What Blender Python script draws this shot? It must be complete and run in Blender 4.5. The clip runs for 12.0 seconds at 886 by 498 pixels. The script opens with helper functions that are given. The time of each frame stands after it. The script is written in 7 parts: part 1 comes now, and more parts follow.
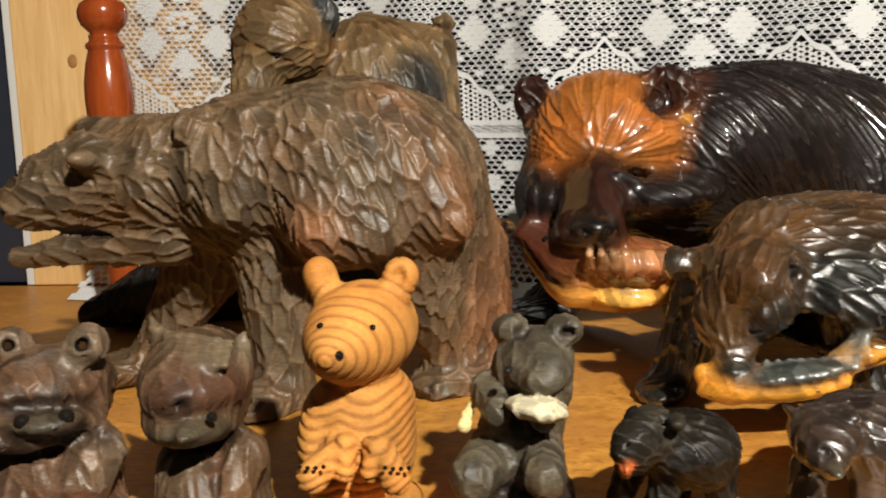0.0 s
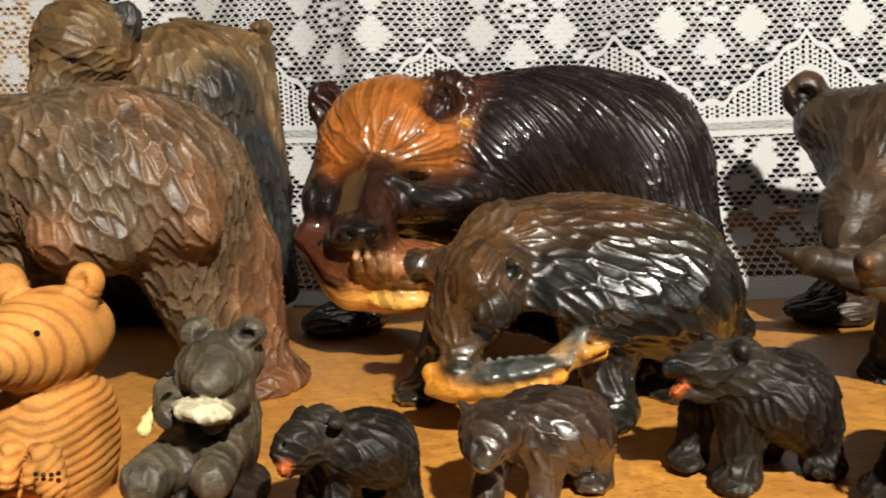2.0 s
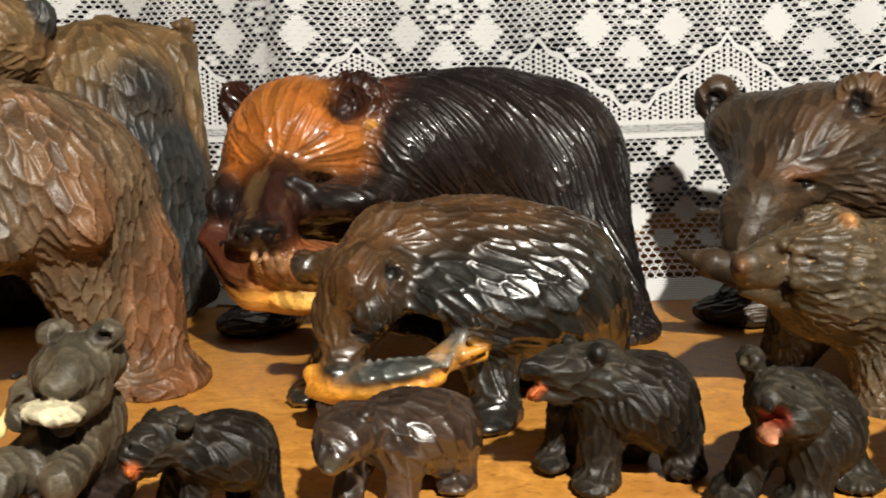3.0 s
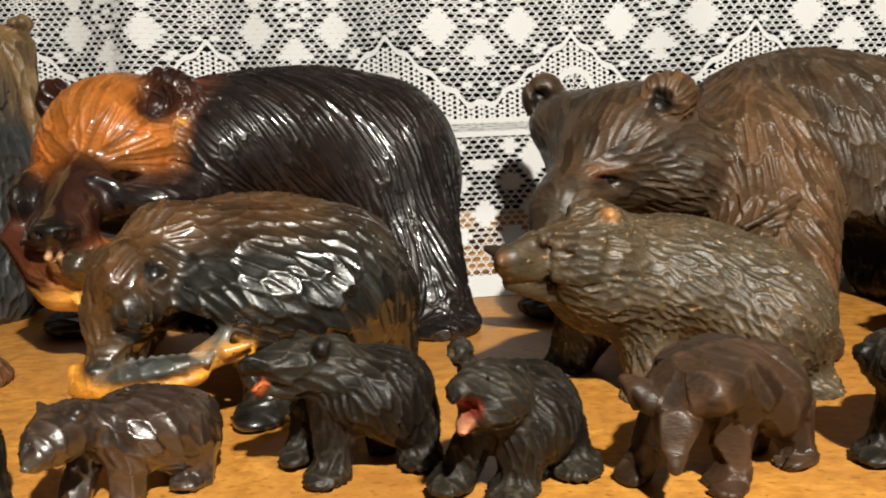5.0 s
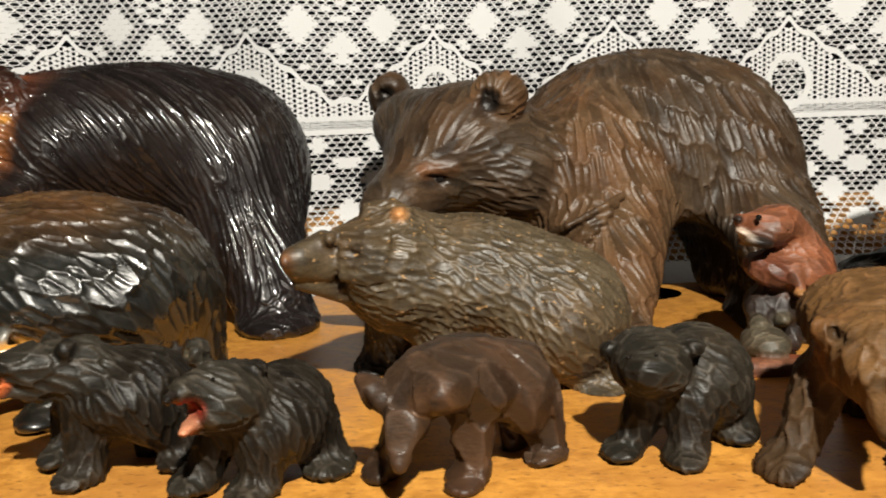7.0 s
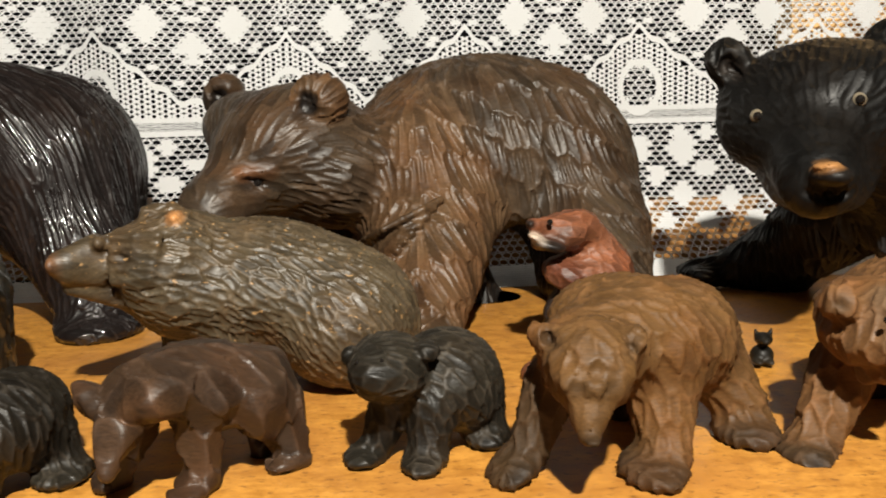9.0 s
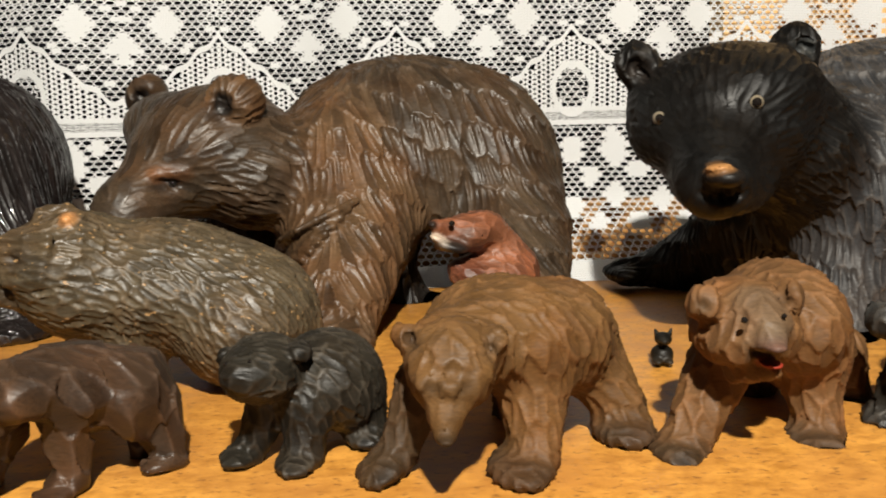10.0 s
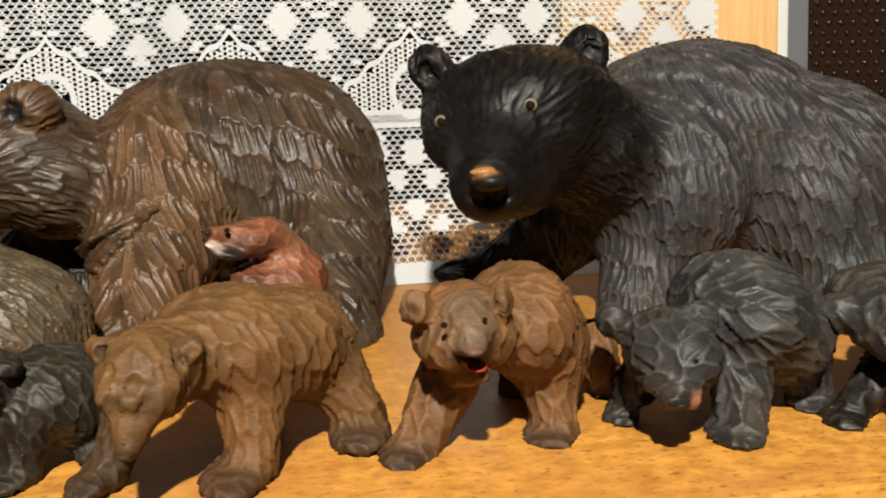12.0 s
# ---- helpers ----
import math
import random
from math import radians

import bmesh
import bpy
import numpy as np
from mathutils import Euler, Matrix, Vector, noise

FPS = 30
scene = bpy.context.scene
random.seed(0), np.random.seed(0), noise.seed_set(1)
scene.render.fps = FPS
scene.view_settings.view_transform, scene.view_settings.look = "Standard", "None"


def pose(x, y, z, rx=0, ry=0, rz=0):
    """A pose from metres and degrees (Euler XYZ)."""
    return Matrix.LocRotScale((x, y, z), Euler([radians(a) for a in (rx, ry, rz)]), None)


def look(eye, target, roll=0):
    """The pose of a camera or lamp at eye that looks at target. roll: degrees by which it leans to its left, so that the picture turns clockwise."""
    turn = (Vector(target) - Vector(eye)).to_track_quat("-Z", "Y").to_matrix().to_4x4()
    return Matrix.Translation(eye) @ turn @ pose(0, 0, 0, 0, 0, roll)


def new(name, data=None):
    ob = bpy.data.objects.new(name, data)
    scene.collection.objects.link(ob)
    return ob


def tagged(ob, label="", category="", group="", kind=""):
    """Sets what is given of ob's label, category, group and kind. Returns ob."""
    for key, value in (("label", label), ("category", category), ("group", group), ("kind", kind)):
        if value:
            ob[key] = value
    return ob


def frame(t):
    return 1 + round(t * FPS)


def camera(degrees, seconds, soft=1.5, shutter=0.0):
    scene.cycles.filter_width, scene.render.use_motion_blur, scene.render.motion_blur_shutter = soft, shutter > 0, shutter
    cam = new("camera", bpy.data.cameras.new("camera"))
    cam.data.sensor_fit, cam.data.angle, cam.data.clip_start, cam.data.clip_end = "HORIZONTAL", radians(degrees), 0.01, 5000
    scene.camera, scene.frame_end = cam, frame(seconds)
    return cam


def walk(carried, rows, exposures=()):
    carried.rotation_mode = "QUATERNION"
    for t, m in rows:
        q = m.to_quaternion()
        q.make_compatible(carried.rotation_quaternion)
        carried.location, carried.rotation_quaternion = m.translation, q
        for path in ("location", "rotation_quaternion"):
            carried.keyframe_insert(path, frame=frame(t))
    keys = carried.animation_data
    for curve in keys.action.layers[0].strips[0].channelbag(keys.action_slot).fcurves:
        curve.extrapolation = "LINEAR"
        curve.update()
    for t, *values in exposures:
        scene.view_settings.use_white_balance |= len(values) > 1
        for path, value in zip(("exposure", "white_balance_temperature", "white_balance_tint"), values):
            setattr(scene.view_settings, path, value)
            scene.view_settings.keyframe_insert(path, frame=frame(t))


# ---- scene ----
cam = camera(50.0, 12.0, soft=1.9, shutter=0.3)
PATH = [
    (0, (0.33, 0.065, 0.155), (-0.111, 2.0, -0.087), -2.4),
    (0.5, (0.356, 0.07, 0.154), (-0.047, 2.014, -0.088), -2.6),
    (1, (0.38, 0.075, 0.153), (0.011, 2.026, -0.087), -2.7),
    (1.5, (0.409, 0.077, 0.152), (0.074, 2.034, -0.089), -2.8),
    (2, (0.431, 0.079, 0.15), (0.122, 2.041, -0.087), -2.7),
    (2.5, (0.456, 0.081, 0.151), (0.174, 2.046, -0.092), -2.4),
    (3, (0.477, 0.084, 0.15), (0.221, 2.053, -0.093), -2.3),
    (5, (0.568, 0.088, 0.146), (0.421, 2.067, -0.105), -2.4),
    (5.5, (0.588, 0.088, 0.146), (0.465, 2.068, -0.111), -2.4),
    (6, (0.608, 0.089, 0.146), (0.507, 2.069, -0.115), -2.3),
    (6.5, (0.629, 0.09, 0.145), (0.547, 2.071, -0.118), -2.2),
    (7, (0.653, 0.09, 0.145), (0.601, 2.072, -0.119), -2.1),
    (9, (0.74, 0.092, 0.143), (0.8, 2.073, -0.12), -1.6),
    (9.5, (0.762, 0.09, 0.143), (0.847, 2.07, -0.121), -1.5),
    (10, (0.785, 0.087, 0.143), (0.884, 2.067, -0.122), -1.5),
    (10.5, (0.809, 0.086, 0.143), (0.938, 2.064, -0.123), -1.5),
    (11, (0.834, 0.086, 0.143), (1.002, 2.061, -0.124), -1.6),
    (11.5, (0.856, 0.083, 0.142), (1.059, 2.055, -0.124), -1.9),
    (12, (0.878, 0.081, 0.143), (1.102, 2.05, -0.126), -2.1),
]
walk(cam, [(t, look(eye, target, roll)) for t, eye, target, roll in PATH])

# ---------- light: one small warm bulb over the shelf's front, and the dim room ----------
world = bpy.data.worlds.new("room_dusk")
scene.world = world
world.use_nodes = True
world.node_tree.nodes["Background"].inputs[0].default_value = (1.0, 0.80, 0.58, 1)
world.node_tree.nodes["Background"].inputs[1].default_value = 0.0005
bulb = new("bulb_light", bpy.data.lights.new("bulb_light", "POINT"))
bulb.data.energy, bulb.data.color, bulb.data.shadow_soft_size = 154.0, (1.0, 0.945, 0.83), 0.022
bulb.location = (0.82, -0.44, 0.86)


# ---------- materials ----------
def shader(name, rough=0.5, colour=(0.5, 0.5, 0.5), metal=0.0):
    m = bpy.data.materials.new(name)
    m.use_nodes = True
    n = m.node_tree.nodes
    p = n["Principled BSDF"]
    p.inputs["Roughness"].default_value = rough
    p.inputs["Base Color"].default_value = (*colour, 1)
    p.inputs["Metallic"].default_value = metal
    return m, n, m.node_tree.links, p


def node(n, kind, **values):
    k = n.new(kind)
    for key, value in values.items():
        if key in ("operation", "data_type", "blend_type", "feature", "attribute_name", "noise_dimensions", "wave_type", "bands_direction", "distance"):
            setattr(k, key, value)
        else:
            k.inputs[key.replace("_", " ")].default_value = value
    return k


def noise_at(n, links, place, scale, detail=4.0, rough=0.55, stretch=(1, 1, 1)):
    m = n.new("ShaderNodeMapping")
    m.inputs["Scale"].default_value = stretch
    links.new(place, m.inputs["Vector"])
    t = n.new("ShaderNodeTexNoise")
    t.inputs["Scale"].default_value, t.inputs["Detail"].default_value, t.inputs["Roughness"].default_value = scale, detail, rough
    links.new(m.outputs[0], t.inputs["Vector"])
    return t.outputs["Fac"]


def ramp(n, links, value, a, b, lo, hi):
    r = n.new("ShaderNodeMapRange")
    r.inputs["From Min"].default_value, r.inputs["From Max"].default_value = a, b
    r.inputs["To Min"].default_value, r.inputs["To Max"].default_value = lo, hi
    links.new(value, r.inputs["Value"])
    return r.outputs["Result"]


def calc(n, links, op, a, b):
    k = n.new("ShaderNodeMath")
    k.operation = op
    for i, v in enumerate((a, b)):
        if isinstance(v, (int, float)):
            k.inputs[i].default_value = v
        else:
            links.new(v, k.inputs[i])
    return k.outputs[0]


def mixed(n, links, fac, a, b, how="MIX"):
    k = n.new("ShaderNodeMix")
    k.data_type, k.blend_type = "RGBA", how
    for i, v in ((0, fac), (6, a), (7, b)):
        if isinstance(v, (int, float)):
            k.inputs[i].default_value = v
        elif isinstance(v, tuple):
            k.inputs[i].default_value = (*v, 1)
        else:
            links.new(v, k.inputs[i])
    return k.outputs[2]


def carved(name, rough, coat, wear, grain=0.35, shine=0.5, patch=0.43, flecks=0.0):
    """Stained carved wood: the stain varies from cut to cut, ridges are rubbed paler, the bare grain shows through."""
    m, n, links, p = shader(name, rough)
    place = n.new("ShaderNodeTexCoord").outputs["Object"]
    paint = node(n, "ShaderNodeAttribute", attribute_name="paint").outputs["Color"]
    rim = node(n, "ShaderNodeAttribute", attribute_name="rim").outputs["Fac"]
    tone = node(n, "ShaderNodeAttribute", attribute_name="tone").outputs["Fac"]
    fine = noise_at(n, links, place, 900, 5, 0.6, (0.25, 1, 1))
    broad = noise_at(n, links, place, 38, 4)
    blot = noise_at(n, links, place, 120, 3)
    shade = calc(n, links, "MULTIPLY", ramp(n, links, tone, 0, 1, 1 - 0.95 * patch, 1 + 1.05 * patch), ramp(n, links, broad, 0.3, 0.7, 0.72, 1.3))
    shade = calc(n, links, "MULTIPLY", shade, ramp(n, links, fine, 0.25, 0.75, 1 - grain, 1 + grain))
    c = node(n, "ShaderNodeCombineColor")
    for i in range(3):
        links.new(shade, c.inputs[i])
    col = mixed(n, links, 1.0, paint, c.outputs[0], "MULTIPLY")
    col = mixed(n, links, ramp(n, links, noise_at(n, links, place, 22, 3), 0.45, 0.7, 0.0, 0.6), col, mixed(n, links, 1.0, col, (1.3, 0.93, 0.66), "MULTIPLY"))
    worn = mixed(n, links, 1.0, mixed(n, links, 1.0, paint, (2.6, 2.3, 2.0), "MULTIPLY"), (0.022, 0.020, 0.018), "ADD")
    ridge = calc(n, links, "MULTIPLY", ramp(n, links, rim, 0.0, 0.5, wear, 0.0), ramp(n, links, blot, 0.42, 0.62, 0.1, 1.0))
    col = mixed(n, links, ridge, col, worn)
    if flecks:
        chip = noise_at(n, links, place, 330, 2, 0.5, (0.6, 1, 1))
        col = mixed(n, links, ramp(n, links, chip, 0.66, 0.72, 0.0, flecks), col, (0.34, 0.20, 0.085))
    links.new(col, p.inputs["Base Color"])
    links.new(ramp(n, links, blot, 0.3, 0.7, max(rough - 0.1, 0.05), rough + 0.14), p.inputs["Roughness"])
    p.inputs["Specular IOR Level"].default_value = shine
    p.inputs["Coat Weight"].default_value, p.inputs["Coat Roughness"].default_value = coat, 0.08
    b = n.new("ShaderNodeBump")
    b.inputs["Strength"].default_value, b.inputs["Distance"].default_value = 0.35, 0.0006
    links.new(calc(n, links, "ADD", fine, calc(n, links, "MULTIPLY", blot, 0.6)), b.inputs["Height"])
    links.new(b.outputs[0], p.inputs["Normal"])
    return m


CARVED_MATT = carved("matt_stained_wood", 0.50, 0.0, 0.35, 0.45, 0.45)
CARVED_BLACK = carved("black_stained_wood", 0.46, 0.0, 0.85, 0.45, 0.26, 0.3)
CARVED_SATIN = carved("satin_stained_wood", 0.40, 0.0, 0.4, 0.4, 0.36)
CARVED_GLOSS = carved("glossy_stained_wood", 0.34, 0.8, 0.25, 0.35, 0.85)
CARVED_LACQUER = carved("lacquered_wood", 0.36, 0.75, 0.15, 0.25, 0.25)
SANDBLASTED_PINE = carved("sandblasted_pine", 0.68, 0.0, 0.0, 0.2, 0.22)
CARVED_SOFT = carved("soft_brown_wood", 0.6, 0.0, 0.35, 0.3, 0.3, 0.12)
CARVED_WORN = carved("worn_grey_brown_wood", 0.46, 0.0, 0.5, 0.4, 0.5, 0.3, 0.8)
EYE_RIM = shader("gold_eye_rim", 0.3, (0.20, 0.165, 0.115))[0]
EYE_GLASS = shader("black_glass_bead", 0.05, (0.01, 0.008, 0.007))[0]


def timber(name, light, dark, rough, along="x", scale=1.0, bump=0.15, coat=0.0):
    """Planed pine with long grain."""
    m, n, links, p = shader(name, rough)
    place = n.new("ShaderNodeTexCoord").outputs["Object"]
    s = {"x": (1, 14, 14), "z": (14, 14, 1), "y": (14, 1, 14)}[along]
    g = noise_at(n, links, place, 9 * scale, 6, 0.6, s)
    fine = noise_at(n, links, place, 60 * scale, 4, 0.6, s)
    broad = noise_at(n, links, place, 3, 3)
    f = calc(n, links, "ADD", calc(n, links, "MULTIPLY", g, 0.7), calc(n, links, "MULTIPLY", fine, 0.3))
    f = calc(n, links, "ADD", f, ramp(n, links, broad, 0.3, 0.7, -0.12, 0.12))
    links.new(mixed(n, links, ramp(n, links, f, 0.35, 0.68, 0, 1), dark, light), p.inputs["Base Color"])
    p.inputs["Coat Weight"].default_value = coat
    b = n.new("ShaderNodeBump")
    b.inputs["Strength"].default_value, b.inputs["Distance"].default_value = bump, 0.001
    links.new(f, b.inputs["Height"])
    links.new(b.outputs[0], p.inputs["Normal"])
    return m


def fibreboard(name):
    """Varnished pressed-fibre board: amber, mottled, with small dark flecks."""
    m, n, links, p = shader(name, 0.42)
    place = n.new("ShaderNodeTexCoord").outputs["Object"]
    broad = noise_at(n, links, place, 14, 4)
    mid = noise_at(n, links, place, 95, 6, 0.7, (0.8, 1, 1))
    fleck = noise_at(n, links, place, 300, 4, 0.65, (0.6, 1, 1))
    col = mixed(n, links, ramp(n, links, mid, 0.38, 0.62, 0, 1), (0.42, 0.176, 0.028), (0.66, 0.305, 0.054))
    col = mixed(n, links, ramp(n, links, broad, 0.4, 0.7, 0, 0.75), col, (0.42, 0.175, 0.038))
    col = mixed(n, links, ramp(n, links, fleck, 0.56, 0.66, 0, 0.7), col, (0.17, 0.07, 0.02))
    links.new(col, p.inputs["Base Color"])
    links.new(ramp(n, links, mid, 0.3, 0.7, 0.34, 0.52), p.inputs["Roughness"])
    b = n.new("ShaderNodeBump")
    b.inputs["Strength"].default_value, b.inputs["Distance"].default_value = 0.12, 0.0006
    links.new(mid, b.inputs["Height"])
    links.new(b.outputs[0], p.inputs["Normal"])
    return m


def lace_thread(name):
    m, n, links, p = shader(name, 0.85, (0.8, 0.79, 0.76))
    place = n.new("ShaderNodeTexCoord").outputs["Object"]
    sep = n.new("ShaderNodeSeparateXYZ")
    links.new(place, sep.inputs[0])
    wx = calc(n, links, "SINE", calc(n, links, "MULTIPLY", sep.outputs[0], 4200), 0)
    wz = calc(n, links, "SINE", calc(n, links, "MULTIPLY", sep.outputs[2], 4200), 0)
    weave = calc(n, links, "ADD", wx, wz)
    soft = noise_at(n, links, place, 25, 4)
    col = mixed(n, links, ramp(n, links, weave, -2, 2, 0.0, 1.0), (0.66, 0.665, 0.665), (0.78, 0.785, 0.79))
    links.new(mixed(n, links, ramp(n, links, soft, 0.35, 0.7, 0, 0.25), col, (0.70, 0.69, 0.67)), p.inputs["Base Color"])
    p.inputs["Sheen Weight"].default_value = 0.2
    b = n.new("ShaderNodeBump")
    b.inputs["Strength"].default_value, b.inputs["Distance"].default_value = 0.5, 0.0004
    links.new(weave, b.inputs["Height"])
    links.new(b.outputs[0], p.inputs["Normal"])
    return m


LACE = lace_thread("white_cotton_lace")
BOARD = fibreboard("amber_fibreboard")
PINE_POST = timber("pine_post", (0.85, 0.57, 0.26), (0.68, 0.39, 0.14), 0.45, "z")
SILL_WOOD = timber("golden_sill_wood", (0.56, 0.30, 0.10), (0.36, 0.17, 0.05), 0.4, "x")
NIGHT_GLASS = shader("black_window_glass", 0.06, (0.006, 0.006, 0.008))[0]
BLUE_GLASS = shader("dark_blue_glass", 0.12, (0.03, 0.035, 0.05))[0]
WHITE_STRIP = shader("white_painted_strip", 0.4, (0.7, 0.7, 0.68))[0]
ALUMINIUM = shader("grey_aluminium", 0.42, (0.30, 0.32, 0.36), 0.7)[0]
# unseen room surfaces, kept near-black so they bounce hardly any light
DARK_SHELL = shader("dark_room_shell", 0.9, (0.016, 0.013, 0.011))[0]
RED_VARNISH = timber("red_brown_varnish", (0.36, 0.075, 0.014), (0.22, 0.035, 0.008), 0.18, "z", 1.0, 0.05, 0.8)


# ---------- structure ----------
def box(bm, lo, hi, bevel=0.0):
    made = bmesh.ops.create_cube(bm, size=1.0, matrix=Matrix.LocRotScale([(a + b) / 2 for a, b in zip(lo, hi)], None, [b - a for a, b in zip(lo, hi)]))
    if bevel:
        edges = list({e for v in made["verts"] for e in v.link_edges})
        bmesh.ops.bevel(bm, geom=edges, offset=bevel, segments=2, affect="EDGES", profile=0.6)


def mesh_of(name, bm, material, smooth=False):
    me = bpy.data.meshes.new(name)
    bm.to_mesh(me)
    bm.free()
    me.materials.append(material)
    if smooth:
        for f in me.polygons:
            f.use_smooth = True
    return new(name, me)


def block(name, lo, hi, material, bevel=0.0, label="", kind="structure"):
    bm = bmesh.new()
    box(bm, lo, hi, bevel)
    return tagged(mesh_of(name, bm, material), label, kind=kind)


shelf = block("shelf", (-1.2, 0.404, -0.03), (2.2, 1.02, 0.0), BOARD, 0.0015, "Varnished amber fibreboard shelf")
for v in shelf.data.vertices:
    if v.co.y < 0.5:
        v.co.y += 0.028 * (v.co.x - 1.05)
block("window_sill", (-0.13, 1.024, 0.001), (1.11, 1.06, 0.062), SILL_WOOD, 0.002, "Golden brown wooden sill rail behind the lace")
block("window_1", (-0.13, 1.062, 0.0), (1.11, 1.07, 1.3), NIGHT_GLASS, 0.0, "Black night-time window pane")
block("window_jamb_left", (-0.3705, 1.016, 0.001), (-0.13, 1.058, 1.3), PINE_POST, 0.002, "Knotty pine window jamb")
jamb = bpy.data.objects["window_jamb_left"]
bm = bmesh.new()
bmesh.ops.create_uvsphere(bm, u_segments=20, v_segments=8, radius=1.0, matrix=Matrix.LocRotScale(Vector((-0.296, 1.0157, 0.2505)), None, Vector((0.0062, 0.0012, 0.0075))))
knot = mesh_of("knot", bm, timber("pine_knot", (0.46, 0.24, 0.085), (0.28, 0.12, 0.04), 0.5, "y"), True)
knot.parent = jamb
block("window_jamb_right", (1.11, 1.016, 0.001), (1.334, 1.058, 1.3), PINE_POST, 0.002, "Pine window jamb")
block("trim_left", (-0.381, 1.018, 0.001), (-0.371, 1.05, 1.3), WHITE_STRIP, 0.001, "White strip of a window frame")
block("trim_right", (1.3345, 1.018, 0.001), (1.3445, 1.05, 1.3), WHITE_STRIP, 0.001, "White strip of a window frame")
block("frame_right", (1.345, 1.02, 0.001), (1.368, 1.05, 1.3), ALUMINIUM, 0.001, "Grey aluminium window frame")
block("window_2", (-1.3, 1.04, 0.001), (-0.3815, 1.05, 1.3), BLUE_GLASS, 0.0, "Dark bluish glass beside the jamb")
def dimpled_screen():
    """Dark amber figured glass: rows of small raised beads that catch the lamp."""
    m, n, links, p = shader("dark_figured_glass", 0.22, (0.022, 0.011, 0.006))
    pane = block("window_3", (1.369, 1.046, 0.001), (2.2, 1.052, 1.3), m, 0.0, "Dark amber figured glass with rows of beads")
    bm = bmesh.new()
    bmesh.ops.create_icosphere(bm, subdivisions=1, radius=0.0042)
    for v in bm.verts:
        v.co.y *= 0.5
        v.co.x *= 0.8
    me = bpy.data.meshes.new("bead")
    bm.to_mesh(me)
    bm.free()
    me.materials.append(m)
    for f in me.polygons:
        f.use_smooth = True
    for j in range(30):
        for i in range(10):
            b = new("bead", me)
            b.location = (1.384 + 0.0135 * (i + 0.5 * (j % 2)), 1.0455, 0.03 + 0.0105 * j)
            b.parent = pane


dimpled_screen()
# added room shell out of view; its dark colour keeps shadows deep
block("wall_north", (-1.4, 1.075, -0.8), (2.4, 1.12, 1.6), DARK_SHELL)
block("wall_south", (-1.4, -2.25, -0.8), (2.4, -2.2, 1.6), DARK_SHELL)
block("wall_west", (-1.45, -2.25, -0.8), (-1.4, 1.12, 1.6), DARK_SHELL)
block("wall_east", (2.4, -2.25, -0.8), (2.45, 1.12, 1.6), DARK_SHELL)
block("floor", (-1.45, -2.25, -0.85), (2.45, 1.12, -0.8), DARK_SHELL)
block("ceiling", (-1.45, -2.25, 1.6), (2.45, 1.12, 1.65), DARK_SHELL)


# ---------- lace curtain: a sheet of small knotted cells, each with its own hole ----------
def drape(x, z):
    """How far back the lace hangs."""
    calm = min(1.0, max(0.25, min(x + 0.12, 1.12 - x) / 0.15))
    fold = 0.011 * math.sin(x * 21 + 0.6) + 0.007 * math.sin(x * 47 + 2 * z) + 0.005 * math.sin(x * 9.3 + 5 * z)
    if 0.20 < x < 0.25:
        fold -= 0.010 * math.sin((x - 0.20) / 0.05 * math.pi)
    foot = max(0.0, 1 - z / 0.075)
    return 0.997 - 0.012 * calm + calm * fold * (0.35 + 0.65 * min(1, z / 0.1)) - 0.085 * foot * foot


PITCH = 0.166           # one repeat of the pattern


def chain(u):
    """Height of the row of small rings that edges the blossoms: a zigzag."""
    return -0.035 + 0.83 * max(0.0, abs(u) - 0.010)


# close-woven pieces of one repeat: place, half width, half height
BLOSSOMS = [(0, 0, 0.0175, 0.0185), (-0.0355, 0.0195, 0.018, 0.019), (0.0355, 0.0195, 0.018, 0.019), (-0.036, 0.060, 0.0175, 0.018), (0.036, 0.060, 0.0175, 0.018), (0, 0.079, 0.0175, 0.018)]
RINGLETS = [(0.0115, -0.0320), (0.032, -0.0160), (0.053, 0.001), (0.0715, 0.0175)]
PETALS = [(0.045, -0.100, 0.0125, 0.0205), (0.083, -0.104, 0.0105, 0.0145), (0.022, -0.088, 0.0065, 0.0075), (0.024, -0.122, 0.0095, 0.010), (0.066, -0.129, 0.009, 0.010), (0.045, -0.146, 0.011, 0.012), (0.083, -0.158, 0.012, 0.012),
          (0.0, -0.106, 0.014, 0.006), (0.0, -0.152, 0.012, 0.012), (0.062, -0.172, 0.010, 0.009), (0.024, -0.172, 0.010, 0.009)]


def in_medallion(u, v):
    return math.hypot((abs(u) - 0.083) / 0.0155, (v + 0.045) / 0.021)


def zone(u, v):
    """net, tape, dots or bars."""
    if in_medallion(u, v) < 1.0:
        return "net"
    if v > chain(u) - 0.0125:
        return "net"
    if v > chain(u) - 0.0165:
        return "tape"
    if v > -0.0645:
        return "dots"
    return "bars" if v > -0.0765 else "net"


def clear_of(u, v):
    """How far a place of the net lies outside the nearest close-woven piece."""
    gap = 0.03
    for bu, bv, bw, bh in BLOSSOMS:
        p, q = abs(u - bu), abs(v - bv)
        gap = min(gap, max(p - 0.86 * bw, q - 0.38 * bh), max(p - 0.40 * bw, q - 0.88 * bh), (p + q - 0.74 * bw) * 0.7)
    for bu, bv in RINGLETS:
        gap = min(gap, math.hypot(abs(u) - bu, v - bv) - 0.0040)
    for bu, bv, bw, bh in PETALS:
        gap = min(gap, (math.hypot((abs(u) - bu) / bw, (v - bv) / bh) - 0.88) * min(bw, bh))
    ring = math.hypot(u, v - 0.039)
    return min(gap, abs(ring - 0.0135) - 0.0022, ring - 0.0025)


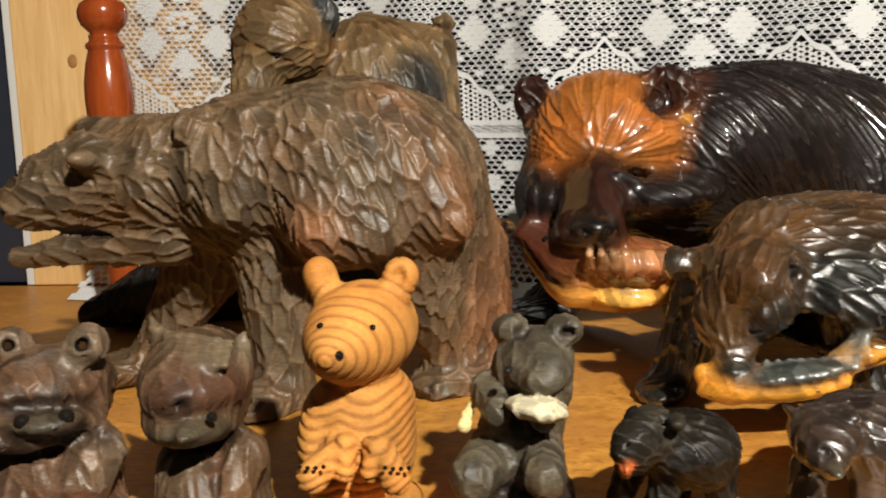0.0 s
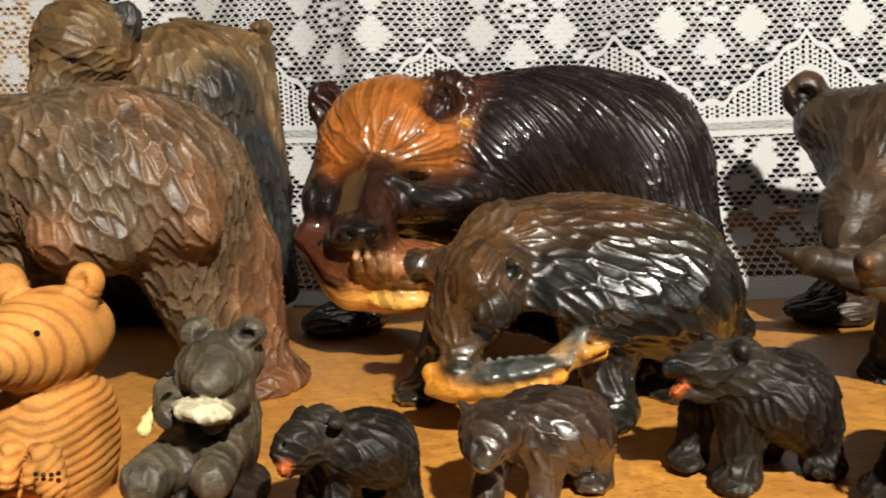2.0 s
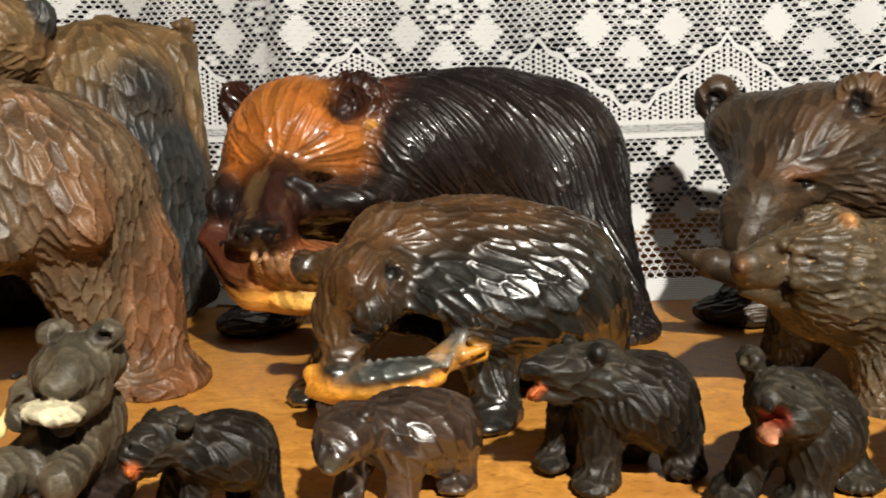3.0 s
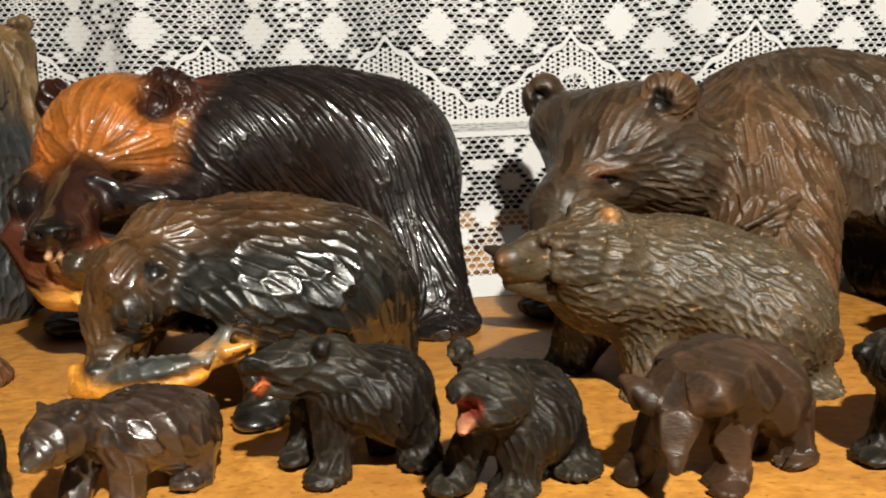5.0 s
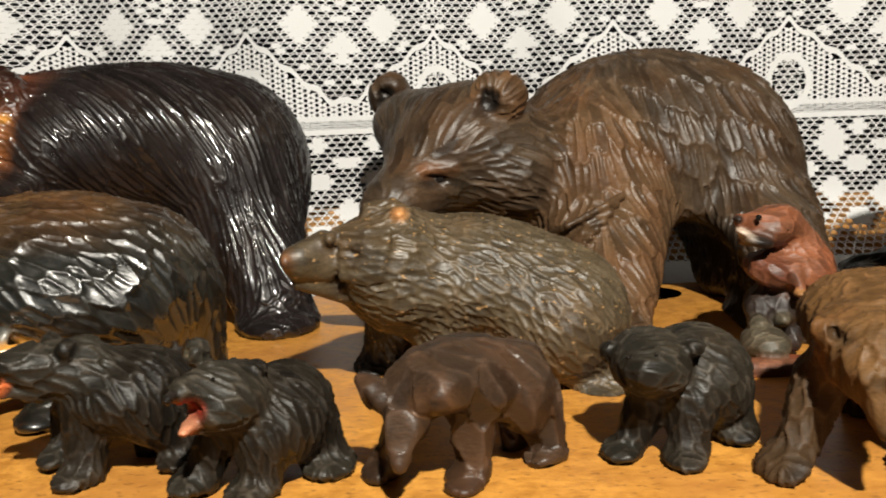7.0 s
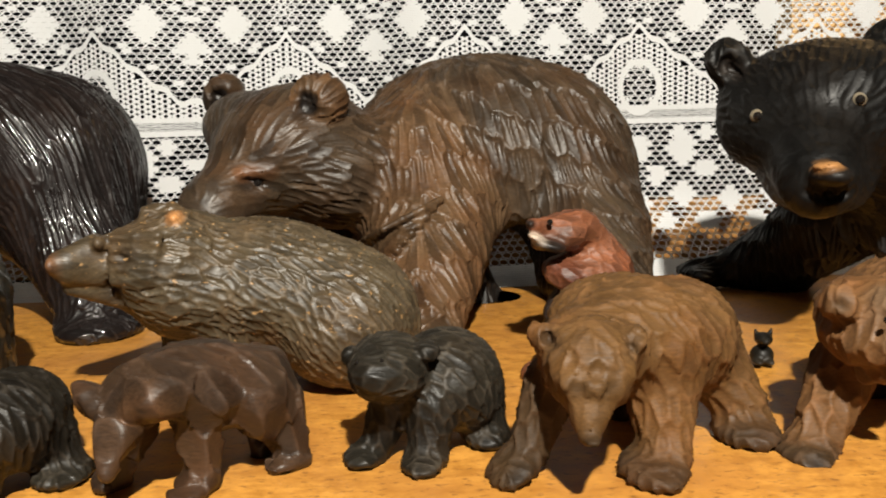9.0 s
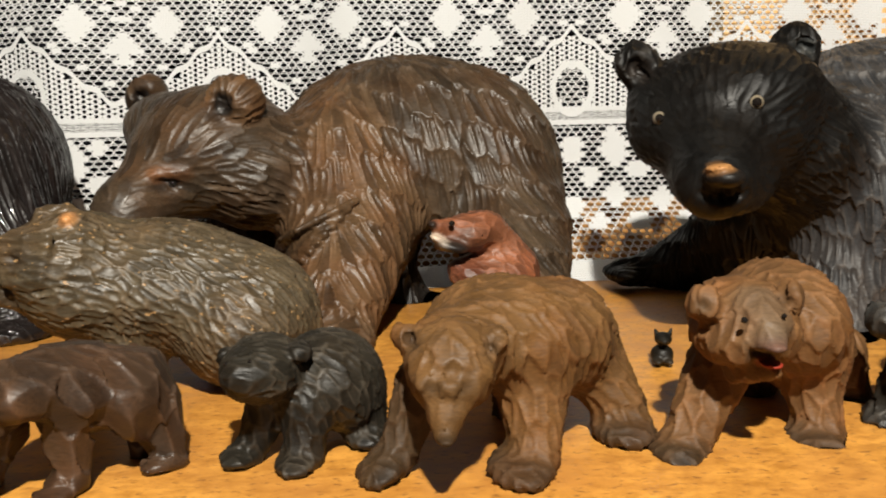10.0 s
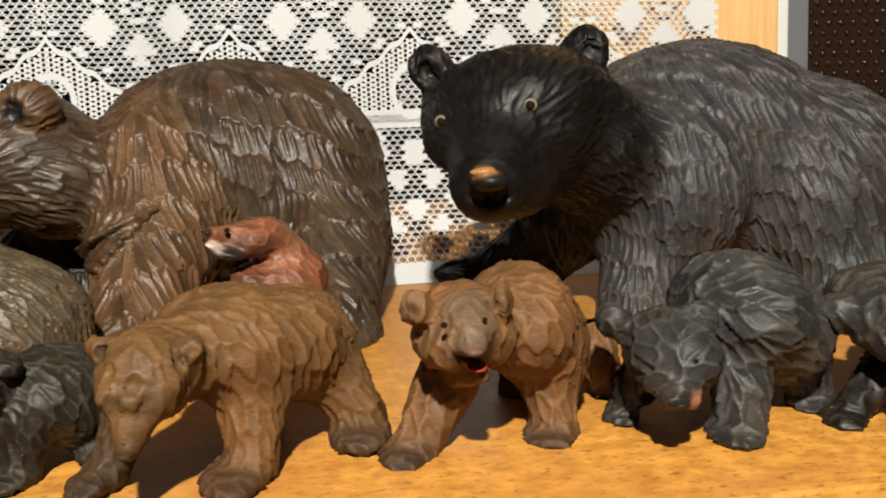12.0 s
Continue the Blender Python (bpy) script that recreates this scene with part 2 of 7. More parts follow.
def lace_curtain():
    """A knotted net with oval holes, columns of small square holes and barred bands; where no hole is left the weave is close, in blossoms, rings and petals. The sheet follows the folds."""
    verts, faces = [], []
    ring = [(math.cos(a), math.sin(a)) for a in [math.pi * (2 * k + 1) / 12 for k in range(12)]]
    x0, x1, z1 = -0.258, 1.262, 0.335
    rng = random.Random(4)

    def put(x, z, lift=0.0):
        verts.append((x, drape(x, z) - lift, z))

    def base_at(x):
        return 0.2165 + 0.034 * max(0.0, 0.5 - x)

    def cell(xc, zc, w, h, hw, hh, loose=0.1):
        k, a, b = len(verts), w / 2, h / 2
        if hw <= 0.12:
            for sx, sz in ((-1, -1), (1, -1), (1, 1), (-1, 1)):
                put(xc + sx * a, max(0.0005, zc + sz * b))
            faces.append((k, k + 1, k + 2, k + 3))
            return
        jx, jz = rng.uniform(-loose, loose), rng.uniform(-loose, loose)
        hw, hh = hw * rng.uniform(1 - loose, 1), hh * rng.uniform(1 - loose, 1)
        for cx, cz in ring:
            put(xc + a * max(-1, min(1, cx / 0.866)), max(0.0005, zc + b * max(-1, min(1, cz / 0.866))))
        for cx, cz in ring:
            put(xc + a * (hw * cx + jx * (1 - hw)), max(0.0008, zc + b * (hh * cz + jz * (1 - hh))), 0.0002)
        for q in range(12):
            r = (q + 1) % 12
            faces.append((k + q, k + r, k + 12 + r, k + 12 + q))

    def grid(xm, f, across, h, stagger, wanted, share):
        w = PITCH / across
        for j in range(-int(0.24 / h), int(0.13 / h)):
            v = (j + 0.5) * h
            for i in range(across):
                u = (i + (0.0 if stagger and j % 2 else 0.5)) * w - PITCH / 2
                xc = xm + u * f
                zc = base_at(xc) + v
                if not (x0 < xc < x1 and 0.0 < zc < z1) or zone(u, v) != wanted:
                    continue
                if wanted == "net":
                    gap = clear_of(u, v)
                    hem = zc < 0.013 or not x0 + 0.01 < xc < x1 - 0.008
                    grow = 0.0 if hem or gap < 0.0 else min(1.0, 0.84 + gap / 0.012)
                    if not hem and any(math.hypot(u - bu, (v - bv) * 2) < 0.0042 for bu, bv, _, _ in BLOSSOMS):
                        grow = 0.3
                    if v < chain(u) + 0.006 and in_medallion(u, v) > 1:
                        grow *= 1.08
                    elif abs(abs(u) - 0.083) < 0.013 and v > 0.022:
                        grow *= 0.80
                    cell(xc, zc, w * f, h, share[0] * grow, share[1] * grow, 0.18)
                else:
                    cell(xc, zc, w * f, h, share[0], share[1], 0.08)

    def tape(xm, f, line, high, low):
        """A close-woven ribbon along the pattern."""
        k0 = len(verts)
        steps = [u for u in [-0.083 + 0.166 * s / 80 for s in range(81)] if x0 < xm + u * f < x1]
        for u in steps:
            x = xm + u * f
            for d in (high, low):
                put(x, base_at(x) + line(u) + d, 0.0004)
        for s in range(len(steps) - 1):
            faces.append((k0 + 2 * s, k0 + 2 * s + 1, k0 + 2 * s + 3, k0 + 2 * s + 2))

    def oval(x, z, wide, high, opening, n=32):
        """A close-woven oval hoop."""
        k = len(verts)
        for r in (opening, 1.0):
            for q in range(n):
                a = 2 * math.pi * q / n
                put(x + wide * r * math.cos(a), z + high * r * math.sin(a), 0.0006)
        for q in range(n):
            r = (q + 1) % n
            faces.append((k + q, k + r, k + n + r, k + n + q))

    for k in range(-5, 6):
        wide = PITCH if k > 0 else 0.173
        xm, f = 0.543 + k * wide, wide / PITCH
        if xm - 0.09 > x1 or xm + 0.09 < x0:
            continue
        grid(xm, f, 21, 0.0048, True, "net", (0.87, 0.80))
        grid(xm, f, 18, 0.0045, False, "dots", (0.36, 0.80))
        grid(xm, f, 14, 0.0021, True, "bars", (0.95, 0.36))
        tape(xm, f, lambda u: chain(u) - 0.0145 - 0.0020 * math.cos(2 * math.pi * (abs(u) - 0.0115) / 0.0205), 0.0030, -0.0026)
        tape(xm, f, lambda u: -0.0645, 0.0024, -0.0020)
        tape(xm, f, lambda u: -0.0765, 0.0020, -0.0028)
        for side in (-1, 1):
            x = xm + side * 0.083 * f
            if x0 + 0.02 < x < x1 - 0.02 and side * k >= 0:
                oval(x, base_at(x) - 0.045, 0.0205, 0.0268, 0.76)
    me = bpy.data.meshes.new("lace_curtain")
    me.from_pydata(verts, [], faces)
    me.polygons.foreach_set("use_smooth", [True] * len(faces))
    me.materials.append(LACE)
    return tagged(new("lace_curtain", me), "White cotton lace curtain with blossoms and a scalloped hem", "curtain")


lace_curtain()


# ---------- carving tools: solid forms melted together, meshed and then gouged ----------

class Sculpture:
    """Forms melted into one carved piece. All places are metres from the piece's own base point."""

    def __init__(self, base, step, gouge=None, seed=1, flat=0.0):
        """gouge: length, width, depth, lift and unevenness of the cuts; flat: how far each cut is planed flat."""
        self.base, self.step, self.gouge, self.seed, self.flat = Vector(base), step, gouge, seed, flat
        self.forms = []

    def _add(self, kind, data, paint, flow, blend, cut, bite):
        self.forms.append((kind, data, np.array(paint, np.float32), flow, blend, cut, bite))

    def ball(self, place, radii, turn=0.0, paint=(0.1, 0.1, 0.1), flow=(1, 0, -1), blend=0.008, cut=False, yaw=0.0, bite=1.0):
        """An egg shape. turn: degrees about the y axis; yaw: about z; bite: how deep the chisel goes on it."""
        m = np.array(Euler((0, -radians(turn), radians(yaw))).to_matrix(), np.float32)
        self._add("ball", (np.array(place, np.float32), np.array(radii, np.float32), m), paint, flow, blend, cut, bite)

    def limb(self, a, ra, b, rb, paint=(0.1, 0.1, 0.1), flow=(0, 0, -1), blend=0.008, cut=False, bite=1.0):
        """A tapered round limb from a to b."""
        self._add("limb", (np.array(a, np.float32), ra, np.array(b, np.float32), rb), paint, flow, blend, cut, bite)

    @staticmethod
    def _depth(kind, data, p):
        if kind == "ball":
            place, radii, m = data
            q = (p - place) @ m
            k0 = np.sqrt(((q / radii) ** 2).sum(-1)) + 1e-9
            k1 = np.sqrt(((q / radii ** 2) ** 2).sum(-1)) + 1e-9
            return k0 * (k0 - 1) / k1
        a, ra, b, rb = data
        ab = b - a
        t = np.clip(((p - a) @ ab) / max(float(ab @ ab), 1e-9), 0, 1)
        return np.sqrt(((p - a - t[..., None] * ab) ** 2).sum(-1)) - (ra + (rb - ra) * t)

    @staticmethod
    def _reach(kind, data):
        """Centre and radius of a ball round the form."""
        if kind == "ball":
            return data[0], float(data[1].max())
        return (data[0] + data[2]) / 2, float(np.linalg.norm(data[2] - data[0])) / 2 + max(data[1], data[3])

    def field(self, p, full=False):
        """Depth below the melted surface at the points p (a list), and, if full, the paint and the lie of the fur there."""
        d = np.full(len(p), 1.0, np.float32)
        if full:
            col, bites = np.zeros(p.shape, np.float32), np.ones(len(p), np.float32)
            flow, weight = np.zeros(p.shape, np.float32), np.full(len(p), 1e-6, np.float32)
        for kind, data, paint, fl, k, cut, bite in self.forms:
            c, r = self._reach(kind, data)
            near = np.nonzero(((p - c) ** 2).sum(-1) < (r + (0.03 if full else k + 3 * self.step)) ** 2)[0]
            if not len(near):
                continue
            q, dn = p[near], d[near]
            e = self._depth(kind, data, q)
            if cut:
                h = np.clip(0.5 - 0.5 * (dn + e) / k, 0, 1)
                d[near] = dn * (1 - h) - e * h + k * h * (1 - h)
            else:
                h = np.clip(0.5 + 0.5 * (dn - e) / k, 0, 1)
                d[near] = dn * (1 - h) + e * h - k * h * (1 - h)
            if full:
                hh = np.clip(0.5 + (h - 0.5) * 1.0, 0, 1)[:, None]
                col[near] = col[near] * (1 - hh) + paint * hh
                bites[near] = bites[near] * (1 - hh[:, 0]) + bite * hh[:, 0]
                if not cut:
                    w = np.exp(-np.clip(e, 0, 1) / 0.006)
                    if len(fl) == 4:
                        f = q - np.array(fl[:3], np.float32)
                        f = f / (np.sqrt((f ** 2).sum(-1))[..., None] + 1e-6) * fl[3]
                    else:
                        f = np.array(fl, np.float32)
                    flow[near] += w[:, None] * f
                    weight[near] += w
        return (d, col, flow / weight[:, None], bites) if full else d

    def _onto(self, v, rounds=2):
        for _ in range(rounds):
            n, d = self._slope(v)
            v = v - n * np.clip(d, -self.step, self.step)[:, None]
        return v

    def _slope(self, v):
        e = self.step * 0.4
        d = self.field(v)
        n = np.stack([self.field(v + np.eye(3, dtype=np.float32)[i] * e) - d for i in range(3)], -1)
        return n / (np.sqrt((n ** 2).sum(-1))[:, None] + 1e-9), d

    def net(self):
        """Surface net of the melted forms, cut off at the standing plane z = 0."""
        lo, hi = np.full(3, 9.0), np.full(3, -9.0)
        for kind, data, _, _, _, cut, _ in self.forms:
            if cut:
                continue
            if kind == "ball":
                r = np.abs(data[2]) @ data[1]
                lo, hi = np.minimum(lo, data[0] - r), np.maximum(hi, data[0] + r)
            else:
                for q, r in ((data[0], data[1]), (data[2], data[3])):
                    lo, hi = np.minimum(lo, q - r), np.maximum(hi, q + r)
        h = self.step
        lo, hi = lo - 3 * h, hi + 3 * h
        axes = [np.arange(lo[i], hi[i] + h, h, dtype=np.float32) for i in range(3)]
        shape = [len(a) for a in axes]
        f = np.full(shape, 1.0, np.float32)
        for kind, data, _, _, k, cut, _ in self.forms:
            c, r = self._reach(kind, data)
            part = [slice(max(0, int((c[i] - r - k - lo[i]) / h) - 1), int((c[i] + r + k - lo[i]) / h) + 3) for i in range(3)]
            ax, ay, az = (axes[i][part[i]] for i in range(3))
            if not (len(ax) and len(ay) and len(az)):
                continue
            p = np.empty((len(ax), len(ay), len(az), 3), np.float32)
            p[..., 0], p[..., 1], p[..., 2] = ax[:, None, None], ay[None, :, None], az[None, None, :]
            e, dn = self._depth(kind, data, p), f[part[0], part[1], part[2]]
            if cut:
                t = np.clip(0.5 - 0.5 * (dn + e) / k, 0, 1)
                dn[...] = dn * (1 - t) - e * t + k * t * (1 - t)
            else:
                t = np.clip(0.5 + 0.5 * (dn - e) / k, 0, 1)
                dn[...] = dn * (1 - t) + e * t - k * t * (1 - t)
        inside = f < 0
        s = sum(inside[i:shape[0] - 1 + i, j:shape[1] - 1 + j, k:shape[2] - 1 + k].astype(np.int8) for i in (0, 1) for j in (0, 1) for k in (0, 1))
        live = (s > 0) & (s < 8)
        number = np.full(live.shape, -1, np.int64)
        cells = np.argwhere(live)
        number[live] = np.arange(len(cells))
        v = (np.array([axes[i][0] for i in range(3)]) + (cells + 0.5) * h).astype(np.float32)
        quads = []
        for ax in range(3):
            o1, o2 = [(1, 2), (2, 0), (0, 1)][ax]
            n = [slice(None)] * 3
            m = [slice(None)] * 3
            n[ax], m[ax] = slice(0, -1), slice(1, None)
            a, b = inside[tuple(n)], inside[tuple(m)]
            for way in (True, False):
                e = np.argwhere((a & ~b) if way else (~a & b))
                e = e[(e[:, o1] > 0) & (e[:, o2] > 0) & (e[:, o1] < live.shape[o1]) & (e[:, o2] < live.shape[o2])]
                d1, d2 = np.eye(3, dtype=int)[o1], np.eye(3, dtype=int)[o2]
                q = [number[tuple((e - i * d1 - j * d2).T)] for i, j in ((1, 1), (0, 1), (0, 0), (1, 0))]
                quads.append(np.stack(q if way else q[::-1], -1))
        q = np.concatenate(quads)
        return v, q[(q >= 0).all(1)]

    def fronted(self, v, q):
        """Which faces look towards the open front of the shelf; those that look at the curtain stay coarse."""
        c = v[q].mean(1)
        n, _ = self._slope(c)
        c = c + np.array(self.base, np.float32)
        return np.any([((np.array(p, np.float32) - c) * n).sum(-1) > -0.06 for p in ((0.2, 0.0, 0.2), (1.0, 0.0, 0.2))], 0)

    @staticmethod
    def finer(v, q, seen):
        """Each fronted four-sided face into four; the rest keep their corners and take up the new ones on shared edges."""
        wide = len(v) + 1
        e = np.sort(np.stack([q, np.roll(q, -1, 1)], -1), -1)
        e = e[..., 0] * wide + e[..., 1]
        f = q[seen]
        key, back = np.unique(e[seen].reshape(-1), return_inverse=True)
        mid = len(v) + back.reshape(-1, 4)
        face = len(v) + len(key) + np.arange(len(f))
        v2 = np.concatenate([v, (v[key // wide] + v[key % wide]) / 2, v[f].mean(1)])
        small = np.concatenate([np.stack([f[:, i], mid[:, i], face, mid[:, i - 1]], -1) for i in range(4)])
        rest = e[~seen]
        at = np.clip(np.searchsorted(key, rest), 0, len(key) - 1)
        extra = np.where(key[at] == rest, len(v) + at, -1)
        big = np.stack([q[~seen], extra], -1).reshape(-1, 8)
        loops = np.concatenate([small.reshape(-1), big[big >= 0]])
        sides = np.concatenate([np.full(len(small), 4), (big >= 0).sum(1)])
        return v2.astype(np.float32), loops, sides

    def cuts(self, v, n, flow):
        """Chisel strokes laid along the flow: for each point the nearest stroke, how far it is from its rim, and the way along it."""
        length, width, depth, lift, wild = self.gouge
        rng = np.random.default_rng(self.seed)
        flow = flow - (flow * n).sum(-1)[:, None] * n
        flow /= np.sqrt((flow ** 2).sum(-1))[:, None] + 1e-9
        fine = self.step / 2 ** self.rounds
        wanted = int(len(v) * fine * fine / (length * width) * 5)
        keep, grid, square = [], {}, 4.0 if lift > 0.0024 else 2.0
        cell = np.floor(v / length).astype(int)
        around = [(x, y, z) for x in (-1, 0, 1) for y in (-1, 0, 1) for z in (-1, 0, 1)]
        turns = rng.permutation(len(v))
        if square > 2:
            # shingled coats: strokes start in wavy rows where the fur hangs down
            row = (v[:, 2] + 0.25 * v[:, 0] + 0.25 * length * (np.sin(v[:, 0] * 70) + np.sin(v[:, 0] * 31 + 2))) / (1.05 * length)
            held = (np.abs(flow[:, 2]) < 0.6) | (row % 1.0 < 0.13)
            turns = turns[held[turns]]
        for i in turns[:wanted]:
            c = cell[i]
            near = [s for x, y, z in around for s in grid.get((c[0] + x, c[1] + y, c[2] + z), ())]
            if near:
                w = v[near] - v[i]
                t = flow[i]
                lt, ls = (w @ t) / length, (w @ np.cross(n[i], t)) / width
                if (lt * lt + ls * ls + ((w @ n[i]) / length) ** 2).min() < 0.72:
                    continue
            grid.setdefault(tuple(c), []).append(i)
            keep.append(i)
        reach = 1.15 * length
        box = np.floor(v / reach).astype(np.int64)
        key = (box[:, 0] + 500) * 1000000 + (box[:, 1] + 500) * 1000 + box[:, 2] + 500
        order = np.argsort(key, kind="stable")
        ks, starts = np.unique(key[order], return_index=True)
        room = {int(k): order[s:e] for k, s, e in zip(ks, starts, list(starts[1:]) + [len(order)])}
        near = {}
        f1, f2 = np.full(len(v), 9.0, np.float32), np.full(len(v), 9.0, np.float32)
        along, tone, tilt, rise = (np.zeros(len(v), np.float32) for _ in range(4))
        for i in keep:
            b = box[i]
            kb = tuple(b)
            if kb not in near:
                near[kb] = np.concatenate([room.get(int((b[0] + x + 500) * 1000000 + (b[1] + y + 500) * 1000 + b[2] + z + 500), np.empty(0, np.int64))
                                           for x in (-1, 0, 1) for y in (-1, 0, 1) for z in (-1, 0, 1)])
            c = near[kb]
            w = v[c] - v[i]
            size, turn = np.clip(np.exp(rng.normal(0, 0.12 + 0.2 * wild)), 0.6, 1.6), rng.normal(0, 0.4 * wild)
            t, side = flow[i], np.cross(n[i], flow[i])
            t, side = t * np.cos(turn) + side * np.sin(turn), side * np.cos(turn) - t * np.sin(turn)
            lt, ls = (w @ t) / (length * size), (w @ side) / (width * size)
            a, b2 = rng.normal(0, 0.6 * wild), rng.normal(0, 1.5 * wild)
            d = (np.abs(lt) ** square + np.abs(ls) ** square + np.abs((w @ n[i]) / (2 * width)) ** square) ** (1 / square)
            first = d < f1[c]
            f2[c] = np.where(first, f1[c], np.minimum(f2[c], d))
            cf = c[first]
            f1[cf], along[cf], tone[cf] = d[first], lt[first], rng.random()
            rise[cf] = (w @ n[i])[first]
            tilt[cf] = np.clip(a * lt[first] + b2 * ls[first], -0.6, 0.6)
        rim = np.clip((f2 - f1) / 0.7, 0, 1)
        return rim, along, tone, tilt, rise

    def build(self, name, material, rounds=1, eyes=(), extra=None, keep_flat=True):
        self.rounds = rounds
        v, q = self.net()
        v = self._onto(v, 3)
        v, loops, sides = self.finer(v, q, self.fronted(v, q))
        v = self._onto(v, 1)
        n, _ = self._slope(v)
        _, col, flow, bites = self.field(v, True)
        rim, along, tone = np.ones(len(v), np.float32), np.zeros(len(v), np.float32), np.full(len(v), 0.5, np.float32)
        if self.gouge:
            rim, along, tone, tilt, rise = self.cuts(v, n, flow)
            width, depth, lift = self.gouge[1:4]
            bowl = 1 - (1 - rim) ** 2
            v = v + n * (depth * (0.45 - bowl * (0.6 + 0.6 * tone) + 0.9 * tilt) + lift * np.clip(along, -0.8, 0.8) * (0.3 + 0.7 * rim))[:, None] * bites[:, None]
            v = v - n * (self.flat * np.clip(rise, -0.22 * width, 0.22 * width) * np.clip(bites, 0, 1))[:, None]
            rim = 1 - (1 - rim) * np.clip(bites, 0, 1)
        if extra:
            v, col, rim = extra(v, n, col, rim)
        v[:, 2] = np.maximum(v[:, 2], 0.0)
        me = bpy.data.meshes.new(name)
        me.vertices.add(len(v))
        me.vertices.foreach_set("co", v.astype(np.float32).ravel())
        me.loops.add(len(loops))
        me.loops.foreach_set("vertex_index", loops.astype(np.int32))
        me.polygons.add(len(sides))
        me.polygons.foreach_set("loop_start", (np.cumsum(sides) - sides).astype(np.int32))
        me.update(calc_edges=True)
        me.polygons.foreach_set("use_smooth", np.ones(len(sides), bool))
        rgba = np.ones((len(v), 4), np.float32)
        rgba[:, :3] = np.clip(col, 0, 1)
        me.attributes.new("paint", "FLOAT_COLOR", "POINT").data.foreach_set("color", rgba.ravel())
        me.attributes.new("rim", "FLOAT", "POINT").data.foreach_set("value", rim.astype(np.float32))
        me.attributes.new("tone", "FLOAT", "POINT").data.foreach_set("value", tone.astype(np.float32))
        me.materials.append(material)
        if eyes:
            me.materials.append(EYE_GLASS)
            me.materials.append(EYE_RIM)
            bm = bmesh.new()
            bm.from_mesh(me)
            for place, r, slot in eyes:
                out = bmesh.ops.create_icosphere(bm, subdivisions=2, radius=r, matrix=Matrix.Translation(place))
                for f in {f for w in out["verts"] for f in w.link_faces}:
                    f.material_index, f.smooth = slot, True
            bm.to_mesh(me)
            bm.free()
        ob = new(name, me)
        ob.location = self.base
        return ob


def growth_rings(v, n, col, rim):
    """Sandblasted softwood: the pale early wood stands between sunken dark rings; the ears are left plain."""
    c = np.array(RING_CENTRE, np.float32)
    d = v - c
    head = np.clip((v[:, 2] - RING_NECK) / 0.003 + 0.5, 0, 1)
    r = np.sqrt(d[:, 0] ** 2 + (d[:, 2] * 1.05) ** 2)
    low = (RING_NECK - v[:, 2]) + 20.0 * (np.abs(v[:, 0] - RING_MIDDLE + 0.008) - 0.012) ** 2 + 0.05 * (v[:, 1] - c[1])
    wob = 0.0004 * np.sin(v[:, 0] * 210 + 1) + 0.0003 * np.sin(v[:, 2] * 170 + v[:, 1] * 200)
    lines = []
    for f, gap in ((r + 0.1 * d[:, 1], 0.0034), (low, 0.0043)):
        ph = ((f + wob) / gap) % 1.0
        lines.append(np.clip(1 - np.abs(ph - 0.5) / 0.24, 0, 1))
    line = lines[0] * head + lines[1] * (1 - head)
    line *= np.where(head > 0.5, np.clip((0.0305 - r) / 0.002, 0.06, 1), np.clip((v[:, 2] - 0.012) / 0.006, 0.15, 1))
    ear = np.clip((d[:, 2] - 0.0205) / 0.002, 0, 1) * np.clip((np.abs(d[:, 0] - 0.0085) - 0.0075) / 0.002, 0, 1)
    line *= 1 - ear
    v = v - n * (np.where(head > 0.5, 0.0006, 0.0011) * line)[:, None]
    dark = np.array((0.22, 0.085, 0.022), np.float32)
    col = col * (1 - 0.8 * line[:, None]) + dark * 0.8 * line[:, None]
    return v, col, rim


# paints of the carvings
UMBER = (0.0865, 0.0590, 0.0343)
UMBERR = (0.1377, 0.0663, 0.0312)
# DK: black noses, also shade painted into gaps, grooves and far limbs
DK = (0.0093, 0.0074, 0.0062)
SLATE = (0.0255, 0.0271, 0.0271)
BROWNF = (0.1291, 0.0838, 0.0395)
ORANGE = (0.27, 0.092, 0.018)
NECK = (0.0754, 0.0226, 0.0105)
MAROON = (0.0653, 0.0192, 0.0105)
MAROOND = (0.0203, 0.007, 0.0046)
RUSTY = (0.34, 0.19, 0.09)
HBLK = (0.0109, 0.0080, 0.0075)
OCHRE = (0.62, 0.3, 0.055)
RUST = (0.2424, 0.0882, 0.0331)
IBLK = (0.0074, 0.0076, 0.0060)
IBROWN = (0.0592, 0.0304, 0.0115)
SILVER = (0.058, 0.0638, 0.058)
GLINT = (0.16, 0.165, 0.15)
FORANGE = (0.62, 0.28, 0.03)
YEL = (0.75, 0.42, 0.09)
SMALL = (0.0079, 0.0065, 0.0045)
SMALLG = (0.0175, 0.0149, 0.0107)
RED = (0.6875, 0.1700, 0.0480)
PINK = (0.62, 0.26, 0.14)
KBROWN = (0.0278, 0.0167, 0.0116)
NBROWN = (0.0326, 0.0183, 0.0104)
PGREY = (0.0567, 0.0418, 0.0234)
TIP = (0.42, 0.2, 0.07)
QBROWN = (0.0428, 0.0287, 0.0175)
QLIGHT = (0.0739, 0.0422, 0.0208)
RBROWN = (0.0945, 0.0462, 0.0144)
RDARK = (0.0394, 0.0218, 0.0091)
UBROWN = (0.1074, 0.0511, 0.0179)
UPALE = (0.1218, 0.0841, 0.0522)
UNOSE = (0.1276, 0.0638, 0.0435)
VBLK = (0.0043, 0.0039, 0.0035)
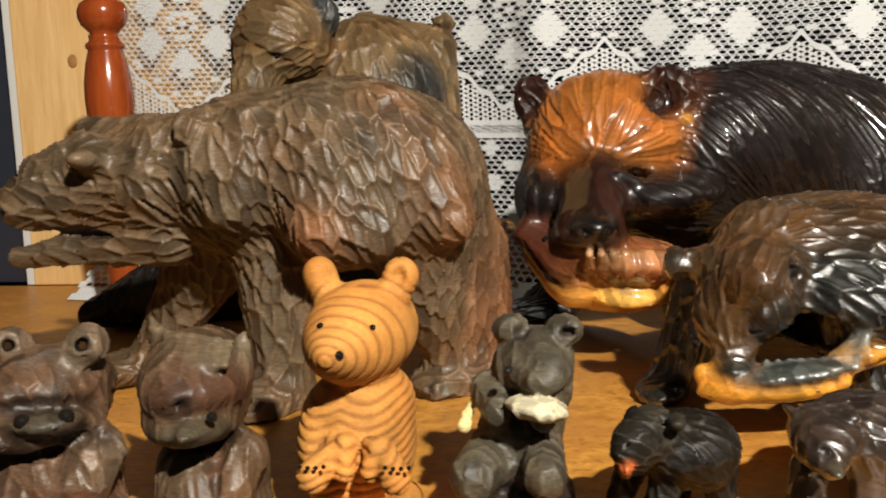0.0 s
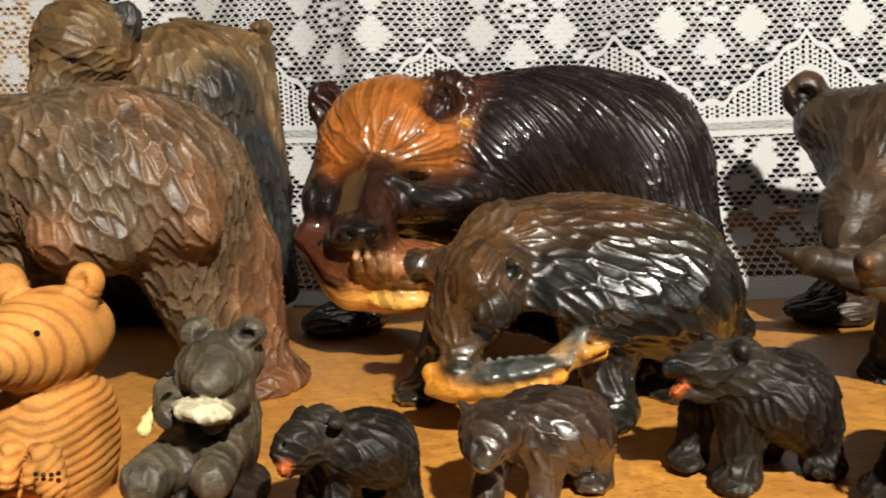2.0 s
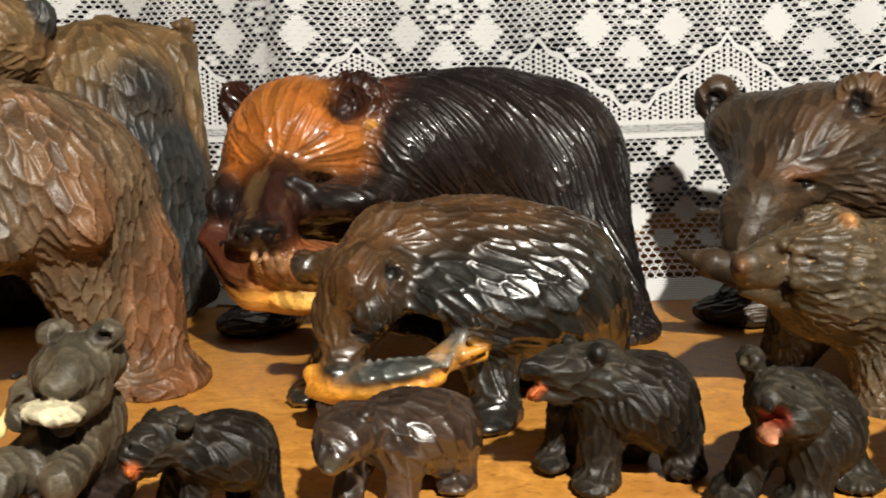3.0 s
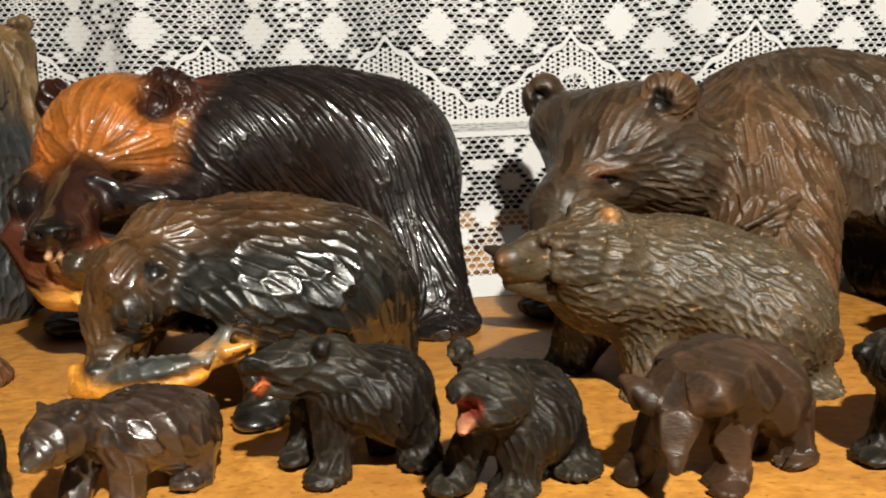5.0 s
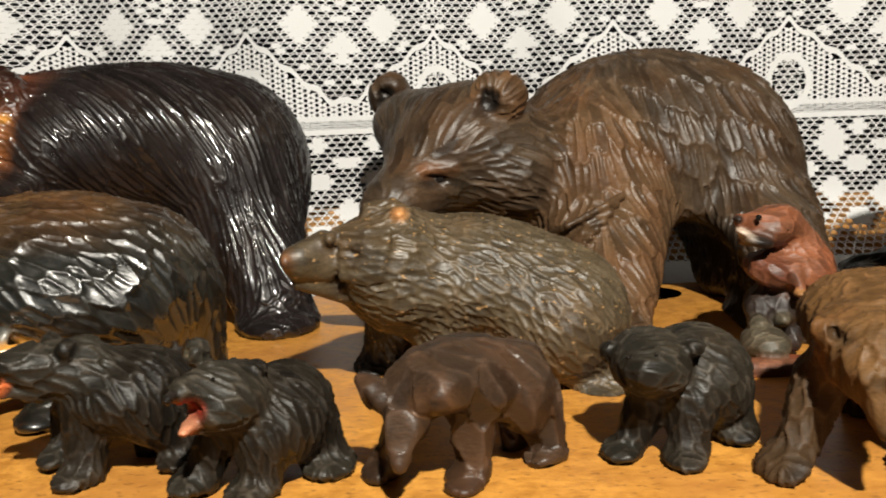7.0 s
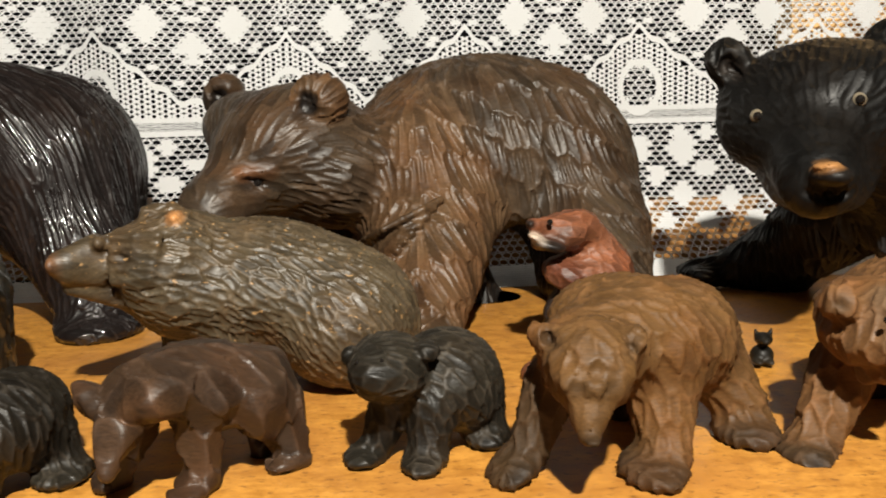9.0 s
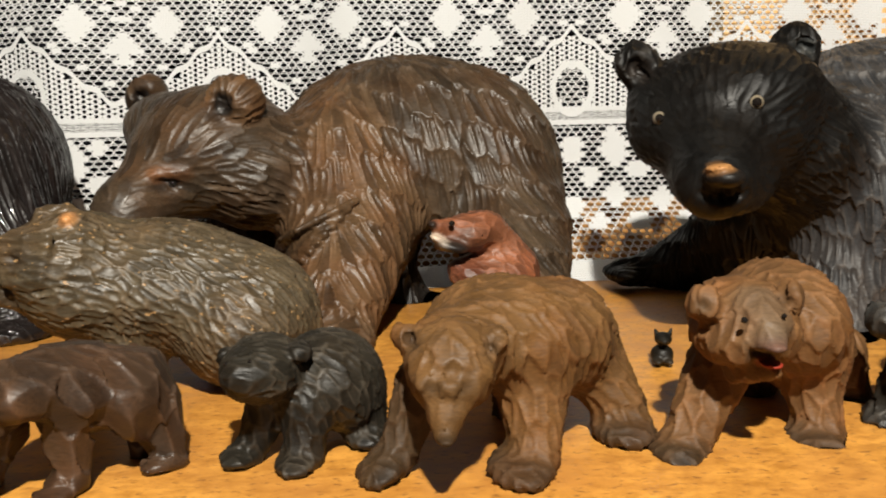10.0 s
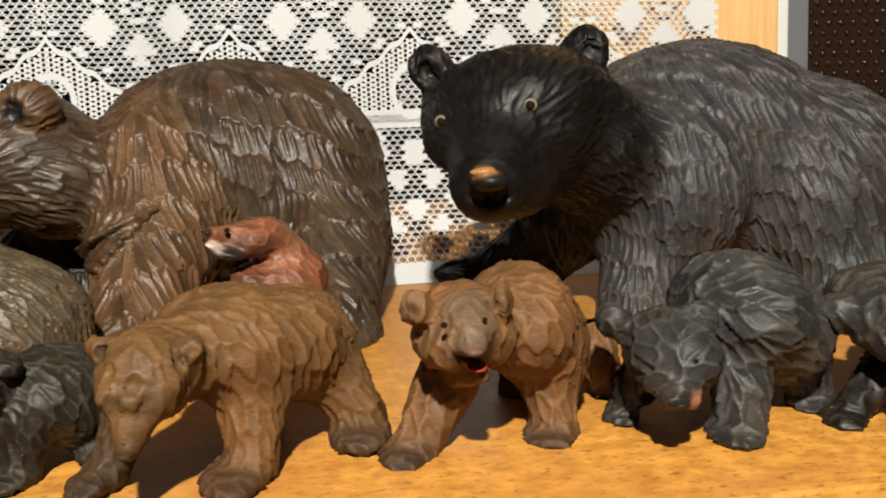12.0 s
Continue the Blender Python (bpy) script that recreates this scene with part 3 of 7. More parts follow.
VGREY = (0.0320, 0.0321, 0.0337)
STREAK = (0.0980, 0.0968, 0.0920)
WGREY = (0.0230, 0.0231, 0.0224)
PINE = (0.4836, 0.2160, 0.0495)
DGREY = (0.0592, 0.0492, 0.0326)
PEARL = (0.3300, 0.3000, 0.2050)
ABROWN = (0.0792, 0.0436, 0.0248)
BBROWN = (0.0763, 0.0461, 0.0248)
AGREY = (0.1001, 0.0835, 0.0690)
AGREYD = (0.1024, 0.0712, 0.0460)
AFACE = (0.0493, 0.0383, 0.0244)
BGREY = (0.1044, 0.0780, 0.0480)
BRED = (0.0742, 0.0345, 0.0207)
SRED = (0.1334, 0.0493, 0.0232)
SRED2 = (0.087, 0.0261, 0.0116)
QBLK = (0.0174, 0.0139, 0.0116)
QRIM = (0.1102, 0.0522, 0.0232)
ARED = (0.0789, 0.0345, 0.0189)
BFACE = (0.058, 0.0464, 0.029)
SDARK = (0.0155, 0.0093, 0.0068)
WHITE = (0.7, 0.6, 0.5)
TAG = (0.42, 0.36, 0.16)
URED = (0.2436, 0.0261, 0.0116)

# ---------- the carved bears ----------
walker = Sculpture((0.111, 0.582, 0), 0.0021, (0.0150, 0.0058, 0.0019, 0.0023, 0.30), 3, 0.25)
walker.ball((0.0422, 0.021, 0.136), (0.0769, 0.072, 0.0535), -5, UMBER, (0.34, 0, -0.94), 0.012)
walker.ball((0.0830, 0.036, 0.119), (0.0365, 0.066, 0.0530), 12, UMBER, (0.34, 0, -0.94), 0.012)
walker.ball((-0.0125, 0.011, 0.1366), (0.0436, 0.066, 0.047), 0, UMBER, (0.34, 0, -0.94), 0.012)
walker.limb((-0.016, 0.006, 0.1319), 0.0450, (-0.0561, -0.014, 0.1359), 0.0327, UMBER, (0.94, 0, -0.34), 0.012)
walker.limb((-0.0595, -0.014, 0.1376), 0.0311, (-0.1357, -0.034, 0.1247), 0.0150, UMBER, (-0.98, 0, 0.17), 0.012)
walker.limb((-0.0562, -0.019, 0.1009), 0.0150, (-0.1466, -0.034, 0.0930), 0.0050, UMBER, (-0.98, 0, 0.17), 0.012)
walker.ball((-0.1003, -0.064, 0.1054), (0.0291, 0.035, 0.0043), -2, DK, (0.34, 0, -0.94), 0.004, cut=True)
walker.limb((-0.0961, -0.034, 0.1551), 0.0096, (-0.1263, -0.039, 0.1442), 0.0064, UMBER, (0.87, 0, 0.5), 0.012)
walker.limb((-0.0717, -0.014, 0.1635), 0.0072, (-0.1112, -0.009, 0.1674), 0.0054, UMBER, (0.87, 0, 0.5), 0.012)
walker.ball((-0.0843, -0.052, 0.149), (0.008, 0.014, 0.0055), 0, UMBER, (1, 0, 0), 0.012, bite=0.2)
walker.ball((-0.0266, -0.036, 0.163), (0.0105, 0.016, 0.0099), 0, UMBER, (0, 0, 1), 0.008)
walker.ball((-0.0513, -0.029, 0.1571), (0.0152, 0.014, 0.0089), 0, UMBER, (0, 0, 1), 0.01)
walker.limb((0.0344, -0.029, 0.1614), 0.0085, (0.0709, -0.039, 0.1021), 0.0119, UMBER, (0.57, 0, -0.82), 0.02)
walker.limb((0.0039, -0.034, 0.1611), 0.0104, (-0.0044, -0.044, 0.1192), 0.0073, UMBER, (0.09, 0, -1), 0.016)
walker.limb((0.0749, -0.014, 0.1703), 0.0080, (0.1112, -0.019, 0.1083), 0.0110, UMBERR, (0.42, 0, -0.91), 0.02)
walker.ball((0.0461, -0.016, 0.1062), (0.0245, 0.045, 0.0227), 0, UMBERR, (0.34, 0, -0.94), 0.015)
walker.limb((0.0042, 0.001, 0.0852), 0.0282, (0.0032, -0.004, 0.0118), 0.0160, UMBER, (0, 0, -1), 0.012)
walker.ball((-0.0026, -0.014, 0.0059), (0.0198, 0.036, 0.0112), 0, UMBER, (-1, 0, 0), 0.012)
walker.limb((-0.028, 0.021, 0.1107), 0.0242, (-0.0644, 0.036, 0.0775), 0.0224, UMBER, (0, 0, -1), 0.012)
walker.limb((-0.0644, 0.036, 0.0775), 0.0224, (-0.1033, 0.036, 0.018), 0.0148, UMBER, (0, 0, -1), 0.012)
walker.ball((-0.1233, 0.034, 0.0106), (0.0216, 0.03, 0.0104), 0, UMBER, (-1, 0, 0), 0.012)
walker.limb((0.0987, 0.051, 0.0807), 0.0313, (0.1095, 0.056, 0.0155), 0.0213, UMBERR, (0, 0, -1), 0.012)
walker.ball((0.1207, 0.051, 0.0043), (0.0228, 0.036, 0.0119), 0, UMBERR, (-1, 0, 0), 0.012)
walker.limb((0.0852, 0.011, 0.0796), 0.0229, (0.0955, 0.036, 0.0132), 0.0131, UMBER, (0, 0, -1), 0.012)
walker.ball((0.0904, 0.034, 0.0058), (0.0193, 0.03, 0.0103), 0, UMBER, (-1, 0, 0), 0.012)
walker.limb((0.0892, 0.0100, 0.0156), 0.0009, (0.0893, 0.0040, 0.0044), 0.0010, DK, (0, 0, -1), 0.003, cut=True)
walker.limb((0.0964, 0.0100, 0.0157), 0.0009, (0.0973, 0.0040, 0.0046), 0.0010, DK, (0, 0, -1), 0.003, cut=True)
walker.limb((0.1037, 0.0100, 0.0158), 0.0009, (0.1052, 0.0040, 0.0047), 0.0010, DK, (0, 0, -1), 0.003, cut=True)
tagged(walker.build("carved_bear", CARVED_SATIN, 1, []), "Large dark brown bear carving with deep scalloped gouge marks, jaws open", "bear carving", "carved bears on the shelf")

climber = Sculpture((0.063, 0.842, 0), 0.0027, (0.017, 0.0065, 0.0018, 0.0018, 0.3), 5, 0.4)
climber.ball((-0.0235, -0.042, 0.2352), (0.0387, 0.05, 0.0364), -20, BROWNF, (-0.87, 0, 0.5), 0.012, bite=0.8)
climber.limb((-0.0352, -0.057, 0.2192), 0.0261, (-0.0397, -0.072, 0.1988), 0.0186, BROWNF, (-0.17, 0, -0.98), 0.012, bite=0.8)
climber.ball((0.0087, -0.042, 0.2509), (0.0135, 0.012, 0.0162), 0, SLATE, (0.17, 0, -0.98), 0.004)
climber.ball((-0.0456, -0.012, 0.2739), (0.0123, 0.012, 0.0104), 0, BROWNF, (0.17, 0, -0.98), 0.004)
climber.ball((-0.0121, -0.09, 0.2187), (0.0068, 0.008, 0.0038), 0, DK, (0.17, 0, -0.98), 0.004, cut=True)
climber.limb((-0.0248, -0.08, 0.2286), 0.0039, (0.0019, -0.077, 0.2323), 0.0039, BROWNF, (0, 0, -1), 0.006)
climber.ball((0.0302, 0.018, 0.1988), (0.0631, 0.06, 0.0558), -20, BROWNF, (0.17, 0, -0.98), 0.012, bite=0.8)
climber.ball((0.0426, 0.018, 0.1452), (0.0546, 0.065, 0.0829), 12, SLATE, (0.17, 0, -0.98), 0.012)
climber.ball((0.0634, -0.004, 0.1939), (0.0309, 0.03, 0.0291), -35, SLATE, (0.17, 0, -0.98), 0.008)
climber.limb((0.0153, 0.058, 0.2453), 0.0193, (0.0787, 0.063, 0.2329), 0.0151, BROWNF, (1, 0, 0), 0.006, bite=0.8)
climber.limb((0.0771, 0.058, 0.2276), 0.0180, (0.0848, 0.058, 0.1073), 0.0173, BROWNF, (-0.09, 0, -1), 0.006, bite=0.8)
climber.ball((0.0846, 0.063, 0.2512), (0.009, 0.014, 0.008), 0, BROWNF, (0.17, 0, -0.98), 0.004)
climber.limb((0.0845, 0.048, 0.108), 0.0181, (0.098, 0.028, 0.0247), 0.0148, SLATE, (0, 0, -1), 0.012)
climber.limb((0.0383, 0.028, 0.1155), 0.0645, (0.0423, 0.018, 0.0367), 0.0595, SLATE, (0, 0, -1), 0.012)
# base and paw lie in shadow; that shade is painted on as DK
climber.limb((-0.1301, -0.002, 0.0464), 0.0405, (-0.1778, -0.012, 0.0097), 0.0295, DK, (0, 0, -1), 0.012)
climber.limb((0.0123, 0.018, 0.0571), 0.0548, (-0.124, 0.003, 0.0146), 0.0306, DK, (0, 0, -1), 0.012)
climber.limb((-0.1953, -0.077, 0.0168), 0.0114, (-0.1265, -0.042, 0.0375), 0.0348, DK, (0, 0, -1), 0.012)
tagged(climber.build("carved_bear", CARVED_SATIN, 1, [((-0.0154, -0.0818, 0.219), 0.0027, 1)]), "Tall brown bear carving with slate flanks and a slab back", "bear carving", "carved bears on the shelf")

lacquered = Sculpture((0.32, 0.716, 0), 0.0022, (0.048, 0.0035, 0.0016, 0.0003, 0.16), 7)
lacquered.ball((0.1046, 0.135, 0.1227), (0.0960, 0.085, 0.0742), -3, HBLK, (0.64, 0, -0.77), 0.012)
lacquered.ball((0.1560, 0.130, 0.0990), (0.0490, 0.075, 0.0790), 0, HBLK, (0.17, 0, -0.98), 0.025)
lacquered.ball((0.0828, 0.1, 0.1386), (0.0561, 0.08, 0.0509), 0, HBLK, (0.64, 0, -0.77), 0.03)
lacquered.ball((0.0478, 0.072, 0.1353), (0.0503, 0.078, 0.0553), 0, HBLK, (0.57, 0, -0.82), 0.03)
lacquered.ball((-0.02, 0.035, 0.1486), (0.0565, 0.065, 0.0452), -12, ORANGE, (-0.0284, -0.046, 0.1196, 1), 0.012)
lacquered.ball((-0.0405, 0.02, 0.1339), (0.039, 0.05, 0.035), 0, ORANGE, (-0.0284, -0.046, 0.1196, 1), 0.012)
lacquered.ball((0.0255, 0.065, 0.142), (0.0360, 0.056, 0.0460), 0, NECK, (0.34, 0, -0.94), 0.016)
lacquered.ball((0.0162, 0.037, 0.0981), (0.0453, 0.05, 0.0267), 0, HBLK, (0.94, 0, -0.34), 0.016, bite=0.9)
lacquered.ball((-0.0698, 0.022, 0.1081), (0.0186, 0.048, 0.0266), 0, HBLK, (-0.94, 0, -0.34), 0.01, bite=0.4)
lacquered.ball((-0.0176, 0.005, 0.0985), (0.0195, 0.03, 0.0156), 0, HBLK, (-0.0284, -0.046, 0.1196, 1), 0.01, bite=0.1)
lacquered.ball((-0.0333, -0.01, 0.1069), (0.0381, 0.032, 0.0183), 0, HBLK, (-0.0284, -0.046, 0.1196, 1), 0.005, bite=0.15)
lacquered.limb((-0.0356, -0.0240, 0.1246), 0.0112, (-0.0404, -0.0580, 0.0952), 0.0125, MAROOND, (0, 0, -1), 0.012, bite=0.03)
lacquered.limb((-0.0188, -0.0240, 0.1240), 0.0112, (-0.0221, -0.0580, 0.0954), 0.0124, MAROOND, (0, 0, -1), 0.012, bite=0.03)
lacquered.ball((-0.0307, -0.0640, 0.0885), (0.0211, 0.0200, 0.0085), 0, MAROOND, (0, 0, -1), 0.008, bite=0.03)
lacquered.ball((-0.0274, -0.0790, 0.0950), (0.0137, 0.0120, 0.0069), 0, DK, (0, 0, -1), 0.006, bite=0)
lacquered.ball((-0.0312, -0.0890, 0.0935), (0.0027, 0.0040, 0.0020), 0, DK, (0, 0, -1), 0.003, cut=True)
lacquered.ball((-0.0180, -0.0890, 0.0931), (0.0027, 0.0040, 0.0020), 0, DK, (0, 0, -1), 0.003, cut=True)
lacquered.ball((0.0118, -0.0100, 0.1093), (0.0379, 0.0380, 0.0151), 0, HBLK, (0.9, 0, -0.4), 0.01, bite=0.5)
lacquered.ball((-0.0662, -0.0160, 0.1115), (0.0114, 0.0340, 0.0191), 0, HBLK, (0, 0, -1), 0.01, bite=0.4)
lacquered.limb((-0.0256, -0.0300, 0.1245), 0.0118, (-0.0282, -0.0670, 0.0965), 0.0119, MAROOND, (0, 0, -1), 0.008, bite=0)
lacquered.limb((-0.0123, -0.0440, 0.1241), 0.0029, (-0.0032, -0.0400, 0.1192), 0.0033, HBLK, (0, 0, -1), 0.006, bite=0)
lacquered.ball((-0.0044, -0.018, 0.1214), (0.0089, 0.012, 0.0045), 0, DK, (0.42, 0, -0.91), 0.006, cut=True)
lacquered.limb((-0.0099, -0.01, 0.128), 0.0034, (0.0077, 0, 0.1238), 0.0034, ORANGE, (0, 0, -1), 0.01, bite=0.3)
lacquered.limb((-0.0772, 0.045, 0.1696), 0.0107, (-0.0664, 0.04, 0.1527), 0.0164, MAROOND, (0, 0, -1), 0.01)
lacquered.ball((-0.0768, 0.045, 0.1766), (0.0144, 0.014, 0.0173), 15, MAROOND, (0, 0, 1), 0.004)
lacquered.ball((-0.0765, 0.028, 0.1742), (0.0097, 0.011, 0.0117), 15, MAROOND, (0.42, 0, -0.91), 0.01, cut=True)
lacquered.ball((0.0171, 0.022, 0.1683), (0.0188, 0.024, 0.0172), 0, NECK, (0.0146, -0.016, 0.1677, 1), 0.012)
lacquered.ball((0.0165, 0.016, 0.1744), (0.0230, 0.016, 0.0205), -20, MAROOND, (0.0146, -0.016, 0.1677, 1), 0.006, bite=1.5)
lacquered.ball((0.0141, -0.004, 0.1717), (0.0105, 0.013, 0.0113), -20, MAROOND, (0.42, 0, -0.91), 0.01, cut=True)
lacquered.ball((0.0285, 0.005, 0.1576), (0.0042, 0.006, 0.0023), 0, OCHRE, (0.42, 0, -0.91), 0.003)
lacquered.limb((0.1606, 0.1, 0.0762), 0.0473, (0.1888, 0.058, 0.0208), 0.0275, HBLK, (0.26, 0, -0.97), 0.012)
lacquered.ball((0.1939, 0.05, 0.0054), (0.0297, 0.04, 0.0124), 0, HBLK, (-1, 0, 0), 0.012)
lacquered.limb((-0.009, 0.08, 0.0719), 0.0282, (-0.0787, 0.1, 0.0143), 0.0164, HBLK, (0, 0, -1), 0.012)
lacquered.ball((-0.0862, 0.09, 0.008), (0.0325, 0.045, 0.0127), 0, HBLK, (-1, 0, 0), 0.012)
lacquered.limb((0.0444, 0.06, 0.081), 0.0333, (0.0292, 0.07, 0.0289), 0.0214, HBLK, (0, 0, -1), 0.012)
lacquered.ball((-0.0195, -0.032, 0.0534), (0.0416, 0.026, 0.0186), -4, OCHRE, (1, 0, 0), 0.006, bite=0.1)
lacquered.ball((-0.0109, -0.045, 0.0704), (0.0405, 0.03, 0.0152), -4, RUST, (0.09, 0, -1), 0.01)
lacquered.limb((-0.0721, -0.038, 0.0875), 0.0096, (-0.0478, -0.046, 0.0693), 0.0175, MAROON, (1, 0, 0), 0.012, bite=0.1)
lacquered.limb((-0.069, -0.036, 0.0714), 0.0052, (-0.0455, -0.044, 0.0504), 0.0088, OCHRE, (1, 0, 0), 0.01, bite=0.1)
lacquered.limb((-0.0792, -0.046, 0.0842), 0.0015, (-0.052, -0.06, 0.0562), 0.0018, DK, (0, 0, -1), 0.003, cut=True)
lacquered.limb((-0.0403, -0.06, 0.0819), 0.0011, (-0.0369, -0.064, 0.0501), 0.0011, RUST, (0, 0, -1), 0.004, cut=True)
lacquered.ball((-0.0104, -0.055, 0.048), (0.0193, 0.008, 0.0071), -2, YEL, (1, 0, 0), 0.003, bite=0)
lacquered.limb((-0.0246, -0.0588, 0.0537), 0.0009, (0.0057, -0.055, 0.0535), 0.0009, YEL, (0, 0, -1), 0.0012, bite=0)
lacquered.limb((-0.0246, -0.0597, 0.0506), 0.0009, (0.0059, -0.0571, 0.0506), 0.0009, YEL, (0, 0, -1), 0.0012, bite=0)
lacquered.limb((-0.0248, -0.0599, 0.0474), 0.0009, (0.006, -0.0588, 0.0477), 0.0009, YEL, (0, 0, -1), 0.0012, bite=0)
lacquered.limb((-0.0264, -0.0526, 0.0428), 0.0009, (0.0056, -0.0572, 0.0441), 0.0009, YEL, (0, 0, -1), 0.0012, bite=0)
lacquered.limb((-0.0303, -0.0812, 0.0792), 0.0024, (-0.0318, -0.0709, 0.0711), 0.0024, RUSTY, (0, 0, -1), 0.004, bite=0)
lacquered.limb((-0.0228, -0.0805, 0.0789), 0.0024, (-0.0235, -0.0732, 0.0712), 0.0024, RUSTY, (0, 0, -1), 0.004, bite=0)
lacquered.limb((-0.0158, -0.077, 0.0782), 0.0024, (-0.0157, -0.0737, 0.0711), 0.0024, RUSTY, (0, 0, -1), 0.004, bite=0)
lacquered.limb((-0.0088, -0.0733, 0.0775), 0.0024, (-0.0081, -0.0732, 0.0709), 0.0024, RUSTY, (0, 0, -1), 0.004, bite=0)
lacquered.limb((-0.0017, -0.0697, 0.0768), 0.0024, (-0.0006, -0.0719, 0.0705), 0.0024, RUSTY, (0, 0, -1), 0.004, bite=0)
lacquered.limb((0.0055, -0.0666, 0.0762), 0.0024, (0.0068, -0.0699, 0.07), 0.0024, RUSTY, (0, 0, -1), 0.004, bite=0)
lacquered.limb((0.0128, -0.0632, 0.0756), 0.0024, (0.014, -0.0666, 0.0693), 0.0024, RUSTY, (0, 0, -1), 0.004, bite=0)
tagged(lacquered.build("carved_bear", CARVED_LACQUER, 1, [((-0.0052, -0.0078, 0.1201), 0.0034, 1), ((-0.0592, -0.0537, 0.0853), 0.0025, 1)]), "Glossy black lacquered bear carving with orange head, salmon in mouth", "bear carving", "carved bears on the shelf")

fisher = Sculpture((0.402, 0.574, 0), 0.0021, (0.016, 0.0054, 0.0014, 0.0018, 0.25), 9, 0.3)
fisher.ball((0.0244, 0.038, 0.0806), (0.0690, 0.056, 0.0340), -3, IBROWN, (0.91, 0, -0.42), 0.01)
fisher.ball((0.0309, 0.026, 0.0655), (0.0732, 0.064, 0.0374), -6, IBLK, (0.87, 0, -0.5), 0.01)
fisher.ball((0.0741, 0.036, 0.0614), (0.033, 0.056, 0.0424), 8, IBLK, (0.5, 0, -0.87), 0.01)
fisher.limb((-0.0159, 0.006, 0.0865), 0.0278, (-0.0358, -0.019, 0.058), 0.0192, IBROWN, (-0.0365, -0.044, 0.0375, 1), 0.01)
fisher.ball((-0.0253, -0.0180, 0.0782), (0.0203, 0.0360, 0.0208), 0, IBROWN, (-0.0365, -0.044, 0.0375, 1), 0.01)
fisher.limb((-0.0323, -0.0250, 0.0649), 0.0161, (-0.0368, -0.0350, 0.0422), 0.0096, IBROWN, (-0.0365, -0.044, 0.0375, 1), 0.01)
fisher.ball((-0.0169, -0.0260, 0.0634), (0.0086, 0.0260, 0.0103), 0, IBLK, (0.3, 0, -1), 0.01)
fisher.limb((-0.0242, -0.0510, 0.0642), 0.0016, (-0.0164, -0.0470, 0.0688), 0.0022, IBLK, (0, 0, -1), 0.006, bite=0.3)
fisher.ball((-0.0373, -0.0400, 0.0370), (0.0084, 0.0140, 0.0042), 0, IBLK, (0, 0, -1), 0.006, bite=0.1)
fisher.ball((-0.0620, -0.0040, 0.0829), (0.0069, 0.0090, 0.0078), 0, IBLK, (0, 0, -1), 0.005)
fisher.limb((-0.0603, -0.0040, 0.0816), 0.0054, (-0.0441, -0.0080, 0.0830), 0.0089, IBROWN, (0, 0, -1), 0.008)
fisher.ball((-0.0100, -0.0260, 0.0838), (0.0057, 0.0080, 0.0068), -25, IBLK, (0.3, 0, -1), 0.008)
fisher.ball((-0.0104, -0.0360, 0.0824), (0.0025, 0.0060, 0.0033), -25, IBLK, (0, 0, -1), 0.006, cut=True)
fisher.ball((0.0029, -0.014, 0.0475), (0.0193, 0.06, 0.0134), 0, DK, (0.77, 0, -0.64), 0.006, cut=True)
fisher.limb((0.0298, 0.006, 0.052), 0.0217, (0.0371, -0.009, 0.0115), 0.0118, IBLK, (0, 0, -1), 0.01)
fisher.ball((0.0351, -0.017, 0.0046), (0.0151, 0.026, 0.0058), 0, IBLK, (-1, 0, 0), 0.01)
fisher.limb((-0.0458, 0.046, 0.0586), 0.0182, (-0.0695, 0.041, 0.0025), 0.0100, IBLK, (0, 0, -1), 0.01)
fisher.ball((-0.0716, 0.031, 0.0046), (0.0131, 0.024, 0.0065), 0, IBLK, (-1, 0, 0), 0.01)
fisher.limb((0.0806, 0.046, 0.0499), 0.0304, (0.0897, 0.051, 0.0058), 0.0195, IBLK, (0, 0, -1), 0.01)
fisher.ball((0.0827, 0.041, 0.0019), (0.0256, 0.03, 0.0077), 0, IBLK, (-1, 0, 0), 0.01)
fisher.limb((0.0485, 0.066, 0.0398), 0.0251, (0.0474, 0.071, -0.0063), 0.0154, IBLK, (0, 0, -1), 0.01)
fisher.ball((-0.0194, -0.044, 0.0283), (0.0355, 0.014, 0.0072), 5, FORANGE, (1, 0, 0), 0.004, bite=0.1)
fisher.ball((-0.0125, -0.045, 0.0356), (0.0298, 0.015, 0.005), 8, SILVER, (0.17, 0, -0.98), 0.004, bite=0.6)
fisher.limb((0.0133, -0.038, 0.0385), 0.0055, (0.0323, -0.029, 0.0395), 0.0034, FORANGE, (1, 0, 0), 0.006, bite=0.1)
fisher.limb((0.0132, -0.036, 0.0414), 0.0039, (0.02, -0.029, 0.0506), 0.0020, SILVER, (1, 0, 0), 0.006, bite=0.3)
fisher.limb((-0.0515, -0.041, 0.0339), 0.0045, (-0.0395, -0.046, 0.0266), 0.0050, FORANGE, (1, 0, 0), 0.006, bite=0.1)
fisher.limb((-0.0220, -0.0430, 0.0401), 0.0014, (-0.0230, -0.0475, 0.0344), 0.0017, GLINT, (0, 0, -1), 0.002, bite=0)
fisher.limb((-0.0169, -0.0430, 0.0404), 0.0014, (-0.0179, -0.0475, 0.0350), 0.0016, GLINT, (0, 0, -1), 0.002, bite=0)
fisher.limb((-0.0118, -0.0430, 0.0407), 0.0014, (-0.0128, -0.0475, 0.0356), 0.0016, GLINT, (0, 0, -1), 0.002, bite=0)
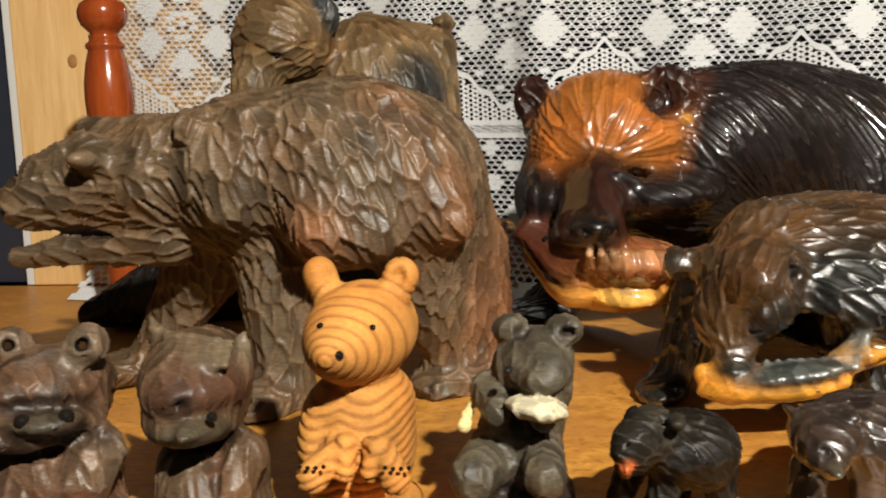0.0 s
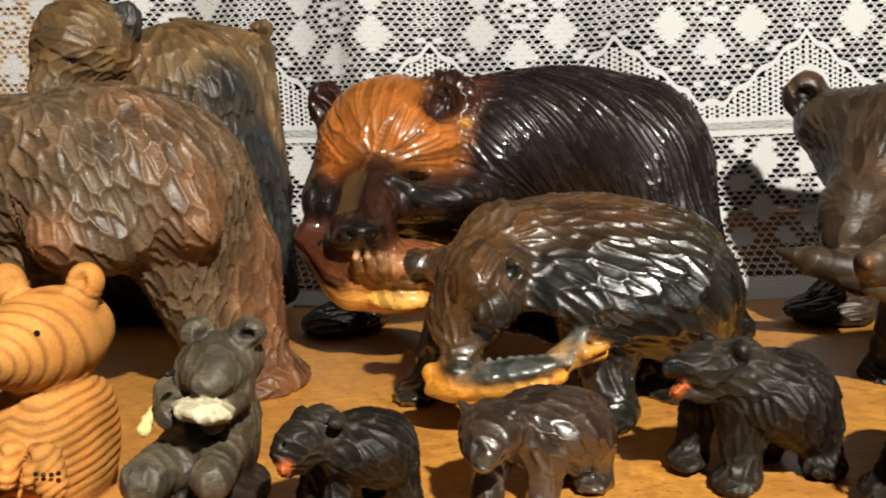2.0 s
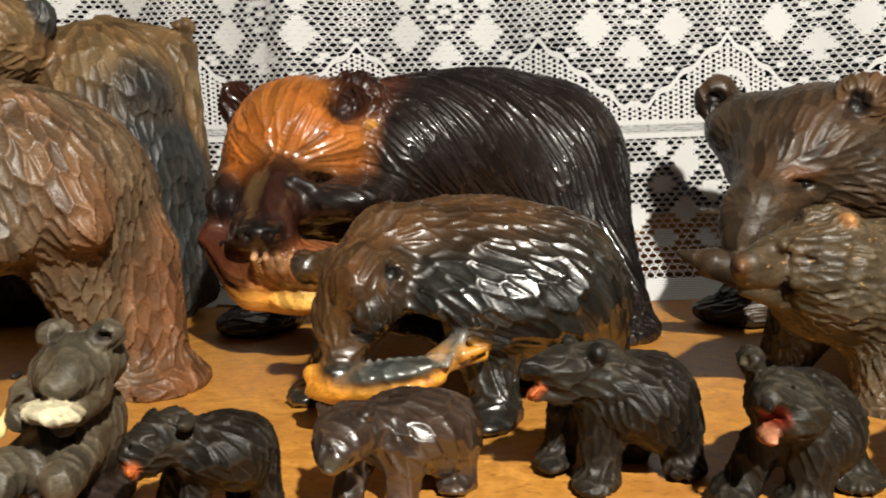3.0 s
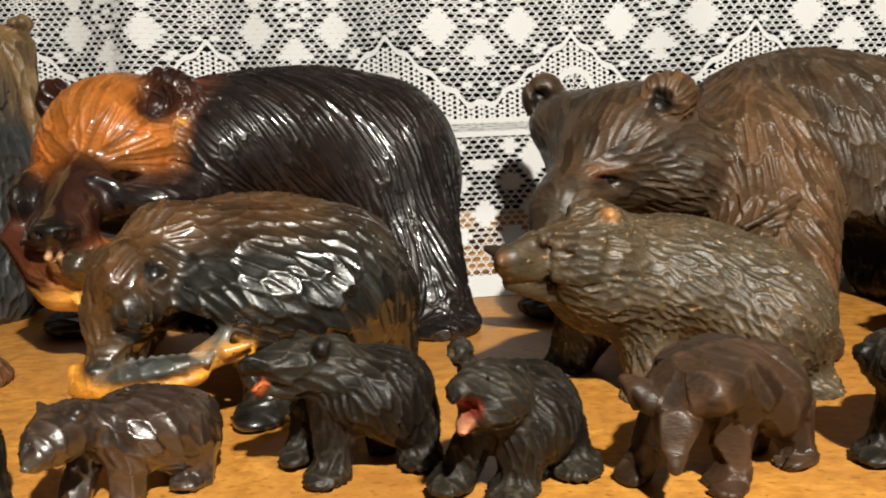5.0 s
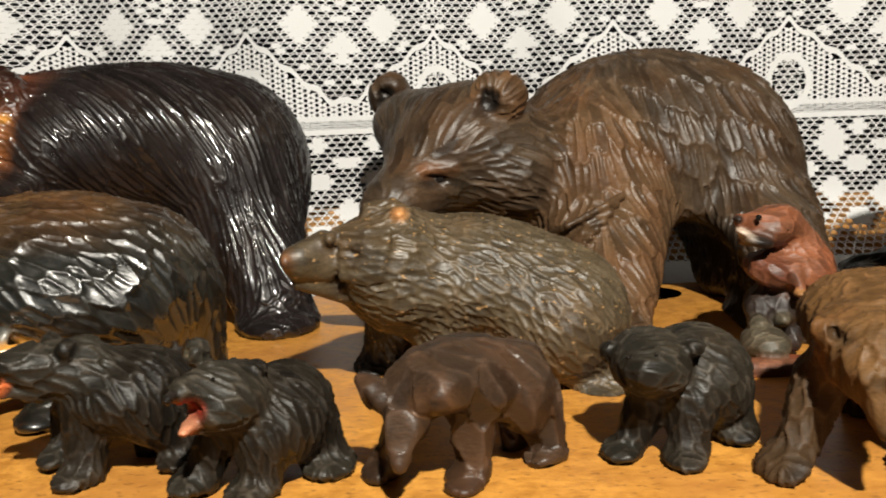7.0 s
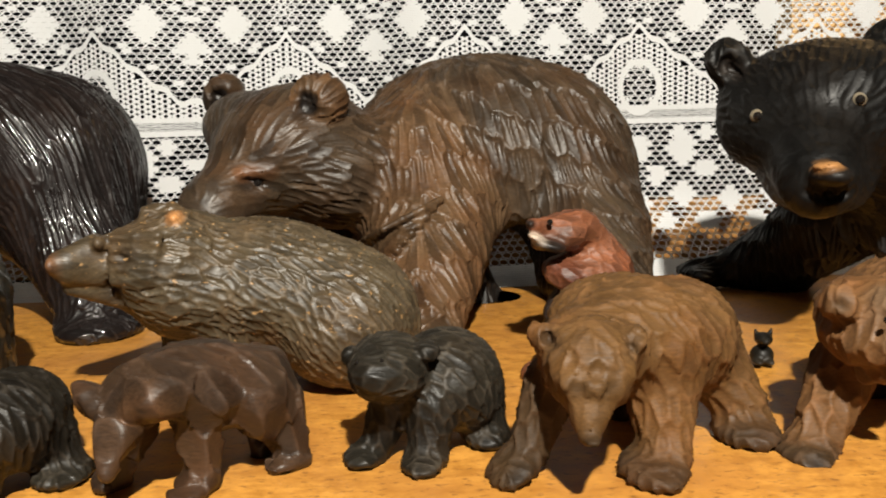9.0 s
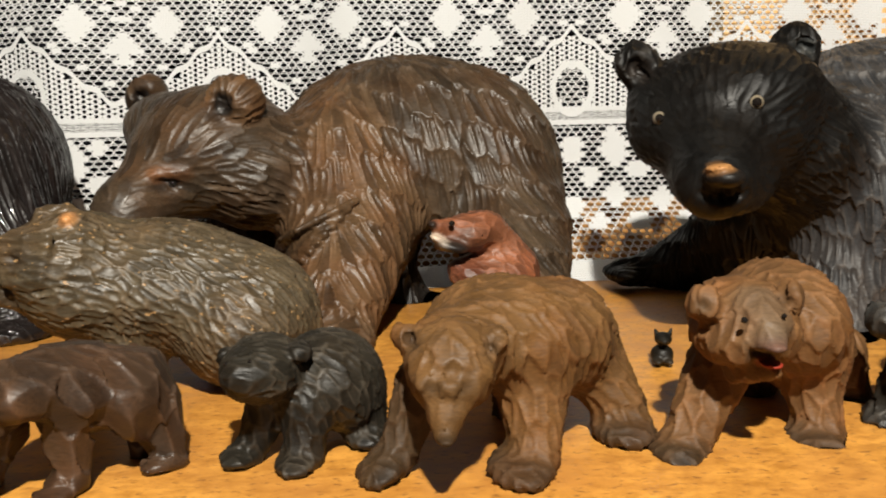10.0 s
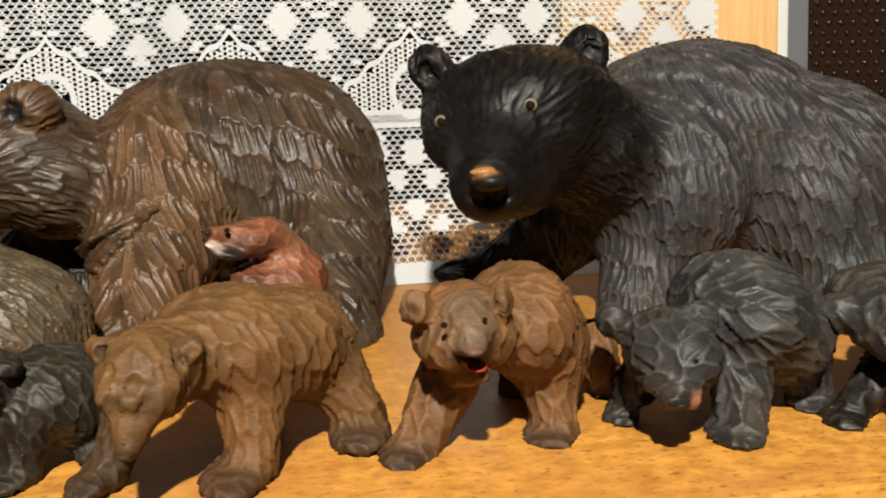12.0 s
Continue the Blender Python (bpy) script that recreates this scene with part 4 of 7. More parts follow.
fisher.limb((-0.0067, -0.0430, 0.0409), 0.0014, (-0.0078, -0.0475, 0.0362), 0.0016, GLINT, (0, 0, -1), 0.002, bite=0)
fisher.limb((-0.0017, -0.0430, 0.0412), 0.0014, (-0.0028, -0.0475, 0.0367), 0.0016, GLINT, (0, 0, -1), 0.002, bite=0)
fisher.limb((0.0034, -0.0430, 0.0415), 0.0014, (0.0022, -0.0475, 0.0373), 0.0016, GLINT, (0, 0, -1), 0.002, bite=0)
fisher.limb((0.0084, -0.0430, 0.0418), 0.0014, (0.0072, -0.0475, 0.0379), 0.0016, GLINT, (0, 0, -1), 0.002, bite=0)
fisher.limb((0.0134, -0.0430, 0.0421), 0.0014, (0.0122, -0.0475, 0.0385), 0.0016, GLINT, (0, 0, -1), 0.002, bite=0)
fisher.limb((0.0184, -0.0430, 0.0424), 0.0014, (0.0172, -0.0475, 0.0390), 0.0016, GLINT, (0, 0, -1), 0.002, bite=0)
fisher.limb((0.0218, -0.0380, 0.0446), 0.0025, (0.0258, -0.0310, 0.0544), 0.0011, GLINT, (0, 0, -1), 0.004, bite=0)
fisher.limb((0.0247, -0.0400, 0.0422), 0.0033, (0.0349, -0.0360, 0.0446), 0.0017, FORANGE, (1, 0, 0), 0.004, bite=0)
tagged(fisher.build("carved_bear", CARVED_GLOSS, 1, [((-0.0236, -0.0495, 0.0639), 0.002, 1)]), "Glossy dark bear carving stooping over an orange-bellied fish", "bear carving", "carved bears on the shelf")

cub_a = Sculpture((0.33, 0.423, 0), 0.0016, (0.010, 0.0034, 0.0009, 0.0010, 0.35), 11, 0.2)
cub_a.ball((0.0096, 0.012, 0.0304), (0.0197, 0.022, 0.013), 0, SMALL, (0.64, 0, -0.77), 0.005)
cub_a.ball((0.0165, 0.017, 0.0253), (0.0127, 0.02, 0.0136), 0, SMALL, (0.64, 0, -0.77), 0.005)
cub_a.limb((-0.0038, -0.003, 0.0388), 0.0108, (-0.0097, -0.015, 0.0394), 0.0075, SMALLG, (1, 0, 0), 0.005)
cub_a.limb((-0.0098, -0.015, 0.0384), 0.0067, (-0.0136, -0.021, 0.0372), 0.0037, SMALL, (1, 0, 0), 0.005)
cub_a.limb((-0.0086, -0.013, 0.03), 0.0034, (-0.0131, -0.019, 0.03), 0.0021, SMALL, (0, 0, -1), 0.005)
cub_a.ball((-0.0122, -0.022, 0.0326), (0.0014, 0.004, 0.0019), -25, RED, (0.64, 0, -0.77), 0.003)
cub_a.ball((-0.0092, -0.008, 0.0474), (0.0032, 0.005, 0.0034), 0, SMALL, (0.64, 0, -0.77), 0.002)
cub_a.ball((0.0057, -0.013, 0.0469), (0.0031, 0.005, 0.0027), 0, SMALLG, (0.64, 0, -0.77), 0.002)
cub_a.limb((0.0034, 0.007, 0.024), 0.0071, (-0.0004, 0.002, 0.0063), 0.0053, SMALL, (0, 0, -1), 0.005)
cub_a.ball((-0.0034, -0.003, 0.0068), (0.0074, 0.012, 0.0035), 0, SMALL, (0.64, 0, -0.77), 0.005)
cub_a.limb((-0.0118, 0.017, 0.0179), 0.0060, (-0.0174, 0.017, 0.0034), 0.0046, SMALL, (0, 0, -1), 0.005)
cub_a.limb((0.0212, 0.022, 0.0188), 0.0078, (0.0237, 0.024, 0.0025), 0.0056, SMALL, (0, 0, -1), 0.005)
cub_a.limb((0.0076, 0.032, 0.0126), 0.0062, (0.0064, 0.035, -0.0009), 0.0048, SMALL, (0, 0, -1), 0.005)
cub_a.ball((-0.0078, -0.029, 0.0473), (0.0006, 0.002, 0.0006), 0, DK, (0.64, 0, -0.77), 0.001)
tagged(cub_a.build("carved_bear", CARVED_BLACK, 1, []), "Small black bear carving with red tongue, walking", "bear carving", "small front row of bear carvings")

cub_b = Sculpture((0.406, 0.455, 0), 0.0018, (0.011, 0.005, 0.0010, 0.0009, 0.35), 12, 0.3)
cub_b.ball((0.0045, 0.01, 0.028), (0.0246, 0.026, 0.0159), 0, KBROWN, (0.77, 0, -0.64), 0.006)
cub_b.ball((0.0174, 0.02, 0.0224), (0.0158, 0.024, 0.0168), 0, KBROWN, (0.77, 0, -0.64), 0.006)
cub_b.ball((-0.0153, -0.0170, 0.0353), (0.0129, 0.0220, 0.0102), 0, KBROWN, (1, 0, -0.4), 0.006)
cub_b.ball((-0.0169, -0.0270, 0.0322), (0.0078, 0.0160, 0.0065), 0, KBROWN, (0, 0, -1), 0.006)
cub_b.limb((-0.0163, -0.0310, 0.0358), 0.0051, (-0.0167, -0.0410, 0.0297), 0.0031, KBROWN, (0, 0, -1), 0.005, bite=0.4)
cub_b.ball((-0.0158, -0.0460, 0.0307), (0.0025, 0.0050, 0.0019), 0, DGREY, (0, 0, -1), 0.003, bite=0)
cub_b.limb((-0.0292, -0.0110, 0.0441), 0.0011, (-0.0247, -0.0150, 0.0406), 0.0029, KBROWN, (0, 0, 1), 0.003)
cub_b.ball((-0.0067, -0.0210, 0.0442), (0.0035, 0.0060, 0.0024), -15, KBROWN, (0, 0, 1), 0.003)
cub_b.ball((-0.0186, -0.0390, 0.0359), (0.0013, 0.0040, 0.0008), 0, DK, (0, 0, -1), 0.003, cut=True)
cub_b.ball((-0.0090, -0.0430, 0.0377), (0.0012, 0.0040, 0.0008), 0, DK, (0, 0, -1), 0.003, cut=True)
cub_b.limb((-0.0177, 0, 0.0156), 0.0074, (-0.0214, -0.008, -0.0041), 0.0060, KBROWN, (0, 0, -1), 0.006)
cub_b.limb((0.0041, -0.005, 0.02), 0.0082, (0.0024, -0.008, -0.0013), 0.0063, KBROWN, (0, 0, -1), 0.006)
cub_b.limb((0.022, 0.02, 0.0163), 0.0096, (0.0243, 0.017, 0.0025), 0.0062, KBROWN, (0, 0, -1), 0.006)
cub_b.ball((0.0224, 0.011, 0.0033), (0.0075, 0.012, 0.0033), 0, KBROWN, (0.77, 0, -0.64), 0.006)
cub_b.limb((0.0104, 0.035, 0.0085), 0.0075, (0.0102, 0.037, -0.004), 0.0055, KBROWN, (0, 0, -1), 0.006)
tagged(cub_b.build("carved_bear", CARVED_GLOSS, 1, []), "Small blackish brown bear carving with a pale muzzle", "bear carving", "small front row of bear carvings")

cub_c = Sculpture((0.491, 0.479, 0), 0.0018, (0.013, 0.0034, 0.0011, 0.0012, 0.3), 13, 0.2)
cub_c.ball((0.0136, 0.006, 0.0361), (0.0245, 0.028, 0.0181), 0, SMALL, (0.34, 0, -0.94), 0.006)
cub_c.ball((0.0236, 0.011, 0.0306), (0.0169, 0.026, 0.0203), 10, SMALL, (0.34, 0, -0.94), 0.006)
cub_c.limb((-0.0019, -0.004, 0.0479), 0.0143, (-0.017, -0.014, 0.0514), 0.0098, SMALLG, (1, 0, 0), 0.006)
cub_c.limb((-0.0171, -0.017, 0.0536), 0.0074, (-0.03, -0.024, 0.0555), 0.0041, SMALL, (1, 0, 0), 0.006)
cub_c.limb((-0.0161, -0.015, 0.0428), 0.0051, (-0.028, -0.021, 0.0431), 0.0018, SMALL, (0, 0, -1), 0.006)
cub_c.ball((-0.028, -0.022, 0.0453), (0.0028, 0.004, 0.0011), 40, RED, (0.34, 0, -0.94), 0.003)
cub_c.ball((-0.0133, -0.0030, 0.0609), (0.0031, 0.0060, 0.0031), 0, SMALL, (0, 0, 1), 0.002)
cub_c.ball((-0.0024, -0.0150, 0.0593), (0.0037, 0.0060, 0.0041), 0, SMALL, (0, 0, 1), 0.003)
cub_c.limb((-0.0006, -0.004, 0.0306), 0.0110, (-0.0015, -0.009, 0.0055), 0.0072, SMALL, (0, 0, -1), 0.006)
cub_c.ball((-0.0048, -0.012, 0.0038), (0.0086, 0.014, 0.004), 0, SMALLG, (-1, 0, 0), 0.006)
cub_c.limb((-0.0158, 0.016, 0.0249), 0.0086, (-0.0194, 0.015, 0.007), 0.0066, SMALL, (0, 0, -1), 0.006)
cub_c.ball((-0.0215, 0.011, 0.0053), (0.0081, 0.013, 0.004), 0, SMALLG, (-1, 0, 0), 0.006)
cub_c.limb((0.0321, 0.009, 0.0208), 0.0104, (0.0351, 0.009, 0.0053), 0.0075, SMALL, (0, 0, -1), 0.006)
cub_c.ball((0.0336, 0.005, 0.0042), (0.0084, 0.012, 0.0037), 0, SMALL, (0.34, 0, -0.94), 0.006)
cub_c.limb((0.0161, 0.021, 0.0174), 0.0087, (0.0143, 0.026, 0.0024), 0.0062, SMALL, (0, 0, -1), 0.006)
cub_c.limb((-0.0073, -0.0200, 0.0099), 0.0006, (-0.0079, -0.0260, 0.0046), 0.0007, DK, (0, 0, -1), 0.003, cut=True)
cub_c.limb((-0.0036, -0.0200, 0.0099), 0.0006, (-0.0038, -0.0260, 0.0046), 0.0007, DK, (0, 0, -1), 0.003, cut=True)
cub_c.limb((0.0001, -0.0200, 0.0099), 0.0006, (0.0002, -0.0260, 0.0046), 0.0007, DK, (0, 0, -1), 0.003, cut=True)
cub_c.limb((-0.0269, 0.0030, 0.0125), 0.0006, (-0.0272, -0.0030, 0.0075), 0.0007, DK, (0, 0, -1), 0.003, cut=True)
cub_c.limb((-0.0233, 0.0030, 0.0125), 0.0006, (-0.0233, -0.0030, 0.0075), 0.0007, DK, (0, 0, -1), 0.003, cut=True)
cub_c.limb((-0.0196, 0.0030, 0.0125), 0.0006, (-0.0193, -0.0030, 0.0075), 0.0007, DK, (0, 0, -1), 0.003, cut=True)
tagged(cub_c.build("carved_bear", CARVED_BLACK, 1, []), "Small black bear carving roaring with a red tongue", "bear carving", "small front row of bear carvings")

cub_d = Sculpture((0.56, 0.451, 0), 0.0018, (0.013, 0.0034, 0.0011, 0.0012, 0.3), 14, 0.2)
cub_d.ball((0.0133, 0.024, 0.0274), (0.0209, 0.034, 0.0202), -15, SMALL, (0.34, 0, -0.94), 0.006)
cub_d.ball((-0.0011, -0.001, 0.0423), (0.0147, 0.026, 0.0124), 0, SMALLG, (1, 0, 0), 0.006)
cub_d.limb((-0.0055, -0.011, 0.0486), 0.0095, (-0.0125, -0.026, 0.0509), 0.0054, SMALLG, (1, 0, 0), 0.006)
cub_d.limb((-0.0055, -0.006, 0.0348), 0.0057, (-0.0127, -0.021, 0.036), 0.0027, SMALL, (0, 0, -1), 0.006)
cub_d.ball((-0.0123, -0.0285, 0.0431), (0.0060, 0.0100, 0.0044), 10, URED, (0, 0, -1), 0.003, cut=True)
cub_d.ball((-0.0121, -0.0255, 0.0369), (0.0028, 0.0078, 0.0020), 20, PINK, (0, 0, -1), 0.003, bite=0)
cub_d.ball((-0.0148, -0.035, 0.0514), (0.0018, 0.006, 0.0018), 0, DK, (0.34, 0, -0.94), 0.002)
cub_d.limb((-0.0125, 0.001, 0.0551), 0.0036, (-0.0061, -0.001, 0.0447), 0.0071, SMALL, (0, 0, -1), 0.004)
cub_d.ball((-0.0140, -0.0010, 0.0598), (0.0048, 0.0070, 0.0052), 15, SMALLG, (0, 0, 1), 0.003)
cub_d.ball((-0.0167, -0.0090, 0.0601), (0.0019, 0.0050, 0.0027), 15, DGREY, (0, 0, 1), 0.002, cut=True)
cub_d.ball((0.007, 0.001, 0.0514), (0.0053, 0.008, 0.0036), 0, SMALL, (0.34, 0, -0.94), 0.002)
cub_d.limb((-0.0091, 0.004, 0.0236), 0.0086, (-0.0178, 0.004, 0.0072), 0.0069, SMALL, (0, 0, -1), 0.006)
cub_d.ball((-0.021, 0.001, 0.006), (0.0082, 0.014, 0.0041), 0, SMALLG, (0.34, 0, -0.94), 0.006)
cub_d.limb((0.0094, -0.001, 0.0248), 0.0103, (0.0075, -0.001, 0.0063), 0.0076, SMALL, (0, 0, -1), 0.006)
cub_d.ball((0.0042, -0.004, 0.0042), (0.0094, 0.016, 0.004), 0, SMALLG, (0.34, 0, -0.94), 0.006)
cub_d.limb((0.0259, 0.029, 0.0144), 0.0120, (0.034, 0.029, 0.0042), 0.0063, SMALL, (0, 0, -1), 0.006)
cub_d.ball((0.0315, 0.024, 0.0036), (0.011, 0.016, 0.0043), 0, SMALLG, (0.34, 0, -0.94), 0.006)
cub_d.limb((-0.0256, -0.0080, 0.0148), 0.0006, (-0.0269, -0.0140, 0.0099), 0.0006, DK, (0, 0, -1), 0.003, cut=True)
cub_d.limb((-0.0225, -0.0080, 0.0148), 0.0006, (-0.0234, -0.0140, 0.0099), 0.0006, DK, (0, 0, -1), 0.003, cut=True)
cub_d.limb((-0.0193, -0.0080, 0.0148), 0.0006, (-0.0200, -0.0140, 0.0100), 0.0006, DK, (0, 0, -1), 0.003, cut=True)
cub_d.limb((-0.0018, -0.0150, 0.0154), 0.0005, (-0.0034, -0.0210, 0.0107), 0.0006, DK, (0, 0, -1), 0.003, cut=True)
cub_d.limb((0.0017, -0.0150, 0.0154), 0.0005, (0.0004, -0.0210, 0.0108), 0.0006, DK, (0, 0, -1), 0.003, cut=True)
cub_d.limb((0.0053, -0.0150, 0.0155), 0.0005, (0.0042, -0.0210, 0.0108), 0.0006, DK, (0, 0, -1), 0.003, cut=True)
tagged(cub_d.build("carved_bear", CARVED_BLACK, 1, [((-0.0028, -0.0207, 0.0539), 0.0008, 1)]), "Small black bear carving facing forward, mouth open, orange tongue", "bear carving", "small front row of bear carvings")

cub_e = Sculpture((0.645, 0.463, 0), 0.0017, (0.016, 0.0078, 0.0005, 0, 0.15), 15, 0.85)
cub_e.ball((0.0082, 0.012, 0.0399), (0.0206, 0.03, 0.0163), -15, NBROWN, (0.64, 0, -0.77), 0.006)
cub_e.ball((0.0276, 0.022, 0.033), (0.0148, 0.027, 0.0187), 10, NBROWN, (0.64, 0, -0.77), 0.006)
cub_e.limb((-0.0156, -0.0110, 0.0411), 0.0110, (-0.0182, -0.0250, 0.0315), 0.0073, NBROWN, (0, 0, -1), 0.005)
cub_e.limb((-0.0182, -0.0250, 0.0315), 0.0066, (-0.0205, -0.0330, 0.0194), 0.0027, NBROWN, (0, 0, -1), 0.004)
cub_e.limb((-0.0346, -0.0110, 0.0457), 0.0015, (-0.0270, -0.0150, 0.0392), 0.0053, NBROWN, (0, 0, -1), 0.004)
cub_e.ball((-0.0315, -0.0130, 0.0425), (0.0044, 0.0060, 0.0035), -40, NBROWN, (0, 0, -1), 0.003)
cub_e.ball((-0.0056, -0.024, 0.0425), (0.0050, 0.006, 0.0036), 0, QRIM, (0.64, 0, -0.77), 0.003)
cub_e.ball((-0.0060, -0.031, 0.0425), (0.0028, 0.004, 0.0020), 0, DK, (0.64, 0, -0.77), 0.002, cut=True)
cub_e.limb((-0.0195, 0.005, 0.0247), 0.0079, (-0.0292, 0.005, 0.0056), 0.0051, NBROWN, (0, 0, -1), 0.006)
cub_e.ball((-0.0317, 0.003, 0.0035), (0.0056, 0.01, 0.003), 0, NBROWN, (0.64, 0, -0.77), 0.006)
cub_e.limb((0.0077, -0.003, 0.0289), 0.0099, (0.0071, -0.005, 0.0039), 0.0054, NBROWN, (0, 0, -1), 0.006)
cub_e.ball((0.0032, -0.008, 0.0027), (0.0072, 0.013, 0.0029), 0, NBROWN, (0.64, 0, -0.77), 0.006)
cub_e.limb((0.0358, 0.022, 0.023), 0.0105, (0.0409, 0.021, 0.0033), 0.0058, NBROWN, (0, 0, -1), 0.006)
cub_e.ball((0.0373, 0.018, 0.0025), (0.0067, 0.011, 0.0029), 0, NBROWN, (0.64, 0, -0.77), 0.006)
cub_e.limb((0.0257, 0.037, 0.0135), 0.0075, (0.0256, 0.037, -0.0021), 0.0050, NBROWN, (0, 0, -1), 0.006)
cub_e.ball((-0.0041, -0.0010, 0.0445), (0.0176, 0.0300, 0.0118), 0, NBROWN, (0.64, 0, -0.77), 0.006)
cub_e.limb((-0.0363, -0.0130, 0.0463), 0.0018, (-0.0275, -0.0170, 0.0395), 0.0052, NBROWN, (0, 0, -1), 0.004, bite=0.3)
cub_e.limb((-0.0063, -0.0230, 0.0443), 0.0021, (-0.0115, -0.0270, 0.0408), 0.0034, QRIM, (0, 0, -1), 0.003, bite=0.3)
tagged(cub_e.build("carved_bear", CARVED_SATIN, 1, []), "Small brown bear carving cut in flat facets, head lowered", "bear carving", "small front row of bear carvings")

cub_f = Sculpture((0.74, 0.488, 0), 0.0018, (0.009, 0.0038, 0.0009, 0.0009, 0.35), 16, 0.2)
cub_f.ball((0.012, 0.017, 0.0314), (0.0223, 0.032, 0.0207), 0, SMALLG, (0.64, 0, -0.77), 0.006)
cub_f.ball((0.0207, 0.022, 0.0257), (0.0169, 0.028, 0.0205), 0, SMALLG, (0.64, 0, -0.77), 0.006)
cub_f.ball((-0.0122, -0.006, 0.0422), (0.0167, 0.028, 0.0138), 0, SMALLG, (1, 0, 0), 0.006)
cub_f.ball((-0.0179, -0.021, 0.044), (0.0092, 0.016, 0.0082), 0, SMALL, (1, 0, 0), 0.006)
cub_f.ball((0.0038, -0.013, 0.0501), (0.0051, 0.008, 0.0042), 0, SMALL, (0.64, 0, -0.77), 0.002)
cub_f.ball((-0.0285, -0.003, 0.0464), (0.0038, 0.006, 0.0043), 0, SMALL, (0.64, 0, -0.77), 0.002)
cub_f.limb((-0.0122, -0.001, 0.0235), 0.0097, (-0.0207, -0.002, 0.004), 0.0063, SMALL, (0, 0, -1), 0.006)
cub_f.ball((-0.0251, -0.006, 0.0037), (0.0077, 0.013, 0.0036), 0, SMALLG, (0.64, 0, -0.77), 0.006)
cub_f.limb((0.0049, -0.006, 0.0243), 0.0110, (0.0031, -0.011, 0.0033), 0.0076, SMALL, (0, 0, -1), 0.006)
cub_f.ball((0.0003, -0.016, 0.0032), (0.0085, 0.014, 0.0038), 0, SMALLG, (0.64, 0, -0.77), 0.006)
cub_f.limb((0.0256, 0.02, 0.0182), 0.0123, (0.031, 0.016, 0.0039), 0.0082, SMALL, (0, 0, -1), 0.006)
cub_f.ball((0.0293, 0.012, 0.0038), (0.0091, 0.013, 0.004), 0, SMALL, (0.64, 0, -0.77), 0.006)
cub_f.limb((-0.0344, -0.0140, 0.0111), 0.0006, (-0.0362, -0.0200, 0.0068), 0.0007, DK, (0, 0, -1), 0.003, cut=True)
cub_f.limb((-0.0311, -0.0140, 0.0110), 0.0006, (-0.0327, -0.0200, 0.0067), 0.0007, DK, (0, 0, -1), 0.003, cut=True)
cub_f.limb((-0.0279, -0.0140, 0.0109), 0.0006, (-0.0292, -0.0200, 0.0066), 0.0007, DK, (0, 0, -1), 0.003, cut=True)
cub_f.limb((-0.0087, -0.0250, 0.0100), 0.0006, (-0.0109, -0.0310, 0.0060), 0.0007, DK, (0, 0, -1), 0.003, cut=True)
cub_f.limb((-0.0053, -0.0250, 0.0099), 0.0006, (-0.0073, -0.0310, 0.0059), 0.0007, DK, (0, 0, -1), 0.003, cut=True)
cub_f.limb((-0.0020, -0.0250, 0.0098), 0.0006, (-0.0037, -0.0310, 0.0058), 0.0007, DK, (0, 0, -1), 0.003, cut=True)
tagged(cub_f.build("carved_bear", CARVED_BLACK, 1, [((-0.0142, -0.0306, 0.0509), 0.0009, 1), ((-0.0244, -0.0268, 0.0495), 0.0009, 1)]), "Small black bear carving with a rounded head", "bear carving", "small front row of bear carvings")

prowler = Sculpture((0.623, 0.599, 0), 0.0019, (0.011, 0.0034, 0.0013, 0.0008, 0.4), 17)
prowler.ball((0.0349, 0.021, 0.0577), (0.0603, 0.052, 0.0355), -8, PGREY, (0.82, 0, -0.57), 0.01)
prowler.ball((0.0775, 0.016, 0.0381), (0.0409, 0.054, 0.0393), -15, PGREY, (0.64, 0, -0.77), 0.01)
prowler.ball((-0.0036, 0.011, 0.0606), (0.036, 0.046, 0.0306), 0, PGREY, (0.97, 0, -0.26), 0.01)
prowler.ball((-0.0170, -0.0030, 0.0724), (0.0268, 0.0340, 0.0268), 0, PGREY, (1, 0, -0.2), 0.008)
prowler.ball((-0.0034, 0.0030, 0.0779), (0.0185, 0.0360, 0.0209), 0, PGREY, (1, 0, -0.3), 0.01)
prowler.limb((-0.0353, -0.0130, 0.0766), 0.0161, (-0.0555, -0.0310, 0.0760), 0.0089, PGREY, (1, 0, 0), 0.006, bite=0.1)
prowler.limb((-0.0443, -0.0250, 0.0865), 0.0058, (-0.0557, -0.0350, 0.0804), 0.0057, PGREY, (1, 0, 0), 0.006, bite=0)
prowler.limb((-0.0332, -0.0130, 0.0583), 0.0078, (-0.0566, -0.0280, 0.0662), 0.0044, PGREY, (1, 0, 0), 0.003, bite=0.1)
prowler.limb((-0.0625, -0.0470, 0.0707), 0.0008, (-0.0370, -0.0370, 0.0653), 0.0009, DK, (0, 0, -1), 0.003, cut=True)
prowler.ball((-0.0611, -0.0370, 0.0788), (0.0034, 0.0080, 0.0048), 0, QRIM, (1, 0, 0), 0.004, bite=0)
prowler.ball((-0.0397, -0.0320, 0.0884), (0.0030, 0.0050, 0.0034), 0, PGREY, (1, 0, 0), 0.004, bite=0)
prowler.limb((-0.0326, -0.0320, 0.0905), 0.0020, (-0.0093, -0.0360, 0.0919), 0.0023, PGREY, (1, 0, 0), 0.004, bite=0.4)
